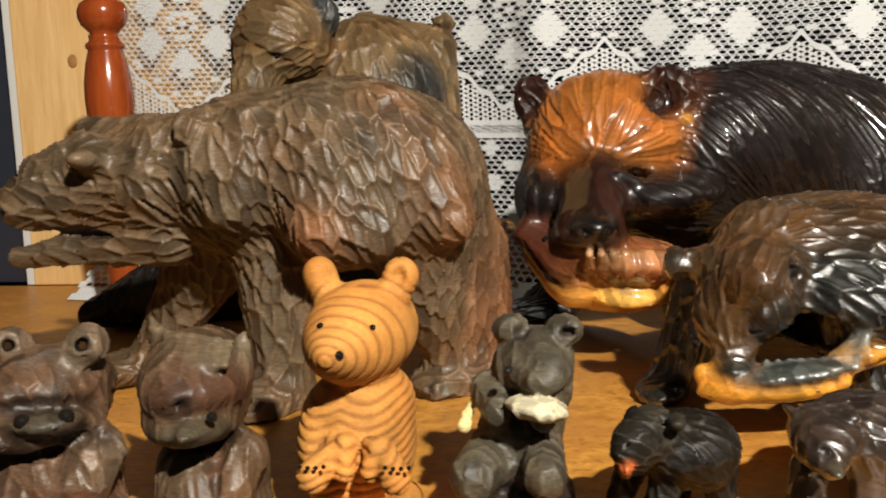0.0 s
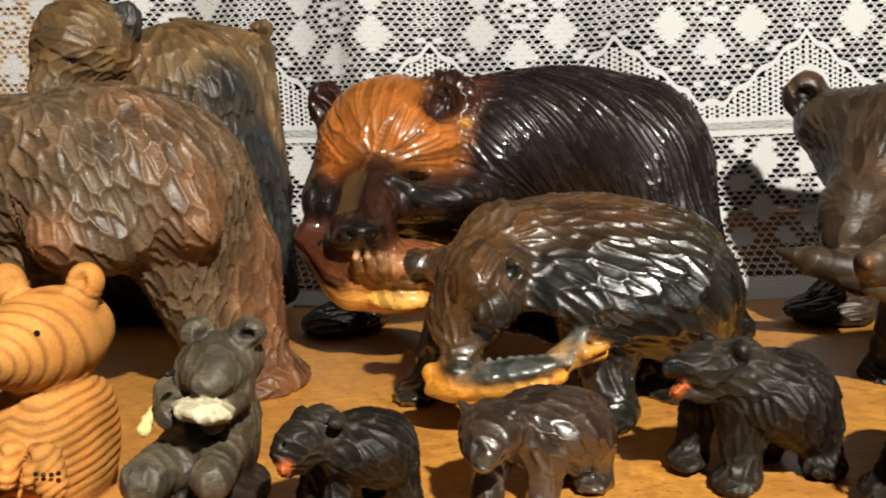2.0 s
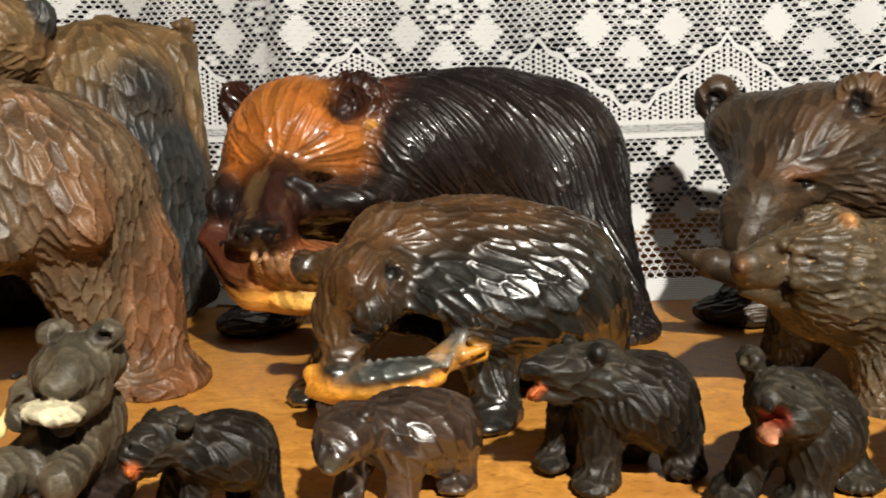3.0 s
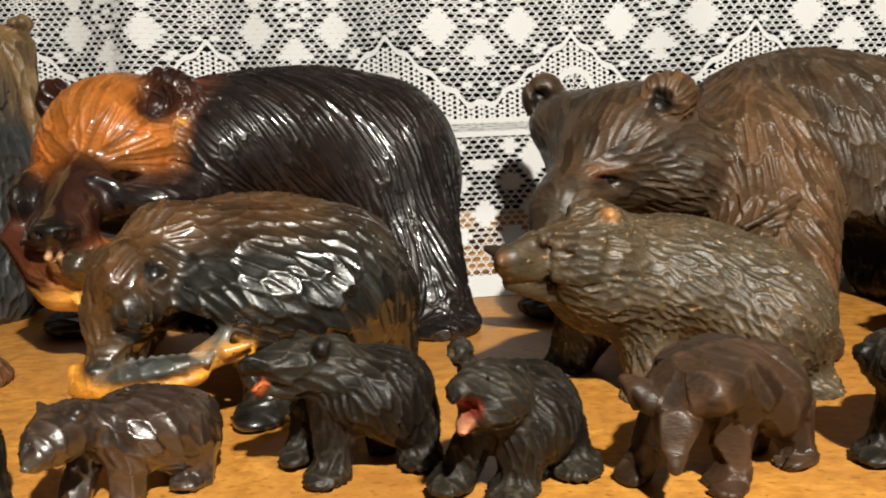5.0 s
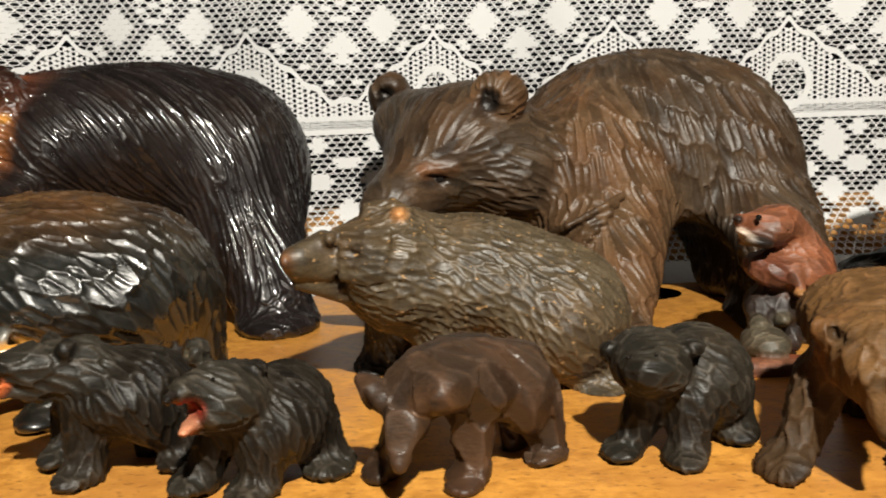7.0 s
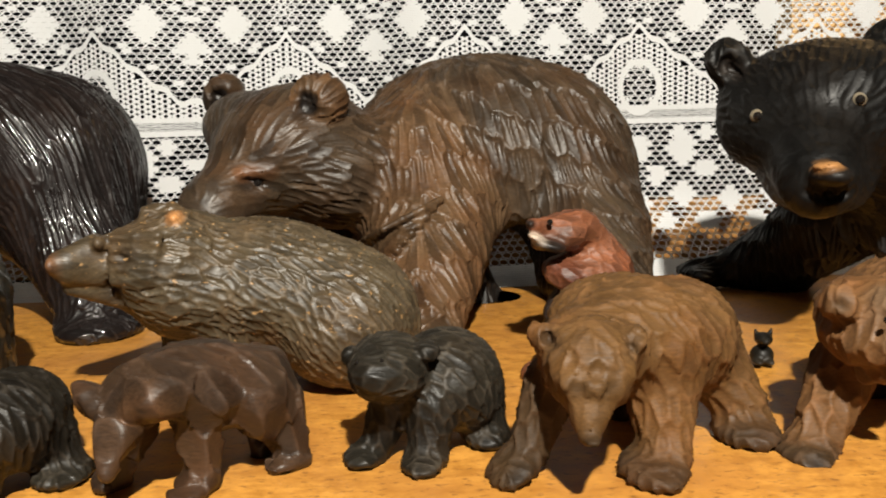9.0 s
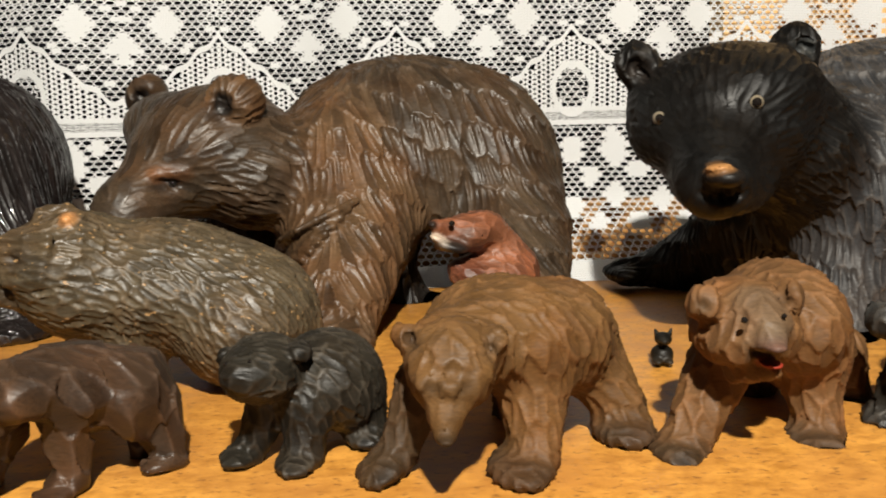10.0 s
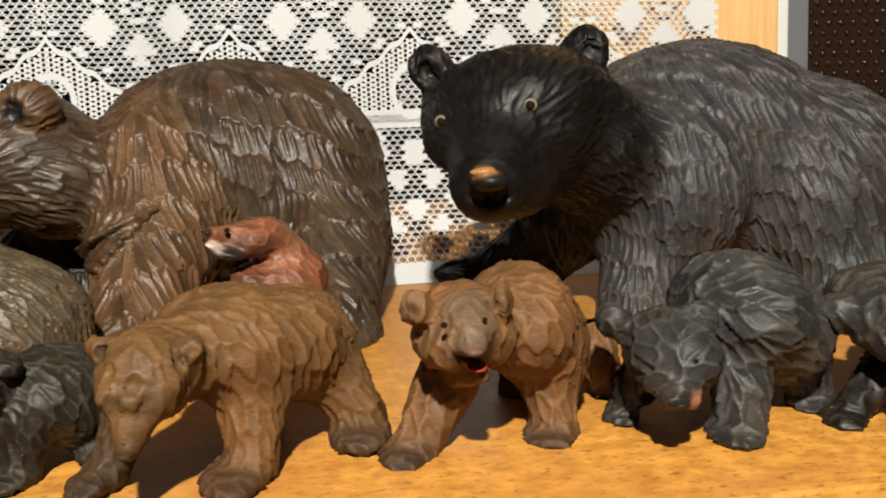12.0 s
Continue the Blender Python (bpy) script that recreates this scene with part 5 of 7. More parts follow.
prowler.limb((-0.0329, -0.0320, 0.0853), 0.0020, (-0.0104, -0.0360, 0.0868), 0.0023, PGREY, (1, 0, 0), 0.004, bite=0.4)
prowler.limb((-0.0332, -0.0320, 0.0804), 0.0020, (-0.0120, -0.0360, 0.0820), 0.0023, PGREY, (1, 0, 0), 0.004, bite=0.4)
prowler.limb((-0.0335, -0.0320, 0.0743), 0.0020, (-0.0137, -0.0360, 0.0760), 0.0023, PGREY, (1, 0, 0), 0.004, bite=0.4)
prowler.limb((-0.0338, -0.0320, 0.0685), 0.0020, (-0.0154, -0.0360, 0.0703), 0.0023, PGREY, (1, 0, 0), 0.004, bite=0.4)
prowler.limb((-0.0377, -0.0240, 0.0932), 0.0015, (-0.0358, -0.0260, 0.0563), 0.0018, DK, (0, 0, -1), 0.006, cut=True)
prowler.ball((-0.0053, -0.0110, 0.0955), (0.0077, 0.0100, 0.0071), 15, PGREY, (0, 0, 1), 0.005)
prowler.ball((-0.0049, -0.0190, 0.0986), (0.0030, 0.0050, 0.0026), 0, TIP, (0, 0, 1), 0.003, bite=0)
prowler.limb((-0.0208, -0.0090, 0.1006), 0.0042, (-0.0102, -0.0070, 0.1019), 0.0042, PGREY, (1, 0, 0), 0.006)
prowler.ball((-0.0277, -0.0390, 0.0809), (0.0025, 0.0040, 0.0017), 0, DK, (1, 0, 0), 0.004, cut=True)
# far foreleg and paw: shade painted as DK instead of PGREY
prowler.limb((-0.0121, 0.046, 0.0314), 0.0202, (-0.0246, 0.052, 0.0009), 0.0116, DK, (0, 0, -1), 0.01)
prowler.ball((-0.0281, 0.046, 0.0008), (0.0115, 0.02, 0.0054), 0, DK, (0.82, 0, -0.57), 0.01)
prowler.limb((0.0167, 0.001, 0.0397), 0.0215, (0.0194, -0.009, 0.0014), 0.0134, PGREY, (0, 0, -1), 0.01)
prowler.ball((0.0143, -0.014, -0.0002), (0.0151, 0.022, 0.0048), 0, PGREY, (0.82, 0, -0.57), 0.01)
prowler.limb((0.0917, 0.011, 0.0227), 0.0250, (0.1028, 0.001, -0.0004), 0.0135, PGREY, (0.5, 0, -0.87), 0.01)
prowler.ball((0.101, -0.006, -0.0016), (0.0158, 0.02, 0.0055), 0, PGREY, (0.82, 0, -0.57), 0.01)
# far hind leg, its shade painted in the same way
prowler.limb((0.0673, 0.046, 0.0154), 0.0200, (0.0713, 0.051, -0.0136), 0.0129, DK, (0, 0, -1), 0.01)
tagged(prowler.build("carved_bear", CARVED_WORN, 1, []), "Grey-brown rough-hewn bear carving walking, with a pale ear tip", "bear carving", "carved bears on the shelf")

chief = Sculpture((0.703, 0.765, 0), 0.0023, (0.022, 0.0050, 0.0019, 0.0031, 0.10), 19, 0.1)
chief.ball((0.0998, 0.1, 0.1138), (0.1137, 0.085, 0.0828), -3, QBROWN, (0.17, 0, -0.98), 0.014)
chief.ball((0.1618, 0.095, 0.0845), (0.0570, 0.078, 0.0955), 8, QBROWN, (0.26, 0, -0.97), 0.014)
chief.ball((0.0434, 0.06, 0.0955), (0.0564, 0.075, 0.0716), 0, QLIGHT, (0.09, 0, -1), 0.014)
chief.ball((-0.0518, 0.035, 0.1277), (0.0587, 0.065, 0.0461), 15, QBROWN, (-0.1006, -0.045, 0.0883, 1), 0.014, bite=0.5)
chief.ball((-0.0188, 0.035, 0.1077), (0.0462, 0.06, 0.0399), 0, QBROWN, (0.94, 0, -0.34), 0.014)
chief.limb((-0.0733, 0.005, 0.1112), 0.0323, (-0.0994, -0.025, 0.0884), 0.0217, QBROWN, (-0.1006, -0.045, 0.0883, 1), 0.014, bite=0.25)
chief.limb((-0.0974, -0.025, 0.0884), 0.0194, (-0.1054, -0.035, 0.0722), 0.0169, QBROWN, (-0.1006, -0.045, 0.0883, 1), 0.014, bite=0.3)
chief.ball((-0.0873, 0.06, 0.1444), (0.0325, 0.04, 0.026), 0, QBROWN, (-0.1006, -0.045, 0.0883, 1), 0.014, bite=0.4)
chief.limb((-0.1048, 0.083, 0.1654), 0.0134, (-0.0938, 0.07, 0.1503), 0.0176, QBROWN, (0, 0, -1), 0.006, bite=0.4)
chief.ball((-0.1078, 0.083, 0.1681), (0.016, 0.012, 0.0187), -15, QBROWN, (0, 0, 1), 0.005, bite=0.6)
chief.ball((-0.1108, 0.069, 0.1635), (0.0074, 0.01, 0.0109), -15, DK, (0.26, 0, -0.97), 0.004, cut=True)
chief.ball((-0.0256, -0.007, 0.1608), (0.0203, 0.017, 0.0188), 0, QLIGHT, (-0.032, -0.025, 0.153, 1), 0.004)
chief.ball((-0.0339, -0.027, 0.1576), (0.0084, 0.013, 0.0099), 0, DK, (0.26, 0, -0.97), 0.004, cut=True)
chief.ball((-0.069, -0.037, 0.1074), (0.0098, 0.012, 0.0061), -10, DK, (0.26, 0, -0.97), 0.004, cut=True)
chief.ball((-0.1224, -0.017, 0.1101), (0.0063, 0.012, 0.0078), 0, DK, (0.26, 0, -0.97), 0.004, cut=True)
chief.limb((0.0499, 0.025, 0.0725), 0.0519, (0.0405, -0.075, 0.01), 0.0238, QLIGHT, (0.17, 0, -0.98), 0.014)
chief.ball((0.0341, -0.09, 0.0063), (0.0282, 0.04, 0.0106), 0, QBROWN, (-1, 0, 0), 0.014)
chief.limb((0.1665, 0.045, 0.0537), 0.0512, (0.1688, -0.04, 0.0092), 0.0310, QBROWN, (0.26, 0, -0.97), 0.014)
chief.ball((0.1708, -0.05, 0.0014), (0.0313, 0.045, 0.0107), 0, QBROWN, (-0.5, 0, -0.87), 0.014)
# DK on the inner limb paints in the shade under the body
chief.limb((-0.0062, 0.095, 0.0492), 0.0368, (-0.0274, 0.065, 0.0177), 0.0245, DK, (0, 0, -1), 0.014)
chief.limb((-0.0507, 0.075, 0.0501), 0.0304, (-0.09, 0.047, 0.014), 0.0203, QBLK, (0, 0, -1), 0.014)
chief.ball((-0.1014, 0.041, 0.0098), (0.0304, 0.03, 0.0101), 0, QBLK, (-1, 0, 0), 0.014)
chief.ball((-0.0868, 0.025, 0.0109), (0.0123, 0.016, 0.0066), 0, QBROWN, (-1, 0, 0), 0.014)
# belly shade painted near-black on far hind leg, foot and arch
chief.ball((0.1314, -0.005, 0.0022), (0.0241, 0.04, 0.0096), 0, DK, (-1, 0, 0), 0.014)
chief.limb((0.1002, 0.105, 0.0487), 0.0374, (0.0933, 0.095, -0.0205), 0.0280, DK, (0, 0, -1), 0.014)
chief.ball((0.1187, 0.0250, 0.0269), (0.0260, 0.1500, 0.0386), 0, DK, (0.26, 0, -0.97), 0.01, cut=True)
chief.limb((-0.078, -0.0307, 0.1127), 0.0019, (-0.058, -0.0269, 0.1137), 0.0019, QRIM, (0, 0, -1), 0.006, bite=0.1)
chief.limb((-0.0784, -0.027, 0.1014), 0.0019, (-0.0575, -0.02, 0.0994), 0.0023, QBROWN, (0, 0, -1), 0.006, bite=0.2)
chief.limb((-0.152, -0.053, 0.0661), 0.0029, (-0.1319, -0.057, 0.0595), 0.0088, QBROWN, (0, 0, -1), 0.006, bite=0.2)
chief.limb((-0.1319, -0.057, 0.0595), 0.0088, (-0.1018, -0.053, 0.0502), 0.0146, QBROWN, (0, 0, -1), 0.006, bite=0.2)
chief.limb((-0.1056, -0.03, 0.0716), 0.0139, (-0.0945, -0.03, 0.0596), 0.0116, QBROWN, (0, 0, -1), 0.008, bite=0.2)
chief.limb((-0.1547, -0.07, 0.0659), 0.0014, (-0.1314, -0.083, 0.054), 0.0017, DK, (0, 0, -1), 0.004, cut=True)
chief.limb((-0.0113, 0.0507, 0.0473), 0.0017, (-0.0049, 0.0503, 0.0456), 0.0021, QLIGHT, (0, 0, -1), 0.002, bite=0.2)
chief.limb((-0.0049, 0.0503, 0.0456), 0.0021, (0.0074, -0.0239, 0.054), 0.0022, QLIGHT, (0, 0, -1), 0.002, bite=0.2)
chief.limb((0.0074, -0.0239, 0.054), 0.0022, (0.0145, -0.0431, 0.0551), 0.0024, QLIGHT, (0, 0, -1), 0.002, bite=0.2)
chief.limb((0.0145, -0.0431, 0.0551), 0.0024, (0.0207, -0.0533, 0.0551), 0.0027, QLIGHT, (0, 0, -1), 0.002, bite=0.2)
chief.limb((-0.01, 0.0468, 0.0491), 0.0017, (-0.0026, 0.049, 0.0484), 0.0021, QLIGHT, (0, 0, -1), 0.002, bite=0.2)
chief.limb((-0.0026, 0.049, 0.0484), 0.0021, (0.0111, -0.0326, 0.0586), 0.0021, QLIGHT, (0, 0, -1), 0.002, bite=0.2)
chief.limb((0.0111, -0.0326, 0.0586), 0.0021, (0.0187, -0.0459, 0.0599), 0.0024, QLIGHT, (0, 0, -1), 0.002, bite=0.2)
chief.limb((0.0187, -0.0459, 0.0599), 0.0024, (0.0258, -0.0534, 0.0605), 0.0027, QLIGHT, (0, 0, -1), 0.002, bite=0.2)
chief.limb((-0.0088, 0.0429, 0.0509), 0.0017, (0.0042, -0.0081, 0.0582), 0.0019, QLIGHT, (0, 0, -1), 0.002, bite=0.2)
chief.limb((0.0042, -0.0081, 0.0582), 0.0019, (0.0144, -0.0364, 0.0625), 0.0021, QLIGHT, (0, 0, -1), 0.002, bite=0.2)
chief.limb((0.0144, -0.0364, 0.0625), 0.0021, (0.0228, -0.0465, 0.0645), 0.0024, QLIGHT, (0, 0, -1), 0.002, bite=0.2)
chief.limb((0.0228, -0.0465, 0.0645), 0.0024, (0.0307, -0.0517, 0.0658), 0.0027, QLIGHT, (0, 0, -1), 0.002, bite=0.2)
chief.limb((-0.0061, 0.0245, 0.0545), 0.0017, (0.0073, -0.0223, 0.0623), 0.0019, QLIGHT, (0, 0, -1), 0.002, bite=0.2)
chief.limb((0.0073, -0.0223, 0.0623), 0.0019, (0.0175, -0.0382, 0.0661), 0.0021, QLIGHT, (0, 0, -1), 0.002, bite=0.2)
chief.limb((0.0175, -0.0382, 0.0661), 0.0021, (0.0267, -0.0459, 0.0688), 0.0024, QLIGHT, (0, 0, -1), 0.002, bite=0.2)
chief.limb((0.0267, -0.0459, 0.0688), 0.0024, (0.0356, -0.049, 0.071), 0.0027, QLIGHT, (0, 0, -1), 0.002, bite=0.2)
chief.limb((-0.0037, 0.0081, 0.0577), 0.0016, (0.0099, -0.0311, 0.0656), 0.0018, QLIGHT, (0, 0, -1), 0.002, bite=0.2)
chief.limb((0.0099, -0.0311, 0.0656), 0.0018, (0.0205, -0.0389, 0.0695), 0.0021, QLIGHT, (0, 0, -1), 0.002, bite=0.2)
chief.limb((0.0205, -0.0389, 0.0695), 0.0021, (0.0307, -0.0444, 0.073), 0.0024, QLIGHT, (0, 0, -1), 0.002, bite=0.2)
chief.limb((0.0307, -0.0444, 0.073), 0.0024, (0.0406, -0.0453, 0.076), 0.0027, QLIGHT, (0, 0, -1), 0.002, bite=0.2)
chief.limb((-0.0017, -0.0052, 0.0606), 0.0016, (0.0123, -0.0374, 0.0686), 0.0018, QLIGHT, (0, 0, -1), 0.002, bite=0.2)
chief.limb((0.0123, -0.0374, 0.0686), 0.0018, (0.0234, -0.0388, 0.0728), 0.0021, QLIGHT, (0, 0, -1), 0.002, bite=0.2)
chief.limb((0.0234, -0.0388, 0.0728), 0.0021, (0.0346, -0.0422, 0.0772), 0.0024, QLIGHT, (0, 0, -1), 0.002, bite=0.2)
chief.limb((0.0346, -0.0422, 0.0772), 0.0024, (0.0455, -0.0408, 0.0811), 0.0027, QLIGHT, (0, 0, -1), 0.002, bite=0.2)
chief.limb((0.0001, -0.0161, 0.0631), 0.0016, (0.0145, -0.042, 0.0714), 0.0018, QLIGHT, (0, 0, -1), 0.002, bite=0.2)
chief.limb((0.0145, -0.042, 0.0714), 0.0018, (0.0267, -0.0438, 0.0767), 0.0021, QLIGHT, (0, 0, -1), 0.002, bite=0.2)
chief.limb((0.0267, -0.0438, 0.0767), 0.0021, (0.0385, -0.0394, 0.0814), 0.0024, QLIGHT, (0, 0, -1), 0.002, bite=0.2)
chief.limb((0.0385, -0.0394, 0.0814), 0.0024, (0.0506, -0.0356, 0.0862), 0.0027, QLIGHT, (0, 0, -1), 0.002, bite=0.2)
chief.limb((0.0018, -0.025, 0.0653), 0.0016, (0.0167, -0.0468, 0.0741), 0.0018, QLIGHT, (0, 0, -1), 0.002, bite=0.2)
chief.limb((0.0167, -0.0468, 0.0741), 0.0018, (0.0297, -0.0466, 0.0803), 0.0021, QLIGHT, (0, 0, -1), 0.002, bite=0.2)
chief.limb((0.0297, -0.0466, 0.0803), 0.0021, (0.0426, -0.0415, 0.086), 0.0024, QLIGHT, (0, 0, -1), 0.002, bite=0.2)
chief.limb((0.0426, -0.0415, 0.086), 0.0024, (0.0557, -0.0298, 0.0913), 0.0028, QLIGHT, (0, 0, -1), 0.002, bite=0.2)
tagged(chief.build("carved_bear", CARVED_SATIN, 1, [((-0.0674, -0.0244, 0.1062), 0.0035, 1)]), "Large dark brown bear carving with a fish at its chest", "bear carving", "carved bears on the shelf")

ambler = Sculpture((0.819, 0.465, 0), 0.0023, (0.012, 0.0046, 0.0013, 0.0016, 0.3), 21, 0.4)
ambler.ball((0.013, 0.03, 0.0526), (0.0346, 0.044, 0.0228), -5, RBROWN, (0.5, 0, -0.87), 0.009)
ambler.ball((0.0389, 0.045, 0.0458), (0.0232, 0.04, 0.0252), -20, RBROWN, (0.5, 0, -0.87), 0.009)
ambler.ball((0.0007, 0.015, 0.0514), (0.0167, 0.036, 0.0167), 0, RBROWN, (0.5, 0, -0.87), 0.009)
ambler.ball((-0.0137, -0.0130, 0.0554), (0.0164, 0.0300, 0.0129), 0, RBROWN, (0, 0, -1), 0.009)
ambler.ball((-0.0249, -0.0230, 0.0494), (0.0056, 0.0200, 0.0091), 0, RBROWN, (0, 0, -1), 0.009)
ambler.ball((-0.0057, -0.0230, 0.0475), (0.0061, 0.0200, 0.0096), 0, RBROWN, (0, 0, -1), 0.009)
ambler.limb((-0.0154, -0.0270, 0.0534), 0.0107, (-0.0174, -0.0410, 0.0368), 0.0062, RBROWN, (0, 0, -1), 0.01, bite=0.6)
ambler.limb((-0.0174, -0.0420, 0.0371), 0.0056, (-0.0183, -0.0460, 0.0306), 0.0039, RBROWN, (0, 0, -1), 0.005, bite=0.2)
ambler.ball((-0.0184, -0.0500, 0.0301), (0.0030, 0.0060, 0.0016), 0, RDARK, (0, 0, -1), 0.003, bite=0)
ambler.limb((-0.0248, -0.0430, 0.0486), 0.0018, (-0.0204, -0.0470, 0.0483), 0.0014, RBROWN, (0, 0, -1), 0.006, bite=0.3)
ambler.limb((-0.0139, -0.0470, 0.0480), 0.0014, (-0.0090, -0.0410, 0.0473), 0.0019, RBROWN, (0, 0, -1), 0.006, bite=0.3)
ambler.ball((-0.0232, -0.0510, 0.0481), (0.0018, 0.0050, 0.0010), 0, RDARK, (0, 0, -1), 0.004, cut=True)
ambler.ball((-0.0108, -0.0510, 0.0476), (0.0018, 0.0050, 0.0010), 0, RDARK, (0, 0, -1), 0.004, cut=True)
ambler.limb((-0.0345, -0.0180, 0.0635), 0.0013, (-0.0268, -0.0200, 0.0588), 0.0043, RBROWN, (0, 0, -1), 0.004)
ambler.ball((-0.0307, -0.0180, 0.0611), (0.0052, 0.0080, 0.0041), -35, RBROWN, (0, 0, -1), 0.004)
ambler.ball((-0.0294, -0.0270, 0.0614), (0.0026, 0.0070, 0.0021), -30, RDARK, (0, 0, -1), 0.004, cut=True)
ambler.limb((0.0039, -0.0240, 0.0615), 0.0022, (0.0000, -0.0210, 0.0534), 0.0048, RBROWN, (0, 0, -1), 0.004)
ambler.ball((0.0026, -0.0240, 0.0585), (0.0039, 0.0080, 0.0056), -15, RBROWN, (0, 0, -1), 0.004)
ambler.ball((0.0007, -0.0340, 0.0596), (0.0019, 0.0060, 0.0027), -15, RDARK, (0, 0, -1), 0.004, cut=True)
# left foreleg stands in shadow, painted in with RDARK
ambler.limb((-0.0246, 0.003, 0.0362), 0.0116, (-0.036, -0.002, 0.0095), 0.0074, RDARK, (0, 0, -1), 0.009)
ambler.ball((-0.0432, -0.006, 0.0046), (0.0096, 0.018, 0.005), 20, RDARK, (0.5, 0, -0.87), 0.009)
ambler.limb((0.0213, 0.01, 0.0422), 0.0180, (0.0208, -0.003, 0.0099), 0.0102, RBROWN, (0, 0, -1), 0.009)
ambler.ball((0.0136, -0.01, 0.0036), (0.0132, 0.022, 0.0057), 0, RDARK, (0.5, 0, -0.87), 0.009)
ambler.limb((0.0493, 0.045, 0.0375), 0.0186, (0.0661, 0.035, 0.0132), 0.0107, RBROWN, (0.64, 0, -0.77), 0.009)
ambler.ball((0.0654, 0.03, 0.0038), (0.0136, 0.02, 0.0061), 0, RDARK, (0.5, 0, -0.87), 0.009)
ambler.limb((0.0215, 0.065, 0.0226), 0.0119, (0.0194, 0.07, -0.0041), 0.0077, RDARK, (0, 0, -1), 0.009)
ambler.limb((0.0069, -0.0270, 0.0135), 0.0006, (0.0057, -0.0330, 0.0073), 0.0006, DK, (0, 0, -1), 0.003, cut=True)
ambler.limb((0.0124, -0.0270, 0.0133), 0.0006, (0.0117, -0.0330, 0.0070), 0.0006, DK, (0, 0, -1), 0.003, cut=True)
ambler.limb((0.0179, -0.0270, 0.0130), 0.0006, (0.0176, -0.0330, 0.0067), 0.0006, DK, (0, 0, -1), 0.003, cut=True)
ambler.limb((-0.0457, -0.0190, 0.0106), 0.0006, (-0.0460, -0.0250, 0.0050), 0.0007, DK, (0, 0, -1), 0.003, cut=True)
ambler.limb((-0.0422, -0.0190, 0.0104), 0.0006, (-0.0422, -0.0250, 0.0048), 0.0007, DK, (0, 0, -1), 0.003, cut=True)
ambler.limb((-0.0387, -0.0190, 0.0102), 0.0006, (-0.0384, -0.0250, 0.0046), 0.0007, DK, (0, 0, -1), 0.003, cut=True)
tagged(ambler.build("carved_bear", CARVED_SOFT, 1, []), "Light brown bear carving with soft chisel texture, head down", "bear carving", "carved bears on the shelf")

upright = Sculpture((0.835, 0.646, 0), 0.0019, (0.009, 0.005, 0.0008, 0.0003, 0.4), 23)
upright.ball((-0.0058, 0.0000, 0.0777), (0.0145, 0.0180, 0.0112), 0, SRED, (1, 0, -0.3), 0.005)
upright.limb((-0.0142, -0.0060, 0.0800), 0.0078, (-0.0259, -0.0140, 0.0832), 0.0042, SRED, (1, 0, 0), 0.005, bite=0.4)
upright.ball((-0.0286, -0.0160, 0.0848), (0.0022, 0.0050, 0.0019), 0, SDARK, (1, 0, 0), 0.002, bite=0)
upright.limb((-0.0125, -0.0040, 0.0711), 0.0046, (-0.0246, -0.0130, 0.0726), 0.0026, SRED, (1, 0, 0), 0.003, bite=0.4)
upright.ball((-0.0269, -0.0200, 0.0774), (0.0035, 0.0060, 0.0016), -20, WHITE, (1, 0, 0), 0.002, bite=0)
upright.ball((-0.0177, -0.0180, 0.0717), (0.0090, 0.0080, 0.0032), -15, SDARK, (1, 0, 0), 0.006, bite=0.3)
upright.ball((0.0013, -0.0020, 0.0863), (0.0049, 0.0060, 0.0030), -15, SRED, (0, 0, 1), 0.003)
upright.ball((-0.0035, 0.0100, 0.0867), (0.0030, 0.0050, 0.0024), 0, SRED, (0, 0, 1), 0.003)
upright.limb((0.0060, 0.0060, 0.0780), 0.0107, (0.0223, 0.0140, 0.0547), 0.0136, SRED, (0.4, 0, -0.9), 0.008)
upright.ball((0.0143, 0.0100, 0.0500), (0.0223, 0.0240, 0.0156), -20, SRED, (0.5, 0, -0.8), 0.008)
upright.ball((-0.0040, 0.0020, 0.0519), (0.0160, 0.0200, 0.0093), -20, SRED2, (0.8, 0, -0.5), 0.006)
upright.limb((-0.0146, -0.0080, 0.0578), 0.0039, (-0.0035, -0.0120, 0.0521), 0.0033, SRED2, (1, 0, -0.4), 0.004)
upright.limb((-0.0159, -0.0080, 0.0512), 0.0033, (-0.0047, -0.0120, 0.0462), 0.0029, SRED, (1, 0, -0.4), 0.004)
upright.limb((0.0055, -0.0120, 0.0538), 0.0042, (0.0075, -0.0160, 0.0432), 0.0029, SRED, (0, 0, -1), 0.003)
upright.ball((0.0062, -0.0180, 0.0410), (0.0029, 0.0050, 0.0019), 0, TIP, (0, 0, -1), 0.002, bite=0)
upright.ball((0.0010, 0.0100, 0.0291), (0.0177, 0.0200, 0.0150), 0, SDARK, (0, 0, -1), 0.006)
upright.limb((-0.0121, 0.0000, 0.0298), 0.0074, (-0.0118, -0.0060, 0.0130), 0.0060, SDARK, (0, 0, -1), 0.004)
upright.limb((0.0079, 0.0040, 0.0232), 0.0067, (0.0077, -0.0040, 0.0096), 0.0057, SDARK, (0, 0, -1), 0.004)
upright.ball((-0.0149, -0.0120, 0.0222), (0.0046, 0.0070, 0.0052), 0, DGREY, (0, 0, -1), 0.004)
upright.ball((-0.0006, -0.0100, 0.0244), (0.0046, 0.0060, 0.0039), 0, DGREY, (0, 0, -1), 0.003)
upright.ball((-0.0137, -0.0200, 0.0130), (0.0136, 0.0200, 0.0097), 0, DGREY, (1, 0, 0), 0.004)
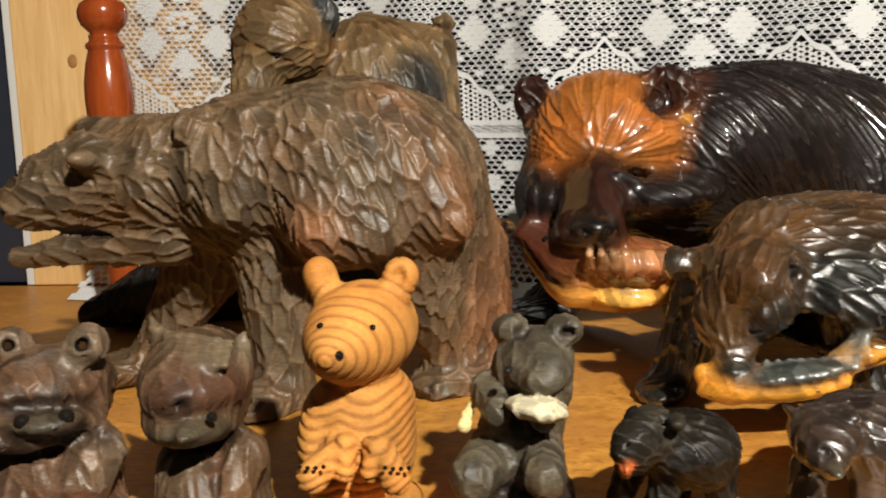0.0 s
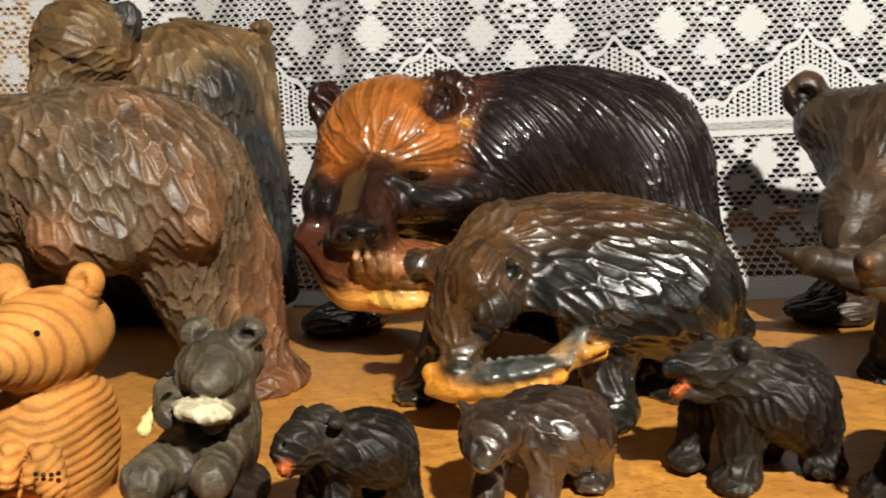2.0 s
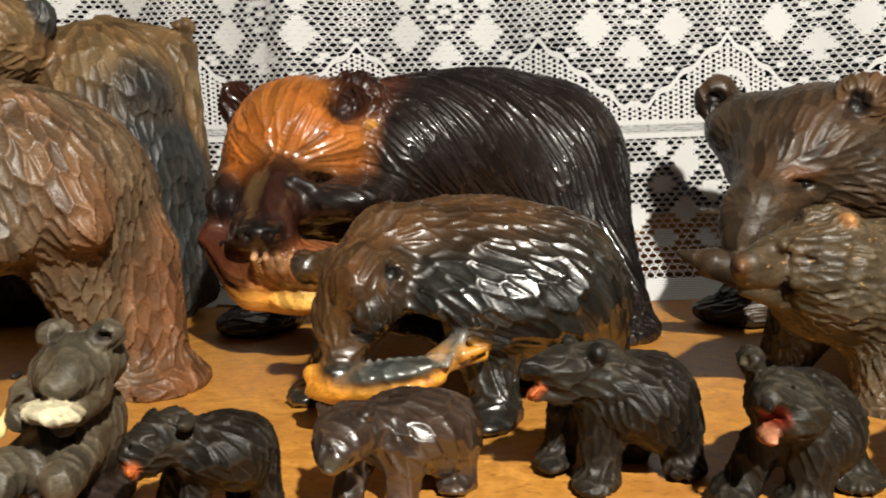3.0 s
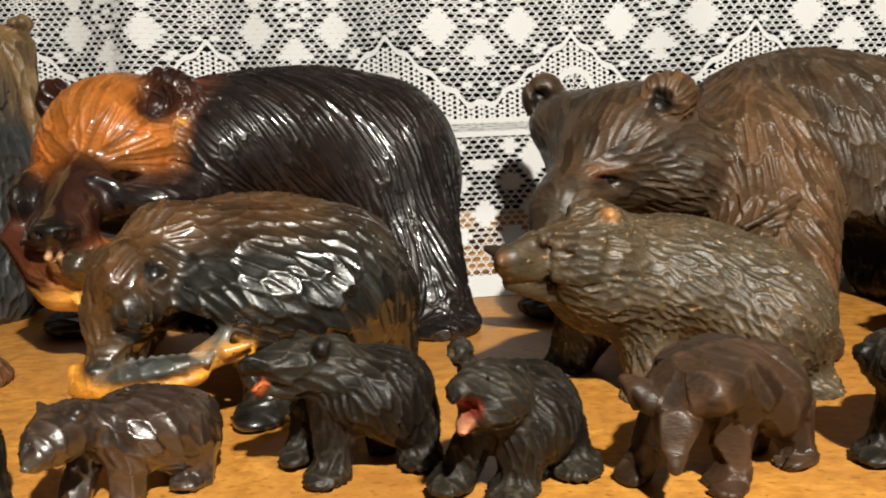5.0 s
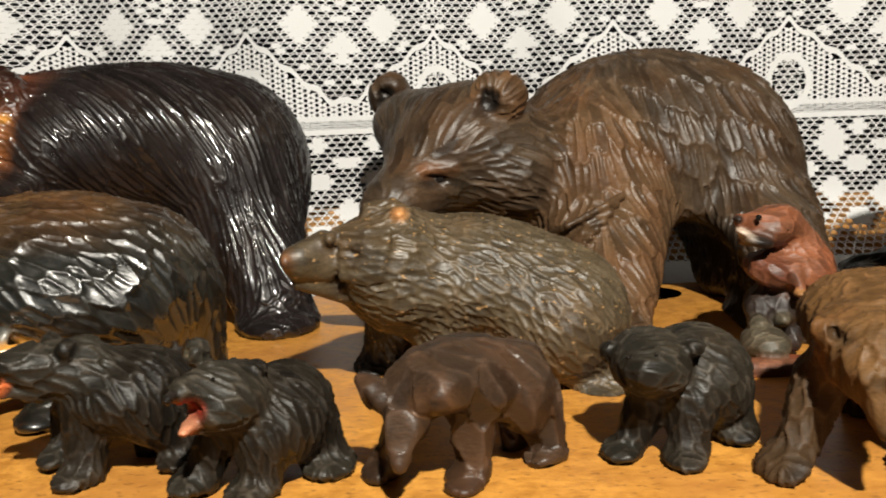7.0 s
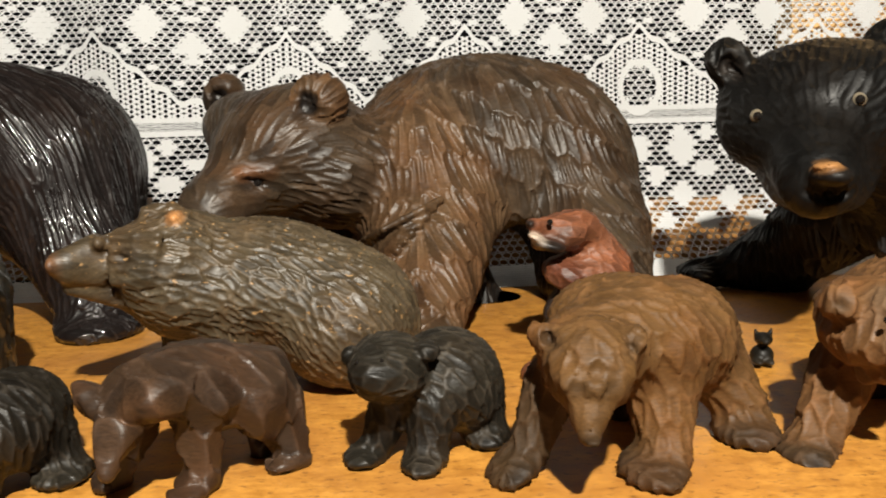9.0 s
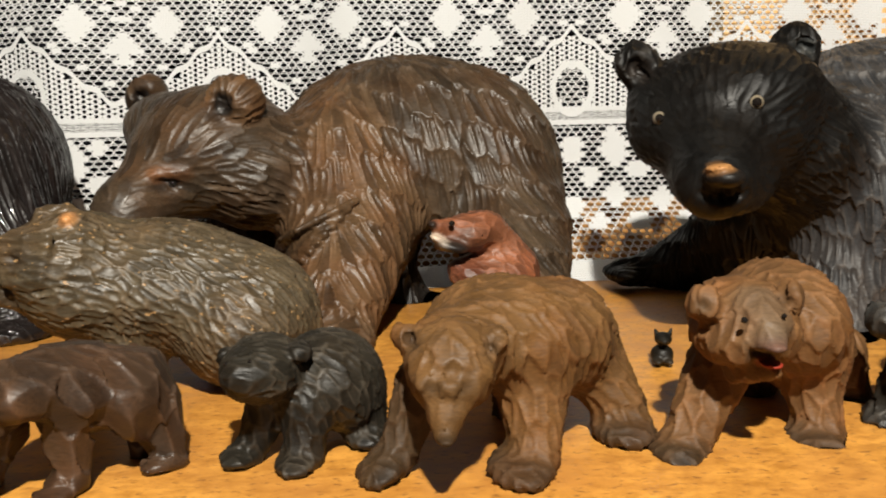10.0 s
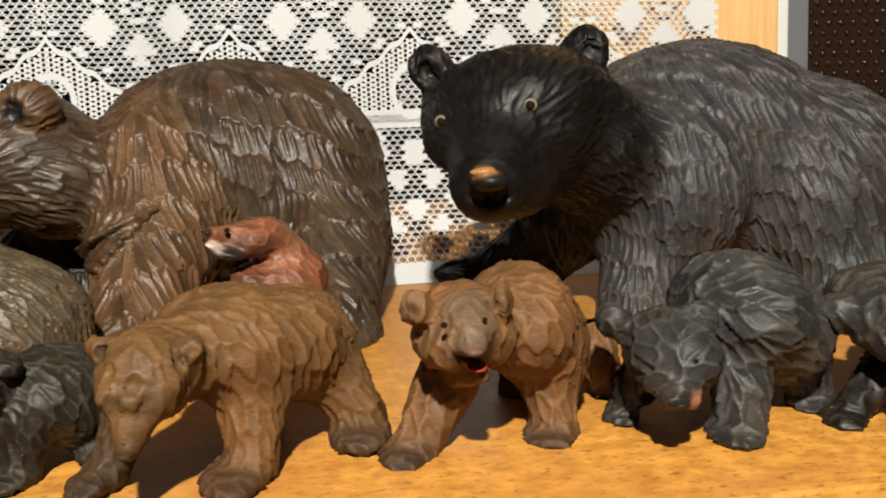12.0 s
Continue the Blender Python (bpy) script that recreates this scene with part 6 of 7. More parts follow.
upright.limb((-0.0312, -0.0400, 0.0032), 0.0069, (-0.0001, -0.0380, 0.0011), 0.0069, SRED, (1, 0, 0), 0.004, bite=0.3)
upright.limb((-0.0232, -0.0140, -0.0016), 0.0072, (0.0088, -0.0120, -0.0037), 0.0073, SRED2, (1, 0, 0), 0.004, bite=0.3)
tagged(upright.build("carved_bear", CARVED_MATT, 1, [((-0.0176, -0.0195, 0.0854), 0.0018, 1)]), "Small red-brown bear carving rearing up on a block, mouth open", "bear carving", "carved bears on the shelf")

tiny = Sculpture((0.937, 0.618, 0), 0.001, None, 25)
tiny.ball((0.0001, 0.0000, 0.0060), (0.0066, 0.0070, 0.0062), 0, SMALL, (0, 0, -1), 0.002)
tiny.ball((0.0002, -0.0020, 0.0159), (0.0049, 0.0060, 0.0039), 0, SMALL, (0, 0, -1), 0.002)
tiny.ball((-0.0013, -0.0080, 0.0160), (0.0023, 0.0040, 0.0019), 0, SMALLG, (0, 0, -1), 0.002)
tiny.limb((-0.0029, 0.0000, 0.0182), 0.0016, (-0.0039, 0.0000, 0.0209), 0.0007, SMALL, (0, 0, -1), 0.001)
tiny.limb((0.0044, 0.0000, 0.0179), 0.0016, (0.0054, 0.0000, 0.0209), 0.0007, SMALL, (0, 0, -1), 0.001)
tiny.ball((-0.0044, -0.0060, 0.0037), (0.0026, 0.0050, 0.0019), 0, SMALLG, (0, 0, -1), 0.002)
tiny.ball((0.0022, -0.0060, 0.0034), (0.0026, 0.0050, 0.0020), 0, SMALLG, (0, 0, -1), 0.002)
tagged(tiny.build("carved_bear", CARVED_BLACK, 1, []), "Tiny black seated bear carving, thumb-nail high", "bear carving", "carved bears on the shelf")

talker = Sculpture((0.946, 0.487, 0), 0.0021, (0.012, 0.0058, 0.0013, 0.0015, 0.3), 27, 0.5)
talker.ball((0.0158, 0.025, 0.0496), (0.0259, 0.046, 0.0259), 0, UBROWN, (0.5, 0, -0.87), 0.007)
talker.ball((0.0278, 0.035, 0.036), (0.0217, 0.04, 0.0244), 0, UBROWN, (0.5, 0, -0.87), 0.007)
talker.ball((-0.0153, -0.01, 0.058), (0.0193, 0.034, 0.0159), 0, UBROWN, (0, 0, -1), 0.007)
talker.ball((-0.0255, -0.02, 0.0509), (0.0118, 0.022, 0.0099), 0, UBROWN, (0, 0, -1), 0.007)
talker.ball((-0.0046, -0.015, 0.0513), (0.0096, 0.02, 0.011), 0, UBROWN, (0, 0, -1), 0.007)
talker.limb((-0.0171, -0.0310, 0.0651), 0.0055, (-0.0172, -0.0470, 0.0566), 0.0046, UPALE, (0, 0, -1), 0.01, bite=0.5)
talker.ball((-0.0171, -0.0510, 0.0542), (0.0043, 0.0060, 0.0020), 0, UNOSE, (0.5, 0, -0.87), 0.004, bite=0)
talker.limb((-0.018, -0.019, 0.0382), 0.0071, (-0.0125, -0.039, 0.0418), 0.0029, UBROWN, (0, 0, -1), 0.005)
talker.ball((-0.0187, -0.055, 0.0496), (0.006, 0.016, 0.0024), 0, DK, (0.5, 0, -0.87), 0.003, cut=True)
talker.ball((-0.0145, -0.041, 0.0449), (0.0043, 0.007, 0.0013), 0, URED, (0.5, 0, -0.87), 0.002, bite=0)
talker.limb((-0.0283, -0.0210, 0.0607), 0.0056, (-0.0357, -0.0250, 0.0665), 0.0055, UBROWN, (0, 0, -1), 0.004)
talker.ball((-0.0363, -0.0270, 0.0673), (0.0069, 0.0090, 0.0073), 15, UBROWN, (0, 0, 1), 0.003)
talker.ball((-0.0409, -0.0380, 0.0678), (0.0033, 0.0080, 0.0038), 15, RDARK, (0, 0, -1), 0.004, cut=True)
talker.ball((-0.0019, -0.0290, 0.0697), (0.0037, 0.0090, 0.0064), 0, UBROWN, (0, 0, 1), 0.004)
talker.ball((-0.0072, -0.0390, 0.0704), (0.0018, 0.0060, 0.0034), 0, RDARK, (0, 0, -1), 0.003, cut=True)
talker.limb((-0.0195, 0.005, 0.032), 0.0141, (-0.0366, -0.007, 0.0043), 0.0104, UBROWN, (0, 0, -1), 0.007)
talker.ball((-0.0436, -0.012, 0), (0.0112, 0.018, 0.0049), 0, RDARK, (0.5, 0, -0.87), 0.007)
talker.limb((0.0257, 0.015, 0.0301), 0.0140, (0.0283, 0.007, 0.0016), 0.0098, UBROWN, (0, 0, -1), 0.007)
talker.ball((0.023, 0, -0.0013), (0.0117, 0.018, 0.0043), 0, RDARK, (0.5, 0, -0.87), 0.007)
talker.limb((0.0588, 0.055, 0.0243), 0.0131, (0.0704, 0.06, -0.0012), 0.0081, UBROWN, (0, 0, -1), 0.007)
talker.ball((0.0668, 0.055, -0.004), (0.0086, 0.012, 0.0035), 0, RDARK, (0.5, 0, -0.87), 0.007)
talker.limb((0.0245, 0.065, 0.0174), 0.0116, (0.0205, 0.07, -0.0109), 0.0077, RDARK, (0, 0, -1), 0.007)
talker.limb((-0.0522, -0.0240, 0.0076), 0.0006, (-0.0541, -0.0300, 0.0015), 0.0007, DK, (0, 0, -1), 0.003, cut=True)
talker.limb((-0.0476, -0.0240, 0.0074), 0.0006, (-0.0492, -0.0300, 0.0013), 0.0007, DK, (0, 0, -1), 0.003, cut=True)
talker.limb((-0.0431, -0.0240, 0.0072), 0.0006, (-0.0443, -0.0300, 0.0010), 0.0007, DK, (0, 0, -1), 0.003, cut=True)
talker.limb((0.0093, -0.0130, 0.0063), 0.0006, (0.0066, -0.0190, 0.0003), 0.0007, DK, (0, 0, -1), 0.003, cut=True)
talker.limb((0.0140, -0.0130, 0.0060), 0.0006, (0.0117, -0.0190, 0.0001), 0.0007, DK, (0, 0, -1), 0.003, cut=True)
talker.limb((0.0188, -0.0130, 0.0058), 0.0006, (0.0169, -0.0190, -0.0002), 0.0007, DK, (0, 0, -1), 0.003, cut=True)
tagged(talker.build("carved_bear", CARVED_SOFT, 1, [((-0.0279, -0.0475, 0.0643), 0.0014, 1), ((-0.0116, -0.0460, 0.0651), 0.0011, 1)]), "Reddish brown bear carving with a red painted mouth", "bear carving", "carved bears on the shelf")

sentinel = Sculpture((1.05, 0.71, 0), 0.0023, (0.020, 0.0044, 0.0018, 0.0032, 0.08), 29, 0.0)
sentinel.ball((0.1117, 0.08, 0.1153), (0.1091, 0.085, 0.0807), -4, VGREY, (0.26, 0, -0.97), 0.014)
sentinel.ball((0.0682, 0.035, 0.0896), (0.0532, 0.07, 0.0675), 0, VGREY, (0.09, 0, -1), 0.014)
sentinel.ball((0.1891, 0.06, 0.0826), (0.0735, 0.08, 0.0821), -20, VGREY, (0.42, 0, -0.91), 0.014)
sentinel.ball((-0.0493, -0.01, 0.1525), (0.0592, 0.072, 0.0363), 6, VBLK, (-0.0876, -0.11, 0.1121, 1), 0.014, bite=0.6)
sentinel.ball((-0.0521, -0.02, 0.1223), (0.0418, 0.058, 0.0344), 0, VBLK, (-0.0876, -0.11, 0.1121, 1), 0.014, bite=0.5)
sentinel.ball((-0.0391, -0.038, 0.1328), (0.0267, 0.04, 0.0213), 0, VBLK, (-0.0876, -0.11, 0.1121, 1), 0.014, bite=0.5)
sentinel.ball((-0.0948, -0.025, 0.133), (0.018, 0.04, 0.0216), 0, VBLK, (-0.0876, -0.11, 0.1121, 1), 0.014, bite=0.5)
sentinel.ball((0.0051, 0.025, 0.12), (0.0444, 0.07, 0.0468), 0, VBLK, (0.77, 0, -0.64), 0.025)
sentinel.limb((-0.0721, -0.06, 0.1241), 0.0314, (-0.084, -0.095, 0.1063), 0.0225, VBLK, (-0.0876, -0.11, 0.1121, 1), 0.014, bite=0.2)
sentinel.ball((-0.0647, -0.05, 0.0992), (0.0266, 0.042, 0.0175), 0, VBLK, (-0.0876, -0.11, 0.1121, 1), 0.014, bite=0.5)
sentinel.ball((-0.0878, -0.122, 0.1096), (0.0104, 0.013, 0.0058), 0, DK, (0.26, 0, -0.97), 0.005, bite=0)
sentinel.ball((-0.0923, -0.124, 0.1151), (0.0067, 0.008, 0.0018), 8, TIP, (0.26, 0, -0.97), 0.003, bite=0)
sentinel.limb((-0.0971, -0.112, 0.0995), 0.0008, (-0.0864, -0.1153, 0.0968), 0.0008, DK, (0, 0, -1), 0.004, cut=True)
sentinel.limb((-0.0862, -0.1139, 0.0967), 0.0008, (-0.072, -0.1132, 0.1003), 0.0008, DK, (0, 0, -1), 0.004, cut=True)
sentinel.limb((-0.0876, -0.1194, 0.1033), 0.0006, (-0.086, -0.1129, 0.0978), 0.0006, DK, (0, 0, -1), 0.003, cut=True)
sentinel.limb((-0.1015, 0, 0.1717), 0.0096, (-0.0921, -0.01, 0.1546), 0.0183, VBLK, (0, 0, -1), 0.01, bite=0.3)
sentinel.ball((-0.1048, -0.005, 0.1762), (0.014, 0.015, 0.0154), 30, VBLK, (0, 0, 1), 0.005)
sentinel.ball((-0.1073, -0.02, 0.1719), (0.0065, 0.01, 0.0086), 20, DK, (0.26, 0, -0.97), 0.004, cut=True)
sentinel.limb((-0.0033, -0.01, 0.1828), 0.0111, (-0.0132, -0.01, 0.163), 0.0186, VBLK, (0, 0, -1), 0.01, bite=0.3)
sentinel.ball((-0.0021, -0.01, 0.186), (0.0133, 0.016, 0.0148), -10, VBLK, (0, 0, 1), 0.01)
sentinel.ball((-0.0033, -0.025, 0.1828), (0.0065, 0.01, 0.0072), 0, SLATE, (0.26, 0, -0.97), 0.004, cut=True)
sentinel.ball((0.0440, 0.045, 0.0800), (0.0440, 0.05, 0.0380), 0, VBLK, (0.26, 0, -0.97), 0.014, bite=0.5)
# left foreleg: the head's shadow on it is painted as VBLK
sentinel.limb((0.0106, 0.0900, 0.0644), 0.0369, (-0.0114, 0.1500, 0.0227), 0.0286, VBLK, (0, 0, -1), 0.014)
sentinel.limb((-0.0114, 0.1500, 0.0227), 0.0286, (-0.0681, 0.1600, 0.0137), 0.0105, VBLK, (0, 0, -1), 0.014)
sentinel.ball((-0.0759, 0.1550, 0.0139), (0.0143, 0.0300, 0.0062), 0, VBLK, (-1, 0, 0), 0.014)
sentinel.limb((0.05, 0.02, 0.047), 0.0362, (0.0293, -0.01, -0.0107), 0.0241, VGREY, (0, 0, -1), 0.014)
sentinel.ball((0.02, -0.02, -0.0196), (0.0306, 0.04, 0.0099), 0, VBLK, (0.26, 0, -0.97), 0.014)
sentinel.limb((0.1917, 0.03, 0.0426), 0.0460, (0.1921, -0.01, -0.0211), 0.0280, VGREY, (0, 0, -1), 0.014)
sentinel.ball((0.178, -0.02, -0.026), (0.0315, 0.04, 0.0102), 0, VBLK, (0.26, 0, -0.97), 0.014)
sentinel.limb((0.2066, 0.12, 0.0115), 0.0427, (0.2122, 0.13, -0.0344), 0.0291, VBLK, (0, 0, -1), 0.014)
sentinel.limb((-0.067, -0.074, 0.1549), 0.0033, (-0.0353, -0.062, 0.1576), 0.0041, VBLK, (0, 0, -1), 0.01, bite=0)
sentinel.limb((-0.0859, 0.1250, 0.0229), 0.0010, (-0.0872, 0.1200, 0.0173), 0.0012, DK, (0, 0, -1), 0.003, cut=True)
sentinel.limb((-0.0804, 0.1250, 0.0226), 0.0010, (-0.0817, 0.1200, 0.0170), 0.0012, DK, (0, 0, -1), 0.003, cut=True)
sentinel.limb((-0.0749, 0.1250, 0.0223), 0.0010, (-0.0762, 0.1200, 0.0167), 0.0012, DK, (0, 0, -1), 0.003, cut=True)
tagged(sentinel.build("carved_bear", CARVED_BLACK, 1, [((-0.0557, -0.0818, 0.1495), 0.0044, 2), ((-0.0563, -0.0842, 0.1495), 0.0030, 1), ((-0.1052, -0.0572, 0.1419), 0.0042, 2), ((-0.1057, -0.0596, 0.1419), 0.0028, 1)]), "Large black bear carving with shingled fur and glass eyes", "bear carving", "carved bears on the shelf")

sniffer = Sculpture((1.045, 0.487, 0), 0.0021, (0.014, 0.0052, 0.0015, 0.0020, 0.35), 31, 0.2)
sniffer.ball((0.0222, 0.018, 0.0495), (0.0317, 0.045, 0.0268), -10, WGREY, (0.94, 0, -0.34), 0.007)
sniffer.ball((0.0416, 0.023, 0.0377), (0.0219, 0.04, 0.026), 0, WGREY, (0.64, 0, -0.77), 0.007)
sniffer.ball((-0.0236, -0.012, 0.0391), (0.0194, 0.034, 0.0179), 0, WGREY, (-0.034, -0.047, 0.0271, 1), 0.007)
sniffer.limb((-0.0303, -0.027, 0.0358), 0.0125, (-0.0322, -0.042, 0.0284), 0.0065, WGREY, (-0.034, -0.047, 0.0271, 1), 0.007)
sniffer.ball((-0.0338, -0.047, 0.0266), (0.0046, 0.008, 0.0023), 0, DK, (0.64, 0, -0.77), 0.003)
sniffer.ball((-0.0252, -0.041, 0.0262), (0.0011, 0.005, 0.0022), -15, PINK, (0.64, 0, -0.77), 0.003)
sniffer.ball((-0.0104, -0.012, 0.0525), (0.0079, 0.01, 0.007), -20, WGREY, (0.64, 0, -0.77), 0.005)
sniffer.ball((-0.0447, 0.003, 0.051), (0.0071, 0.01, 0.0082), 20, WGREY, (0.64, 0, -0.77), 0.005)
sniffer.limb((-0.0268, 0.013, 0.0225), 0.0111, (-0.0364, 0.018, 0.0025), 0.0064, SMALL, (0, 0, -1), 0.007)
sniffer.ball((-0.039, 0.013, 0.0015), (0.0064, 0.012, 0.0032), 0, WGREY, (0.64, 0, -0.77), 0.007)
sniffer.limb((0.0134, -0.002, 0.029), 0.0160, (0.0074, -0.017, 0.0036), 0.0100, WGREY, (0, 0, -1), 0.007)
sniffer.ball((0.0021, -0.022, 0.0023), (0.0109, 0.018, 0.004), 0, WGREY, (0.64, 0, -0.77), 0.007)
sniffer.limb((0.0507, 0.018, 0.0271), 0.0158, (0.0598, 0.018, 0.0026), 0.0088, WGREY, (0, 0, -1), 0.007)
sniffer.ball((0.0548, 0.013, 0.0018), (0.0092, 0.014, 0.0033), 0, WGREY, (0.64, 0, -0.77), 0.007)
sniffer.limb((0.0464, 0.058, 0.0117), 0.0119, (0.0457, 0.063, -0.0081), 0.0078, SMALL, (0, 0, -1), 0.007)
sniffer.limb((-0.0314, -0.0190, 0.0490), 0.0017, (-0.0320, -0.0320, 0.0394), 0.0012, STREAK, (0, 0, -1), 0.003, bite=0)
sniffer.limb((-0.0264, -0.0190, 0.0494), 0.0017, (-0.0291, -0.0320, 0.0392), 0.0012, STREAK, (0, 0, -1), 0.003, bite=0)
sniffer.limb((-0.0214, -0.0190, 0.0499), 0.0017, (-0.0262, -0.0320, 0.0391), 0.0012, STREAK, (0, 0, -1), 0.003, bite=0)
sniffer.limb((-0.0164, -0.0190, 0.0504), 0.0017, (-0.0232, -0.0320, 0.0389), 0.0012, STREAK, (0, 0, -1), 0.003, bite=0)
sniffer.limb((-0.0289, -0.0350, 0.0328), 0.0061, (-0.0279, -0.0410, 0.0272), 0.0046, WGREY, (0, 0, -1), 0.006, bite=0.2)
sniffer.limb((-0.0105, -0.0350, 0.0094), 0.0006, (-0.0138, -0.0410, 0.0047), 0.0007, DK, (0, 0, -1), 0.003, cut=True)
sniffer.limb((-0.0064, -0.0350, 0.0091), 0.0006, (-0.0093, -0.0410, 0.0044), 0.0007, DK, (0, 0, -1), 0.003, cut=True)
sniffer.limb((-0.0023, -0.0350, 0.0089), 0.0006, (-0.0049, -0.0410, 0.0041), 0.0007, DK, (0, 0, -1), 0.003, cut=True)
sniffer.limb((-0.0446, 0.0060, 0.0061), 0.0007, (-0.0471, 0.0000, 0.0021), 0.0008, DK, (0, 0, -1), 0.003, cut=True)
sniffer.limb((-0.0422, 0.0060, 0.0060), 0.0007, (-0.0445, 0.0000, 0.0019), 0.0008, DK, (0, 0, -1), 0.003, cut=True)
sniffer.limb((-0.0398, 0.0060, 0.0058), 0.0007, (-0.0418, 0.0000, 0.0018), 0.0008, DK, (0, 0, -1), 0.003, cut=True)
tagged(sniffer.build("carved_bear", CARVED_BLACK, 1, [((-0.0245, -0.045, 0.0424), 0.0012, 1), ((-0.0416, -0.0311, 0.0322), 0.0012, 1)]), "Small grey-black bear carving with leaf-shaped gouges, head low", "bear carving", "carved bears on the shelf")

neighbour = Sculpture((1.149, 0.493, 0), 0.0026, (0.014, 0.0052, 0.0015, 0.0020, 0.35), 33, 0.2)
neighbour.ball((0.0315, 0.017, 0.039), (0.0364, 0.045, 0.0294), 0, WGREY, (0.64, 0, -0.77), 0.007)
neighbour.ball((-0.0227, -0.008, 0.0512), (0.0208, 0.034, 0.0167), -20, WGREY, (-0.87, 0, 0.5), 0.007)
neighbour.limb((-0.0313, -0.018, 0.0459), 0.0132, (-0.0249, -0.038, 0.0322), 0.0073, WGREY, (0.77, 0, -0.64), 0.007)
neighbour.ball((-0.0475, -0.013, 0.0497), (0.0092, 0.012, 0.0087), 20, WGREY, (0.64, 0, -0.77), 0.003)
neighbour.ball((-0.02, -0.003, 0.0635), (0.0079, 0.012, 0.0068), 0, WGREY, (0.64, 0, -0.77), 0.003)
neighbour.limb((-0.0132, -0.003, 0.0226), 0.0123, (-0.0421, -0.015, 0.0023), 0.0067, SMALL, (0, 0, -1), 0.007)
neighbour.ball((-0.0471, -0.019, 0.0013), (0.0077, 0.014, 0.0033), 0, SMALL, (0.64, 0, -0.77), 0.007)
neighbour.limb((0.027, -0.003, 0.0199), 0.0162, (0.0139, -0.023, -0.0087), 0.0104, WGREY, (0, 0, -1), 0.007)
neighbour.ball((0.0048, -0.028, -0.0085), (0.0117, 0.018, 0.0041), 0, WGREY, (0.64, 0, -0.77), 0.007)
neighbour.limb((0.0736, 0.027, 0.0152), 0.0174, (0.0742, 0.022, -0.0103), 0.0098, WGREY, (0, 0, -1), 0.007)
neighbour.limb((0.0407, 0.047, 0.0064), 0.0120, (0.0416, 0.052, -0.0169), 0.0079, SMALL, (0, 0, -1), 0.007)
tagged(neighbour.build("carved_bear", CARVED_BLACK, 1, [((-0.0496, -0.0162, 0.0414), 0.0019, 1)]), "Dark grey bear carving with pale streaks on its face", "bear carving", "carved bears on the shelf")

chubby_a = Sculpture((0.084, 0.401, 0), 0.0021, (0.012, 0.005, 0.0012, 0.0008, 0.4), 35)
chubby_a.ball((-0.0064, 0.011, 0.0537), (0.0226, 0.034, 0.0187), 0, ABROWN, (1, 0, 0), 0.006)
chubby_a.ball((-0.0041, 0.003, 0.0427), (0.0212, 0.03, 0.009), 8, ABROWN, (1, 0, 0), 0.006)
chubby_a.limb((0.0055, -0.012, 0.0581), 0.0014, (-0.0055, -0.0054, 0.0682), 0.0016, AGREY, (0, 0, -1), 0.003, bite=0)
chubby_a.limb((0.0061, -0.0115, 0.0579), 0.0014, (-0.0042, -0.0023, 0.0691), 0.0016, AGREY, (0, 0, -1), 0.003, bite=0)
chubby_a.limb((0.0067, -0.0109, 0.0578), 0.0014, (-0.0032, 0.0011, 0.0699), 0.0016, AGREY, (0, 0, -1), 0.003, bite=0)
chubby_a.limb((0.0073, -0.0104, 0.0576), 0.0014, (-0.0025, 0.0051, 0.0707), 0.0016, AGREY, (0, 0, -1), 0.003, bite=0)
chubby_a.limb((0.0079, -0.0098, 0.0575), 0.0014, (0.0012, 0.0046, 0.0691), 0.0016, AGREY, (0, 0, -1), 0.003, bite=0)
chubby_a.limb((0.0085, -0.0091, 0.0573), 0.0014, (0.0044, 0.0047, 0.0675), 0.0016, AGREY, (0, 0, -1), 0.003, bite=0)
chubby_a.limb((0.009, -0.0085, 0.0571), 0.0014, (0.0072, 0.0054, 0.0657), 0.0016, AGREY, (0, 0, -1), 0.003, bite=0)
chubby_a.ball((0.0046, -0.011, 0.047), (0.0159, 0.014, 0.0059), 4, AFACE, (0.17, 0, -0.98), 0.003, bite=0.3)
chubby_a.limb((-0.0063, -0.0229, 0.0555), 0.0009, (0.0009, -0.0211, 0.0555), 0.0009, DK, (0, 0, -1), 0.005, cut=True)
chubby_a.limb((-0.0002, -0.0197, 0.0551), 0.0009, (0.0064, -0.017, 0.0549), 0.0009, DK, (0, 0, -1), 0.005, cut=True)
chubby_a.limb((0.0054, -0.0157, 0.0545), 0.0009, (0.0112, -0.0118, 0.054), 0.0009, DK, (0, 0, -1), 0.005, cut=True)
chubby_a.limb((0.0101, -0.0102, 0.0535), 0.0009, (0.0149, -0.0047, 0.0524), 0.0009, DK, (0, 0, -1), 0.005, cut=True)
chubby_a.limb((0.0137, -0.0029, 0.0519), 0.0009, (0.0167, 0.0058, 0.0499), 0.0009, DK, (0, 0, -1), 0.005, cut=True)
chubby_a.limb((-0.0158, 0.0070, 0.0669), 0.0057, (-0.0215, 0.0090, 0.0732), 0.0057, AGREYD, (0, 0, 1), 0.005)
chubby_a.ball((-0.0226, 0.0100, 0.0744), (0.0072, 0.0080, 0.0067), 20, AGREYD, (0, 0, 1), 0.004)
chubby_a.limb((0.0055, 0.0070, 0.0652), 0.0066, (0.0136, 0.0090, 0.0745), 0.0066, AGREYD, (0, 0, 1), 0.005)
chubby_a.ball((0.0145, 0.0100, 0.0747), (0.0078, 0.0080, 0.0071), -35, AGREYD, (0, 0, 1), 0.004)
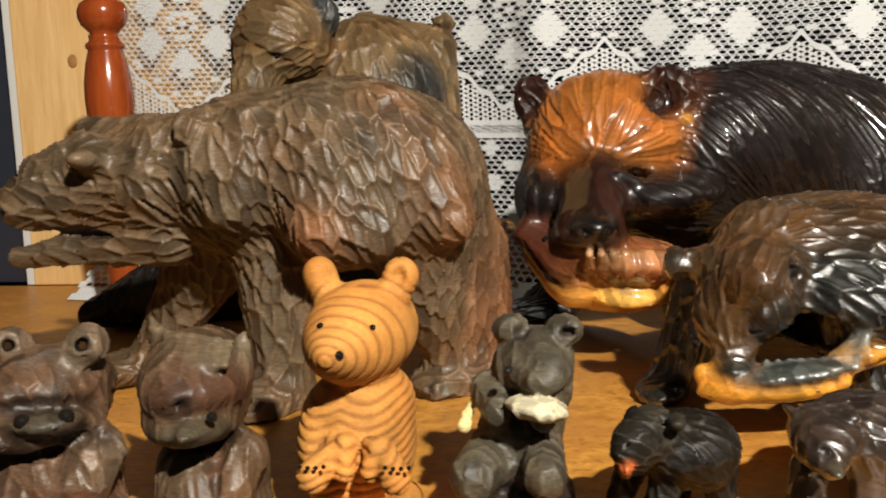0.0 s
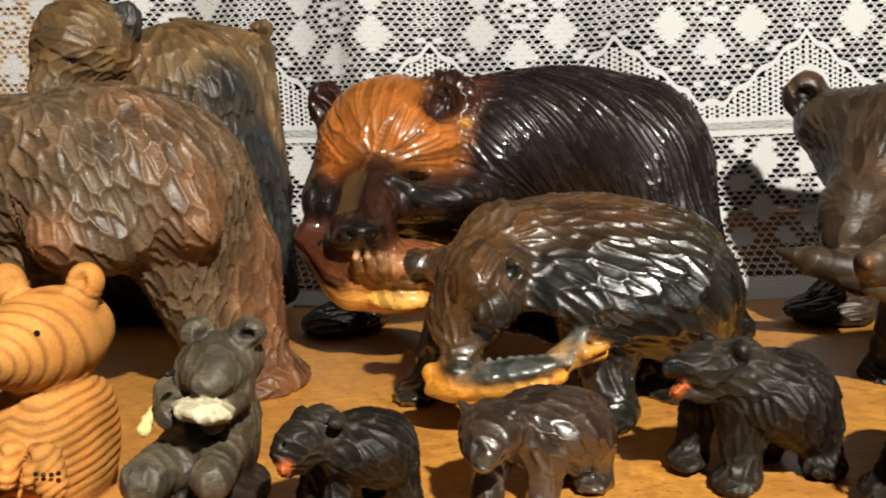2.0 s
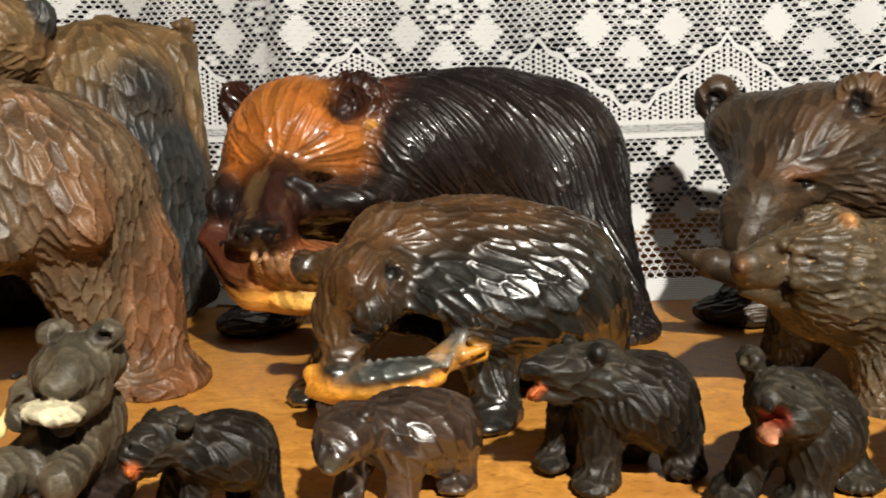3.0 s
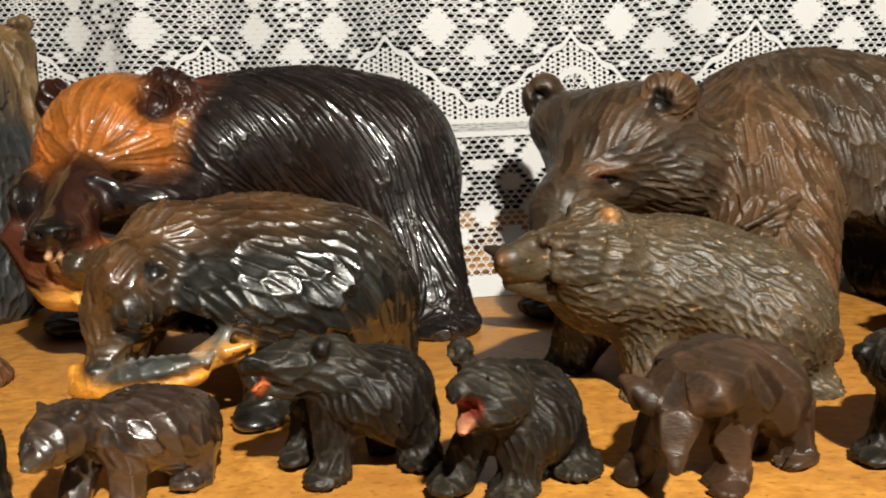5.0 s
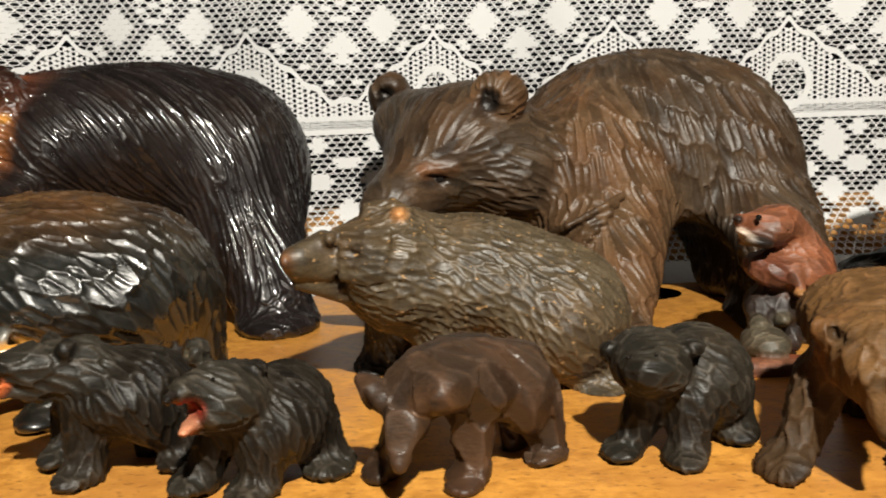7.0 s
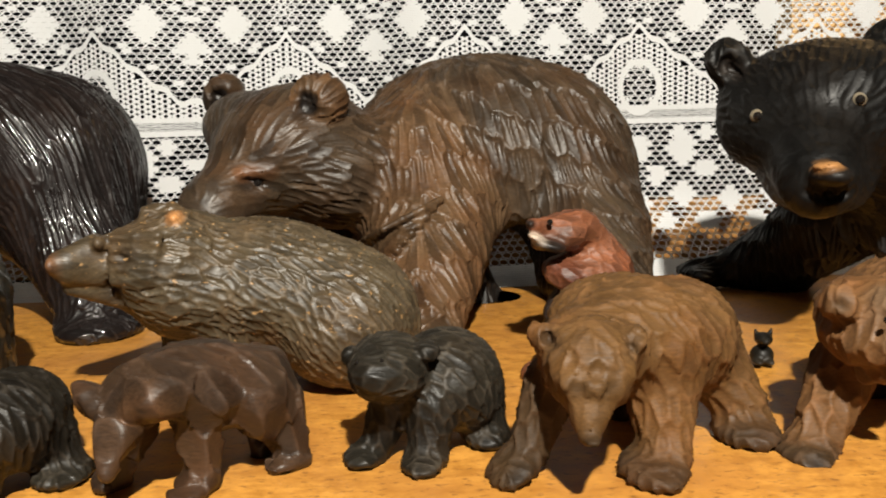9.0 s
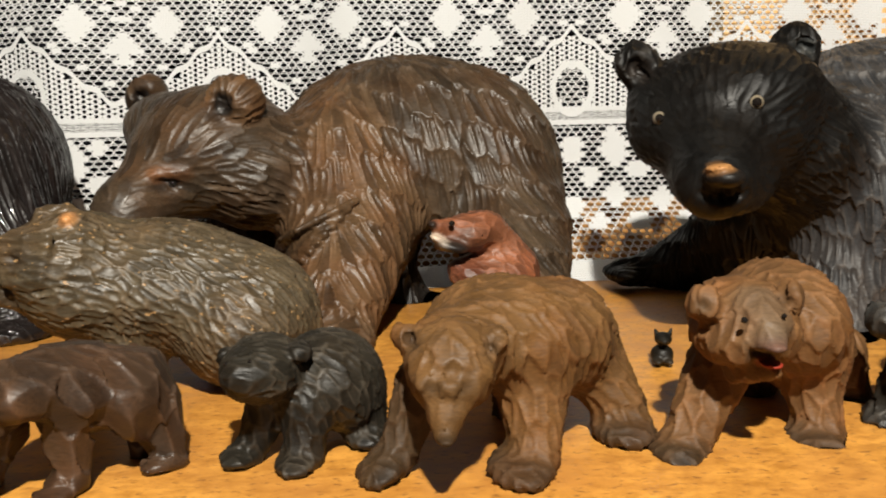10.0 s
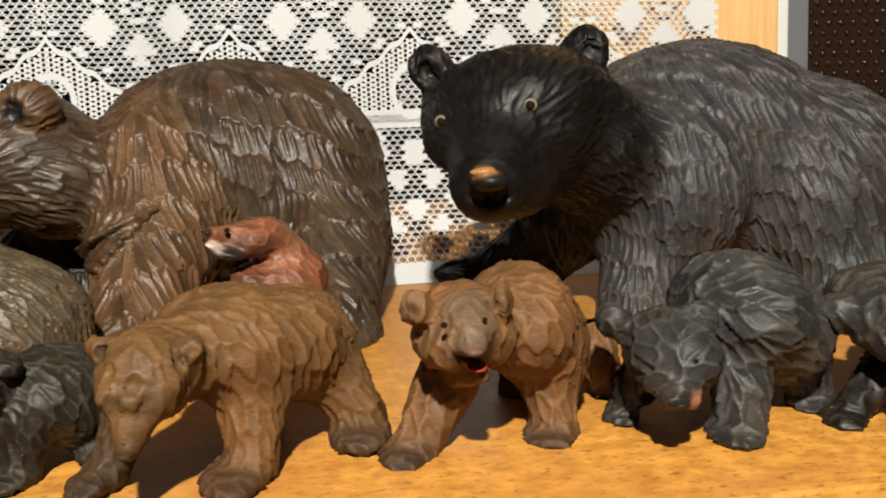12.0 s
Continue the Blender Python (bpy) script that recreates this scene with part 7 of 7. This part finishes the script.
chubby_a.limb((-0.0041, -0.0160, 0.0791), 0.0018, (-0.0471, 0.0390, 0.0661), 0.0023, DK, (0, 0, -1), 0.002, cut=True)
chubby_a.limb((0.0291, -0.0160, 0.0796), 0.0022, (-0.0082, 0.0390, 0.0667), 0.0028, DK, (0, 0, -1), 0.002, cut=True)
chubby_a.ball((-0.0103, 0.014, 0.01), (0.0246, 0.034, 0.0246), 0, ABROWN, (0.09, 0, -1), 0.006)
chubby_a.limb((-0.0256, 0.007, 0.0271), 0.0107, (-0.0069, -0.003, 0.0068), 0.0085, ABROWN, (0.5, 0, -0.87), 0.012)
chubby_a.limb((0.0178, 0.007, 0.0286), 0.0104, (0.0091, -0.003, 0.0076), 0.0084, AGREYD, (-0.5, 0, -0.87), 0.012)
chubby_a.limb((-0.0098, -0.013, 0.0108), 0.0060, (0.0238, -0.013, 0.0124), 0.0059, ARED, (1, 0, 0), 0.006)
chubby_a.limb((0.0001, -0.0011, 0.0308), 0.0009, (0.0099, -0.0156, 0.0175), 0.0007, ABROWN, (0, 0, -1), 0.006, cut=True)
chubby_a.ball((-0.0012, -0.001, -0.0023), (0.0256, 0.04, 0.0118), 0, ABROWN, (0.17, 0, -0.98), 0.006)
chubby_a.limb((-0.0034, -0.027, 0.0424), 0.0013, (0.0039, -0.0247, 0.0425), 0.0013, DK, (0, 0, -1), 0.006, cut=True)
chubby_a.limb((0.0023, -0.0227, 0.0418), 0.0013, (0.0092, -0.0197, 0.0417), 0.0013, DK, (0, 0, -1), 0.006, cut=True)
chubby_a.limb((0.0074, -0.0172, 0.0408), 0.0013, (0.0108, -0.0092, 0.0389), 0.0014, DK, (0, 0, -1), 0.006, cut=True)
chubby_a.limb((0.0086, -0.0062, 0.0379), 0.0014, (0.0157, -0.0029, 0.0377), 0.0014, DK, (0, 0, -1), 0.006, cut=True)
chubby_a.limb((0.0139, -0.0004, 0.0368), 0.0014, (0.0222, 0.0013, 0.0372), 0.0014, DK, (0, 0, -1), 0.006, cut=True)
tagged(chubby_a.build("carved_bear", CARVED_SATIN, 1, [((0.0035, -0.022, 0.0502), 0.0034, 1), ((0.0175, -0.0141, 0.0502), 0.0034, 1)]), "Small seated brown bear carving with round glass eyes and holed ears", "bear carving", "seated round-eyed carvings")

chubby_b = Sculpture((0.147, 0.416, 0), 0.0021, (0.016, 0.005, 0.0011, 0.0006, 0.4), 37)
chubby_b.ball((-0.0040, 0.0020, 0.0609), (0.0201, 0.0320, 0.0182), 0, BBROWN, (0, 0, -1), 0.006)
chubby_b.ball((-0.0030, -0.0020, 0.0467), (0.0186, 0.0300, 0.0126), 0, BBROWN, (0, 0, -1), 0.008)
chubby_b.limb((-0.0268, 0.0080, 0.0825), 0.0014, (-0.0177, 0.0020, 0.0689), 0.0061, BGREY, (0, 0, -1), 0.004)
chubby_b.limb((0.0156, 0.0080, 0.0763), 0.0016, (0.0138, 0.0020, 0.0663), 0.0056, BGREY, (0, 0, -1), 0.004)
chubby_b.ball((0.0025, -0.0100, 0.0590), (0.0172, 0.0260, 0.0100), 0, BRED, (0, 0, -1), 0.008, bite=0.4)
chubby_b.limb((-0.0108, -0.0080, 0.0788), 0.0020, (-0.0027, -0.0190, 0.0691), 0.0015, BGREY, (0, 0, -1), 0.004, bite=0.2)
chubby_b.limb((-0.0053, -0.0080, 0.0781), 0.0020, (0.0017, -0.0190, 0.0691), 0.0015, BGREY, (0, 0, -1), 0.004, bite=0.2)
chubby_b.limb((0.0001, -0.0080, 0.0774), 0.0020, (0.0060, -0.0190, 0.0692), 0.0015, BGREY, (0, 0, -1), 0.004, bite=0.2)
chubby_b.limb((0.0055, -0.0080, 0.0768), 0.0020, (0.0104, -0.0190, 0.0692), 0.0015, BGREY, (0, 0, -1), 0.004, bite=0.2)
chubby_b.limb((0.0108, -0.0080, 0.0761), 0.0020, (0.0147, -0.0190, 0.0692), 0.0015, BGREY, (0, 0, -1), 0.004, bite=0.2)
chubby_b.limb((0.0162, -0.0080, 0.0754), 0.0020, (0.0190, -0.0190, 0.0693), 0.0015, BGREY, (0, 0, -1), 0.004, bite=0.2)
chubby_b.limb((-0.0028, -0.0160, 0.0842), 0.0007, (0.0061, -0.0300, 0.0720), 0.0004, DK, (0, 0, -1), 0.004, cut=True)
chubby_b.limb((0.0025, -0.0160, 0.0835), 0.0007, (0.0104, -0.0300, 0.0720), 0.0004, DK, (0, 0, -1), 0.004, cut=True)
chubby_b.limb((0.0078, -0.0160, 0.0829), 0.0007, (0.0146, -0.0300, 0.0720), 0.0004, DK, (0, 0, -1), 0.004, cut=True)
chubby_b.limb((0.0130, -0.0160, 0.0822), 0.0007, (0.0187, -0.0300, 0.0721), 0.0004, DK, (0, 0, -1), 0.004, cut=True)
chubby_b.limb((0.0182, -0.0160, 0.0815), 0.0007, (0.0229, -0.0300, 0.0721), 0.0004, DK, (0, 0, -1), 0.004, cut=True)
chubby_b.limb((-0.0062, -0.0280, 0.0549), 0.0009, (0.0182, -0.0380, 0.0600), 0.0008, DK, (0, 0, -1), 0.004, cut=True)
chubby_b.limb((0.0182, -0.0380, 0.0600), 0.0008, (0.0296, -0.0240, 0.0565), 0.0009, DK, (0, 0, -1), 0.004, cut=True)
chubby_b.ball((0.0038, -0.0200, 0.0440), (0.0133, 0.0160, 0.0060), 0, BFACE, (0, 0, -1), 0.005, bite=0.2)
chubby_b.ball((0.0103, -0.0320, 0.0463), (0.0047, 0.0100, 0.0028), 0, BFACE, (0, 0, -1), 0.005, bite=0.1)
chubby_b.limb((-0.0003, -0.0320, 0.0411), 0.0009, (0.0150, -0.0400, 0.0425), 0.0008, DK, (0, 0, -1), 0.004, cut=True)
chubby_b.limb((0.0150, -0.0400, 0.0425), 0.0008, (0.0222, -0.0300, 0.0419), 0.0009, DK, (0, 0, -1), 0.004, cut=True)
chubby_b.ball((-0.003, 0.009, 0.0117), (0.0208, 0.034, 0.023), 0, BBROWN, (0.09, 0, -1), 0.006)
chubby_b.limb((-0.0079, 0.014, 0.0374), 0.0127, (-0.0081, 0.016, 0.0139), 0.0143, BBROWN, (0, 0, -1), 0.006)
chubby_b.limb((-0.01, -0.002, 0.0241), 0.0085, (0.0045, -0.014, 0.0088), 0.0064, BGREY, (0.5, 0, -0.87), 0.012)
chubby_b.limb((0.0182, -0.002, 0.0275), 0.0088, (0.0125, -0.014, 0.0092), 0.0064, BBROWN, (-0.5, 0, -0.87), 0.012)
chubby_b.limb((0.0078, -0.0091, 0.0308), 0.0009, (0.0128, -0.022, 0.0148), 0.0007, BRED, (0, 0, -1), 0.006, cut=True)
chubby_b.ball((0.0015, -0.006, -0.0019), (0.021, 0.04, 0.0105), 0, BBROWN, (0.09, 0, -1), 0.006)
chubby_b.limb((-0.0107, -0.0114, 0.0324), 0.0009, (-0.0015, -0.0094, 0.0337), 0.0009, DK, (0, 0, -1), 0.005, cut=True)
chubby_b.limb((-0.0022, -0.0081, 0.0332), 0.0009, (0.0058, -0.0041, 0.0338), 0.0009, DK, (0, 0, -1), 0.005, cut=True)
chubby_b.limb((0.005, -0.0024, 0.0332), 0.0009, (0.0173, -0.0069, 0.0368), 0.0009, DK, (0, 0, -1), 0.005, cut=True)
tagged(chubby_b.build("carved_bear", CARVED_SATIN, 1, [((0.0177, -0.0305, 0.0521), 0.0022, 1), ((0.0022, -0.0295, 0.0506), 0.0019, 1)]), "Small seated brown bear carving with ribbed crest, head bowed", "bear carving", "seated round-eyed carvings")

RING_CENTRE, RING_NECK, RING_MIDDLE = (0.0013, -0.025, 0.0746), 0.0588, 0.0064
striped = Sculpture((0.211, 0.425, 0), 0.0018, None, 39)
striped.ball((0.0007, 0.005, 0.0763), (0.0217, 0.036, 0.0204), 0, PINE, (0.5, 0, -0.87), 0.004)
striped.ball((0.0008, -0.02, 0.0761), (0.0113, 0.024, 0.0104), 0, PINE, (0.5, 0, -0.87), 0.012)
striped.limb((-0.0147, 0.0090, 0.0894), 0.0070, (-0.0180, 0.0090, 0.0994), 0.0061, PINE, (0.5, 0, -0.87), 0.004)
striped.ball((-0.0178, 0.0090, 0.0980), (0.0066, 0.0075, 0.0080), 8, PINE, (0.5, 0, -0.87), 0.003)
striped.limb((0.0123, 0.0090, 0.0892), 0.0074, (0.0172, 0.0090, 0.0985), 0.0062, PINE, (0.5, 0, -0.87), 0.004)
striped.ball((0.0166, 0.0090, 0.0976), (0.0069, 0.0075, 0.0080), -8, PINE, (0.5, 0, -0.87), 0.003)
striped.ball((-0.0106, -0.0020, 0.0992), (0.0036, 0.0080, 0.0050), 12, PINE, (0.5, 0, -0.87), 0.004, cut=True)
striped.ball((0.0173, -0.0020, 0.0987), (0.0038, 0.0080, 0.0051), -12, PINE, (0.5, 0, -0.87), 0.004, cut=True)
striped.ball((-0.0019, 0.007, 0.0483), (0.0169, 0.03, 0.0103), 0, PINE, (0.5, 0, -0.87), 0.008)
striped.ball((-0.0125, 0.005, 0.0328), (0.0122, 0.034, 0.0203), 6, PINE, (0.5, 0, -0.87), 0.012)
striped.ball((0.0062, 0.005, 0.0335), (0.0122, 0.034, 0.0201), -6, PINE, (0.5, 0, -0.87), 0.012)
striped.ball((-0.0045, 0.01, 0.0179), (0.0205, 0.036, 0.0215), 0, PINE, (0.5, 0, -0.87), 0.01)
striped.limb((-0.0019, -0.0290, 0.0369), 0.0052, (-0.0069, -0.0410, 0.0306), 0.0063, PINE, (0, 0, -1), 0.004)
striped.limb((0.0173, -0.0290, 0.0375), 0.0051, (0.0250, -0.0410, 0.0312), 0.0059, PINE, (0, 0, -1), 0.004)
striped.limb((0.0036, -0.0310, 0.0400), 0.0043, (0.0044, -0.0370, 0.0316), 0.0040, PINE, (0, 0, -1), 0.003)
striped.limb((0.0130, -0.0310, 0.0402), 0.0042, (0.0146, -0.0370, 0.0320), 0.0040, PINE, (0, 0, -1), 0.003)
striped.ball((-0.0033, -0.005, -0.0019), (0.0259, 0.05, 0.0093), 0, PINE, (0.5, 0, -0.87), 0.004)
striped.limb((0.0121, -0.0330, 0.0625), 0.0019, (0.0100, -0.0350, 0.0393), 0.0023, PINE, (0, 0, -1), 0.005, cut=True)
tagged(striped.build("carved_bear", SANDBLASTED_PINE, 1, [((-0.0036, -0.0321, 0.0859), 0.0013, 1), ((0.0139, -0.0237, 0.0836), 0.0013, 1), ((0.006, -0.0406, 0.0767), 0.0019, 1), ((-0.0090, -0.0475, 0.0370), 0.0009, 1), ((-0.0059, -0.0475, 0.0366), 0.0009, 1), ((-0.0029, -0.0475, 0.0367), 0.0009, 1), ((0.0002, -0.0475, 0.0373), 0.0009, 1), ((0.0233, -0.0475, 0.0378), 0.0009, 1), ((0.0263, -0.0475, 0.0375), 0.0009, 1), ((0.0292, -0.0475, 0.0376), 0.0009, 1), ((0.0321, -0.0475, 0.0381), 0.0009, 1)], growth_rings), "Pale pine sitting bear with sandblasted dark growth rings", "bear carving", "carved bears on the shelf")

hugger = Sculpture((0.274, 0.429, 0), 0.0018, (0.009, 0.005, 0.0009, 0.0004, 0.4), 41)
hugger.ball((0.0063, 0.0110, 0.0622), (0.0161, 0.0260, 0.0129), 0, DGREY, (0.34, 0, -0.94), 0.005)
hugger.ball((0.0128, -0.0070, 0.0618), (0.0101, 0.0180, 0.0070), 0, DGREY, (0.34, 0, -0.94), 0.006)
hugger.limb((0.0075, 0.0010, 0.0725), 0.0049, (0.0167, -0.0150, 0.0665), 0.0043, DGREY, (0, 0, -1), 0.006, bite=0.3)
hugger.ball((-0.0028, 0.0110, 0.0745), (0.0057, 0.0080, 0.0046), 20, DGREY, (0, 0, 1), 0.004)
hugger.ball((0.0176, 0.0110, 0.0742), (0.0062, 0.0080, 0.0046), -20, DGREY, (0, 0, 1), 0.004)
hugger.ball((-0.0029, 0.0090, 0.0763), (0.0059, 0.0080, 0.0050), 20, DGREY, (0, 0, 1), 0.004)
hugger.ball((0.0207, 0.0090, 0.0760), (0.0063, 0.0080, 0.0050), -20, DGREY, (0, 0, 1), 0.004)
hugger.ball((0.0034, 0.0020, 0.0755), (0.0025, 0.0060, 0.0020), 20, SDARK, (0, 0, 1), 0.003, cut=True)
hugger.ball((0.0214, 0.0020, 0.0753), (0.0027, 0.0060, 0.0020), -20, SDARK, (0, 0, 1), 0.003, cut=True)
hugger.ball((0.0002, 0.016, 0.0351), (0.0169, 0.028, 0.0188), 0, DGREY, (0.34, 0, -0.94), 0.005)
hugger.limb((-0.0108, 0.001, 0.0523), 0.0077, (-0.0046, -0.017, 0.0486), 0.0052, DGREY, (1, 0, 0), 0.005)
hugger.limb((0.0163, 0.001, 0.0528), 0.0067, (0.0126, -0.017, 0.0468), 0.0051, DGREY, (1, 0, 0), 0.005)
hugger.ball((0.0112, -0.021, 0.0520), (0.0120, 0.01, 0.0044), -10, PEARL, (0.34, 0, -0.94), 0.002)
hugger.ball((-0.0026, 0.016, 0.0216), (0.0179, 0.03, 0.0142), 0, SDARK, (0.34, 0, -0.94), 0.005)
hugger.limb((-0.0105, 0.001, 0.0289), 0.0087, (-0.0129, -0.024, 0.0251), 0.0094, DGREY, (0, 0, -1), 0.005)
hugger.limb((0.01, 0.001, 0.0296), 0.0081, (0.0139, -0.024, 0.0262), 0.0080, DGREY, (0, 0, -1), 0.005)
hugger.ball((-0.0005, 0.006, 0.006), (0.022, 0.04, 0.0092), 0, SDARK, (0.34, 0, -0.94), 0.005)
hugger.limb((-0.017, -0.004, 0.0478), 0.0016, (-0.0197, -0.009, 0.0408), 0.0031, TAG, (0, 0, -1), 0.002)
hugger.ball((0.0019, -0.027, 0.0678), (0.0019, 0.004, 0.0017), 0, DK, (0.34, 0, -0.94), 0.002)
tagged(hugger.build("carved_bear", CARVED_MATT, 1, []), "Small grey-brown bear carving hugging a shell-coloured fish", "bear carving", "carved bears on the shelf")

# ---------- the turned red post behind the walking bear ----------
def turned_post(x, y):
    """A lathe-turned post with a flattened knob, a double collar and a swelling vase."""
    profile = [(0.0, 0.0), (0.020, 0.0), (0.021, 0.004), (0.021, 0.012), (0.015, 0.016), (0.013, 0.024), (0.013, 0.06), (0.0135, 0.10), (0.0145, 0.128), (0.0165, 0.150),
               (0.0192, 0.175), (0.0205, 0.195), (0.0200, 0.210), (0.0175, 0.226), (0.0150, 0.235), (0.0145, 0.2375), (0.0165, 0.239), (0.0165, 0.242), (0.0140, 0.244),
               (0.0120, 0.248), (0.0115, 0.2505), (0.0140, 0.2535), (0.0185, 0.258), (0.0208, 0.264), (0.0210, 0.270), (0.0190, 0.2755), (0.0150, 0.279), (0.0080, 0.2815), (0.0, 0.2822)]
    bm = bmesh.new()
    loop = [bm.verts.new((r, 0, z)) for r, z in profile]
    edges = [bm.edges.new(pair) for pair in zip(loop, loop[1:])]
    bmesh.ops.spin(bm, geom=loop + edges, axis=(0, 0, 1), cent=(0, 0, 0), steps=40, angle=2 * math.pi)
    bmesh.ops.remove_doubles(bm, verts=bm.verts, dist=0.00005)
    bmesh.ops.recalc_face_normals(bm, faces=bm.faces)
    ob = mesh_of("turned_post", bm, RED_VARNISH, True)
    ob.location = (x, y, 0)
    return tagged(ob, "Turned red-brown varnished wooden post with a round knob", "turned post")


turned_post(-0.128, 0.81)
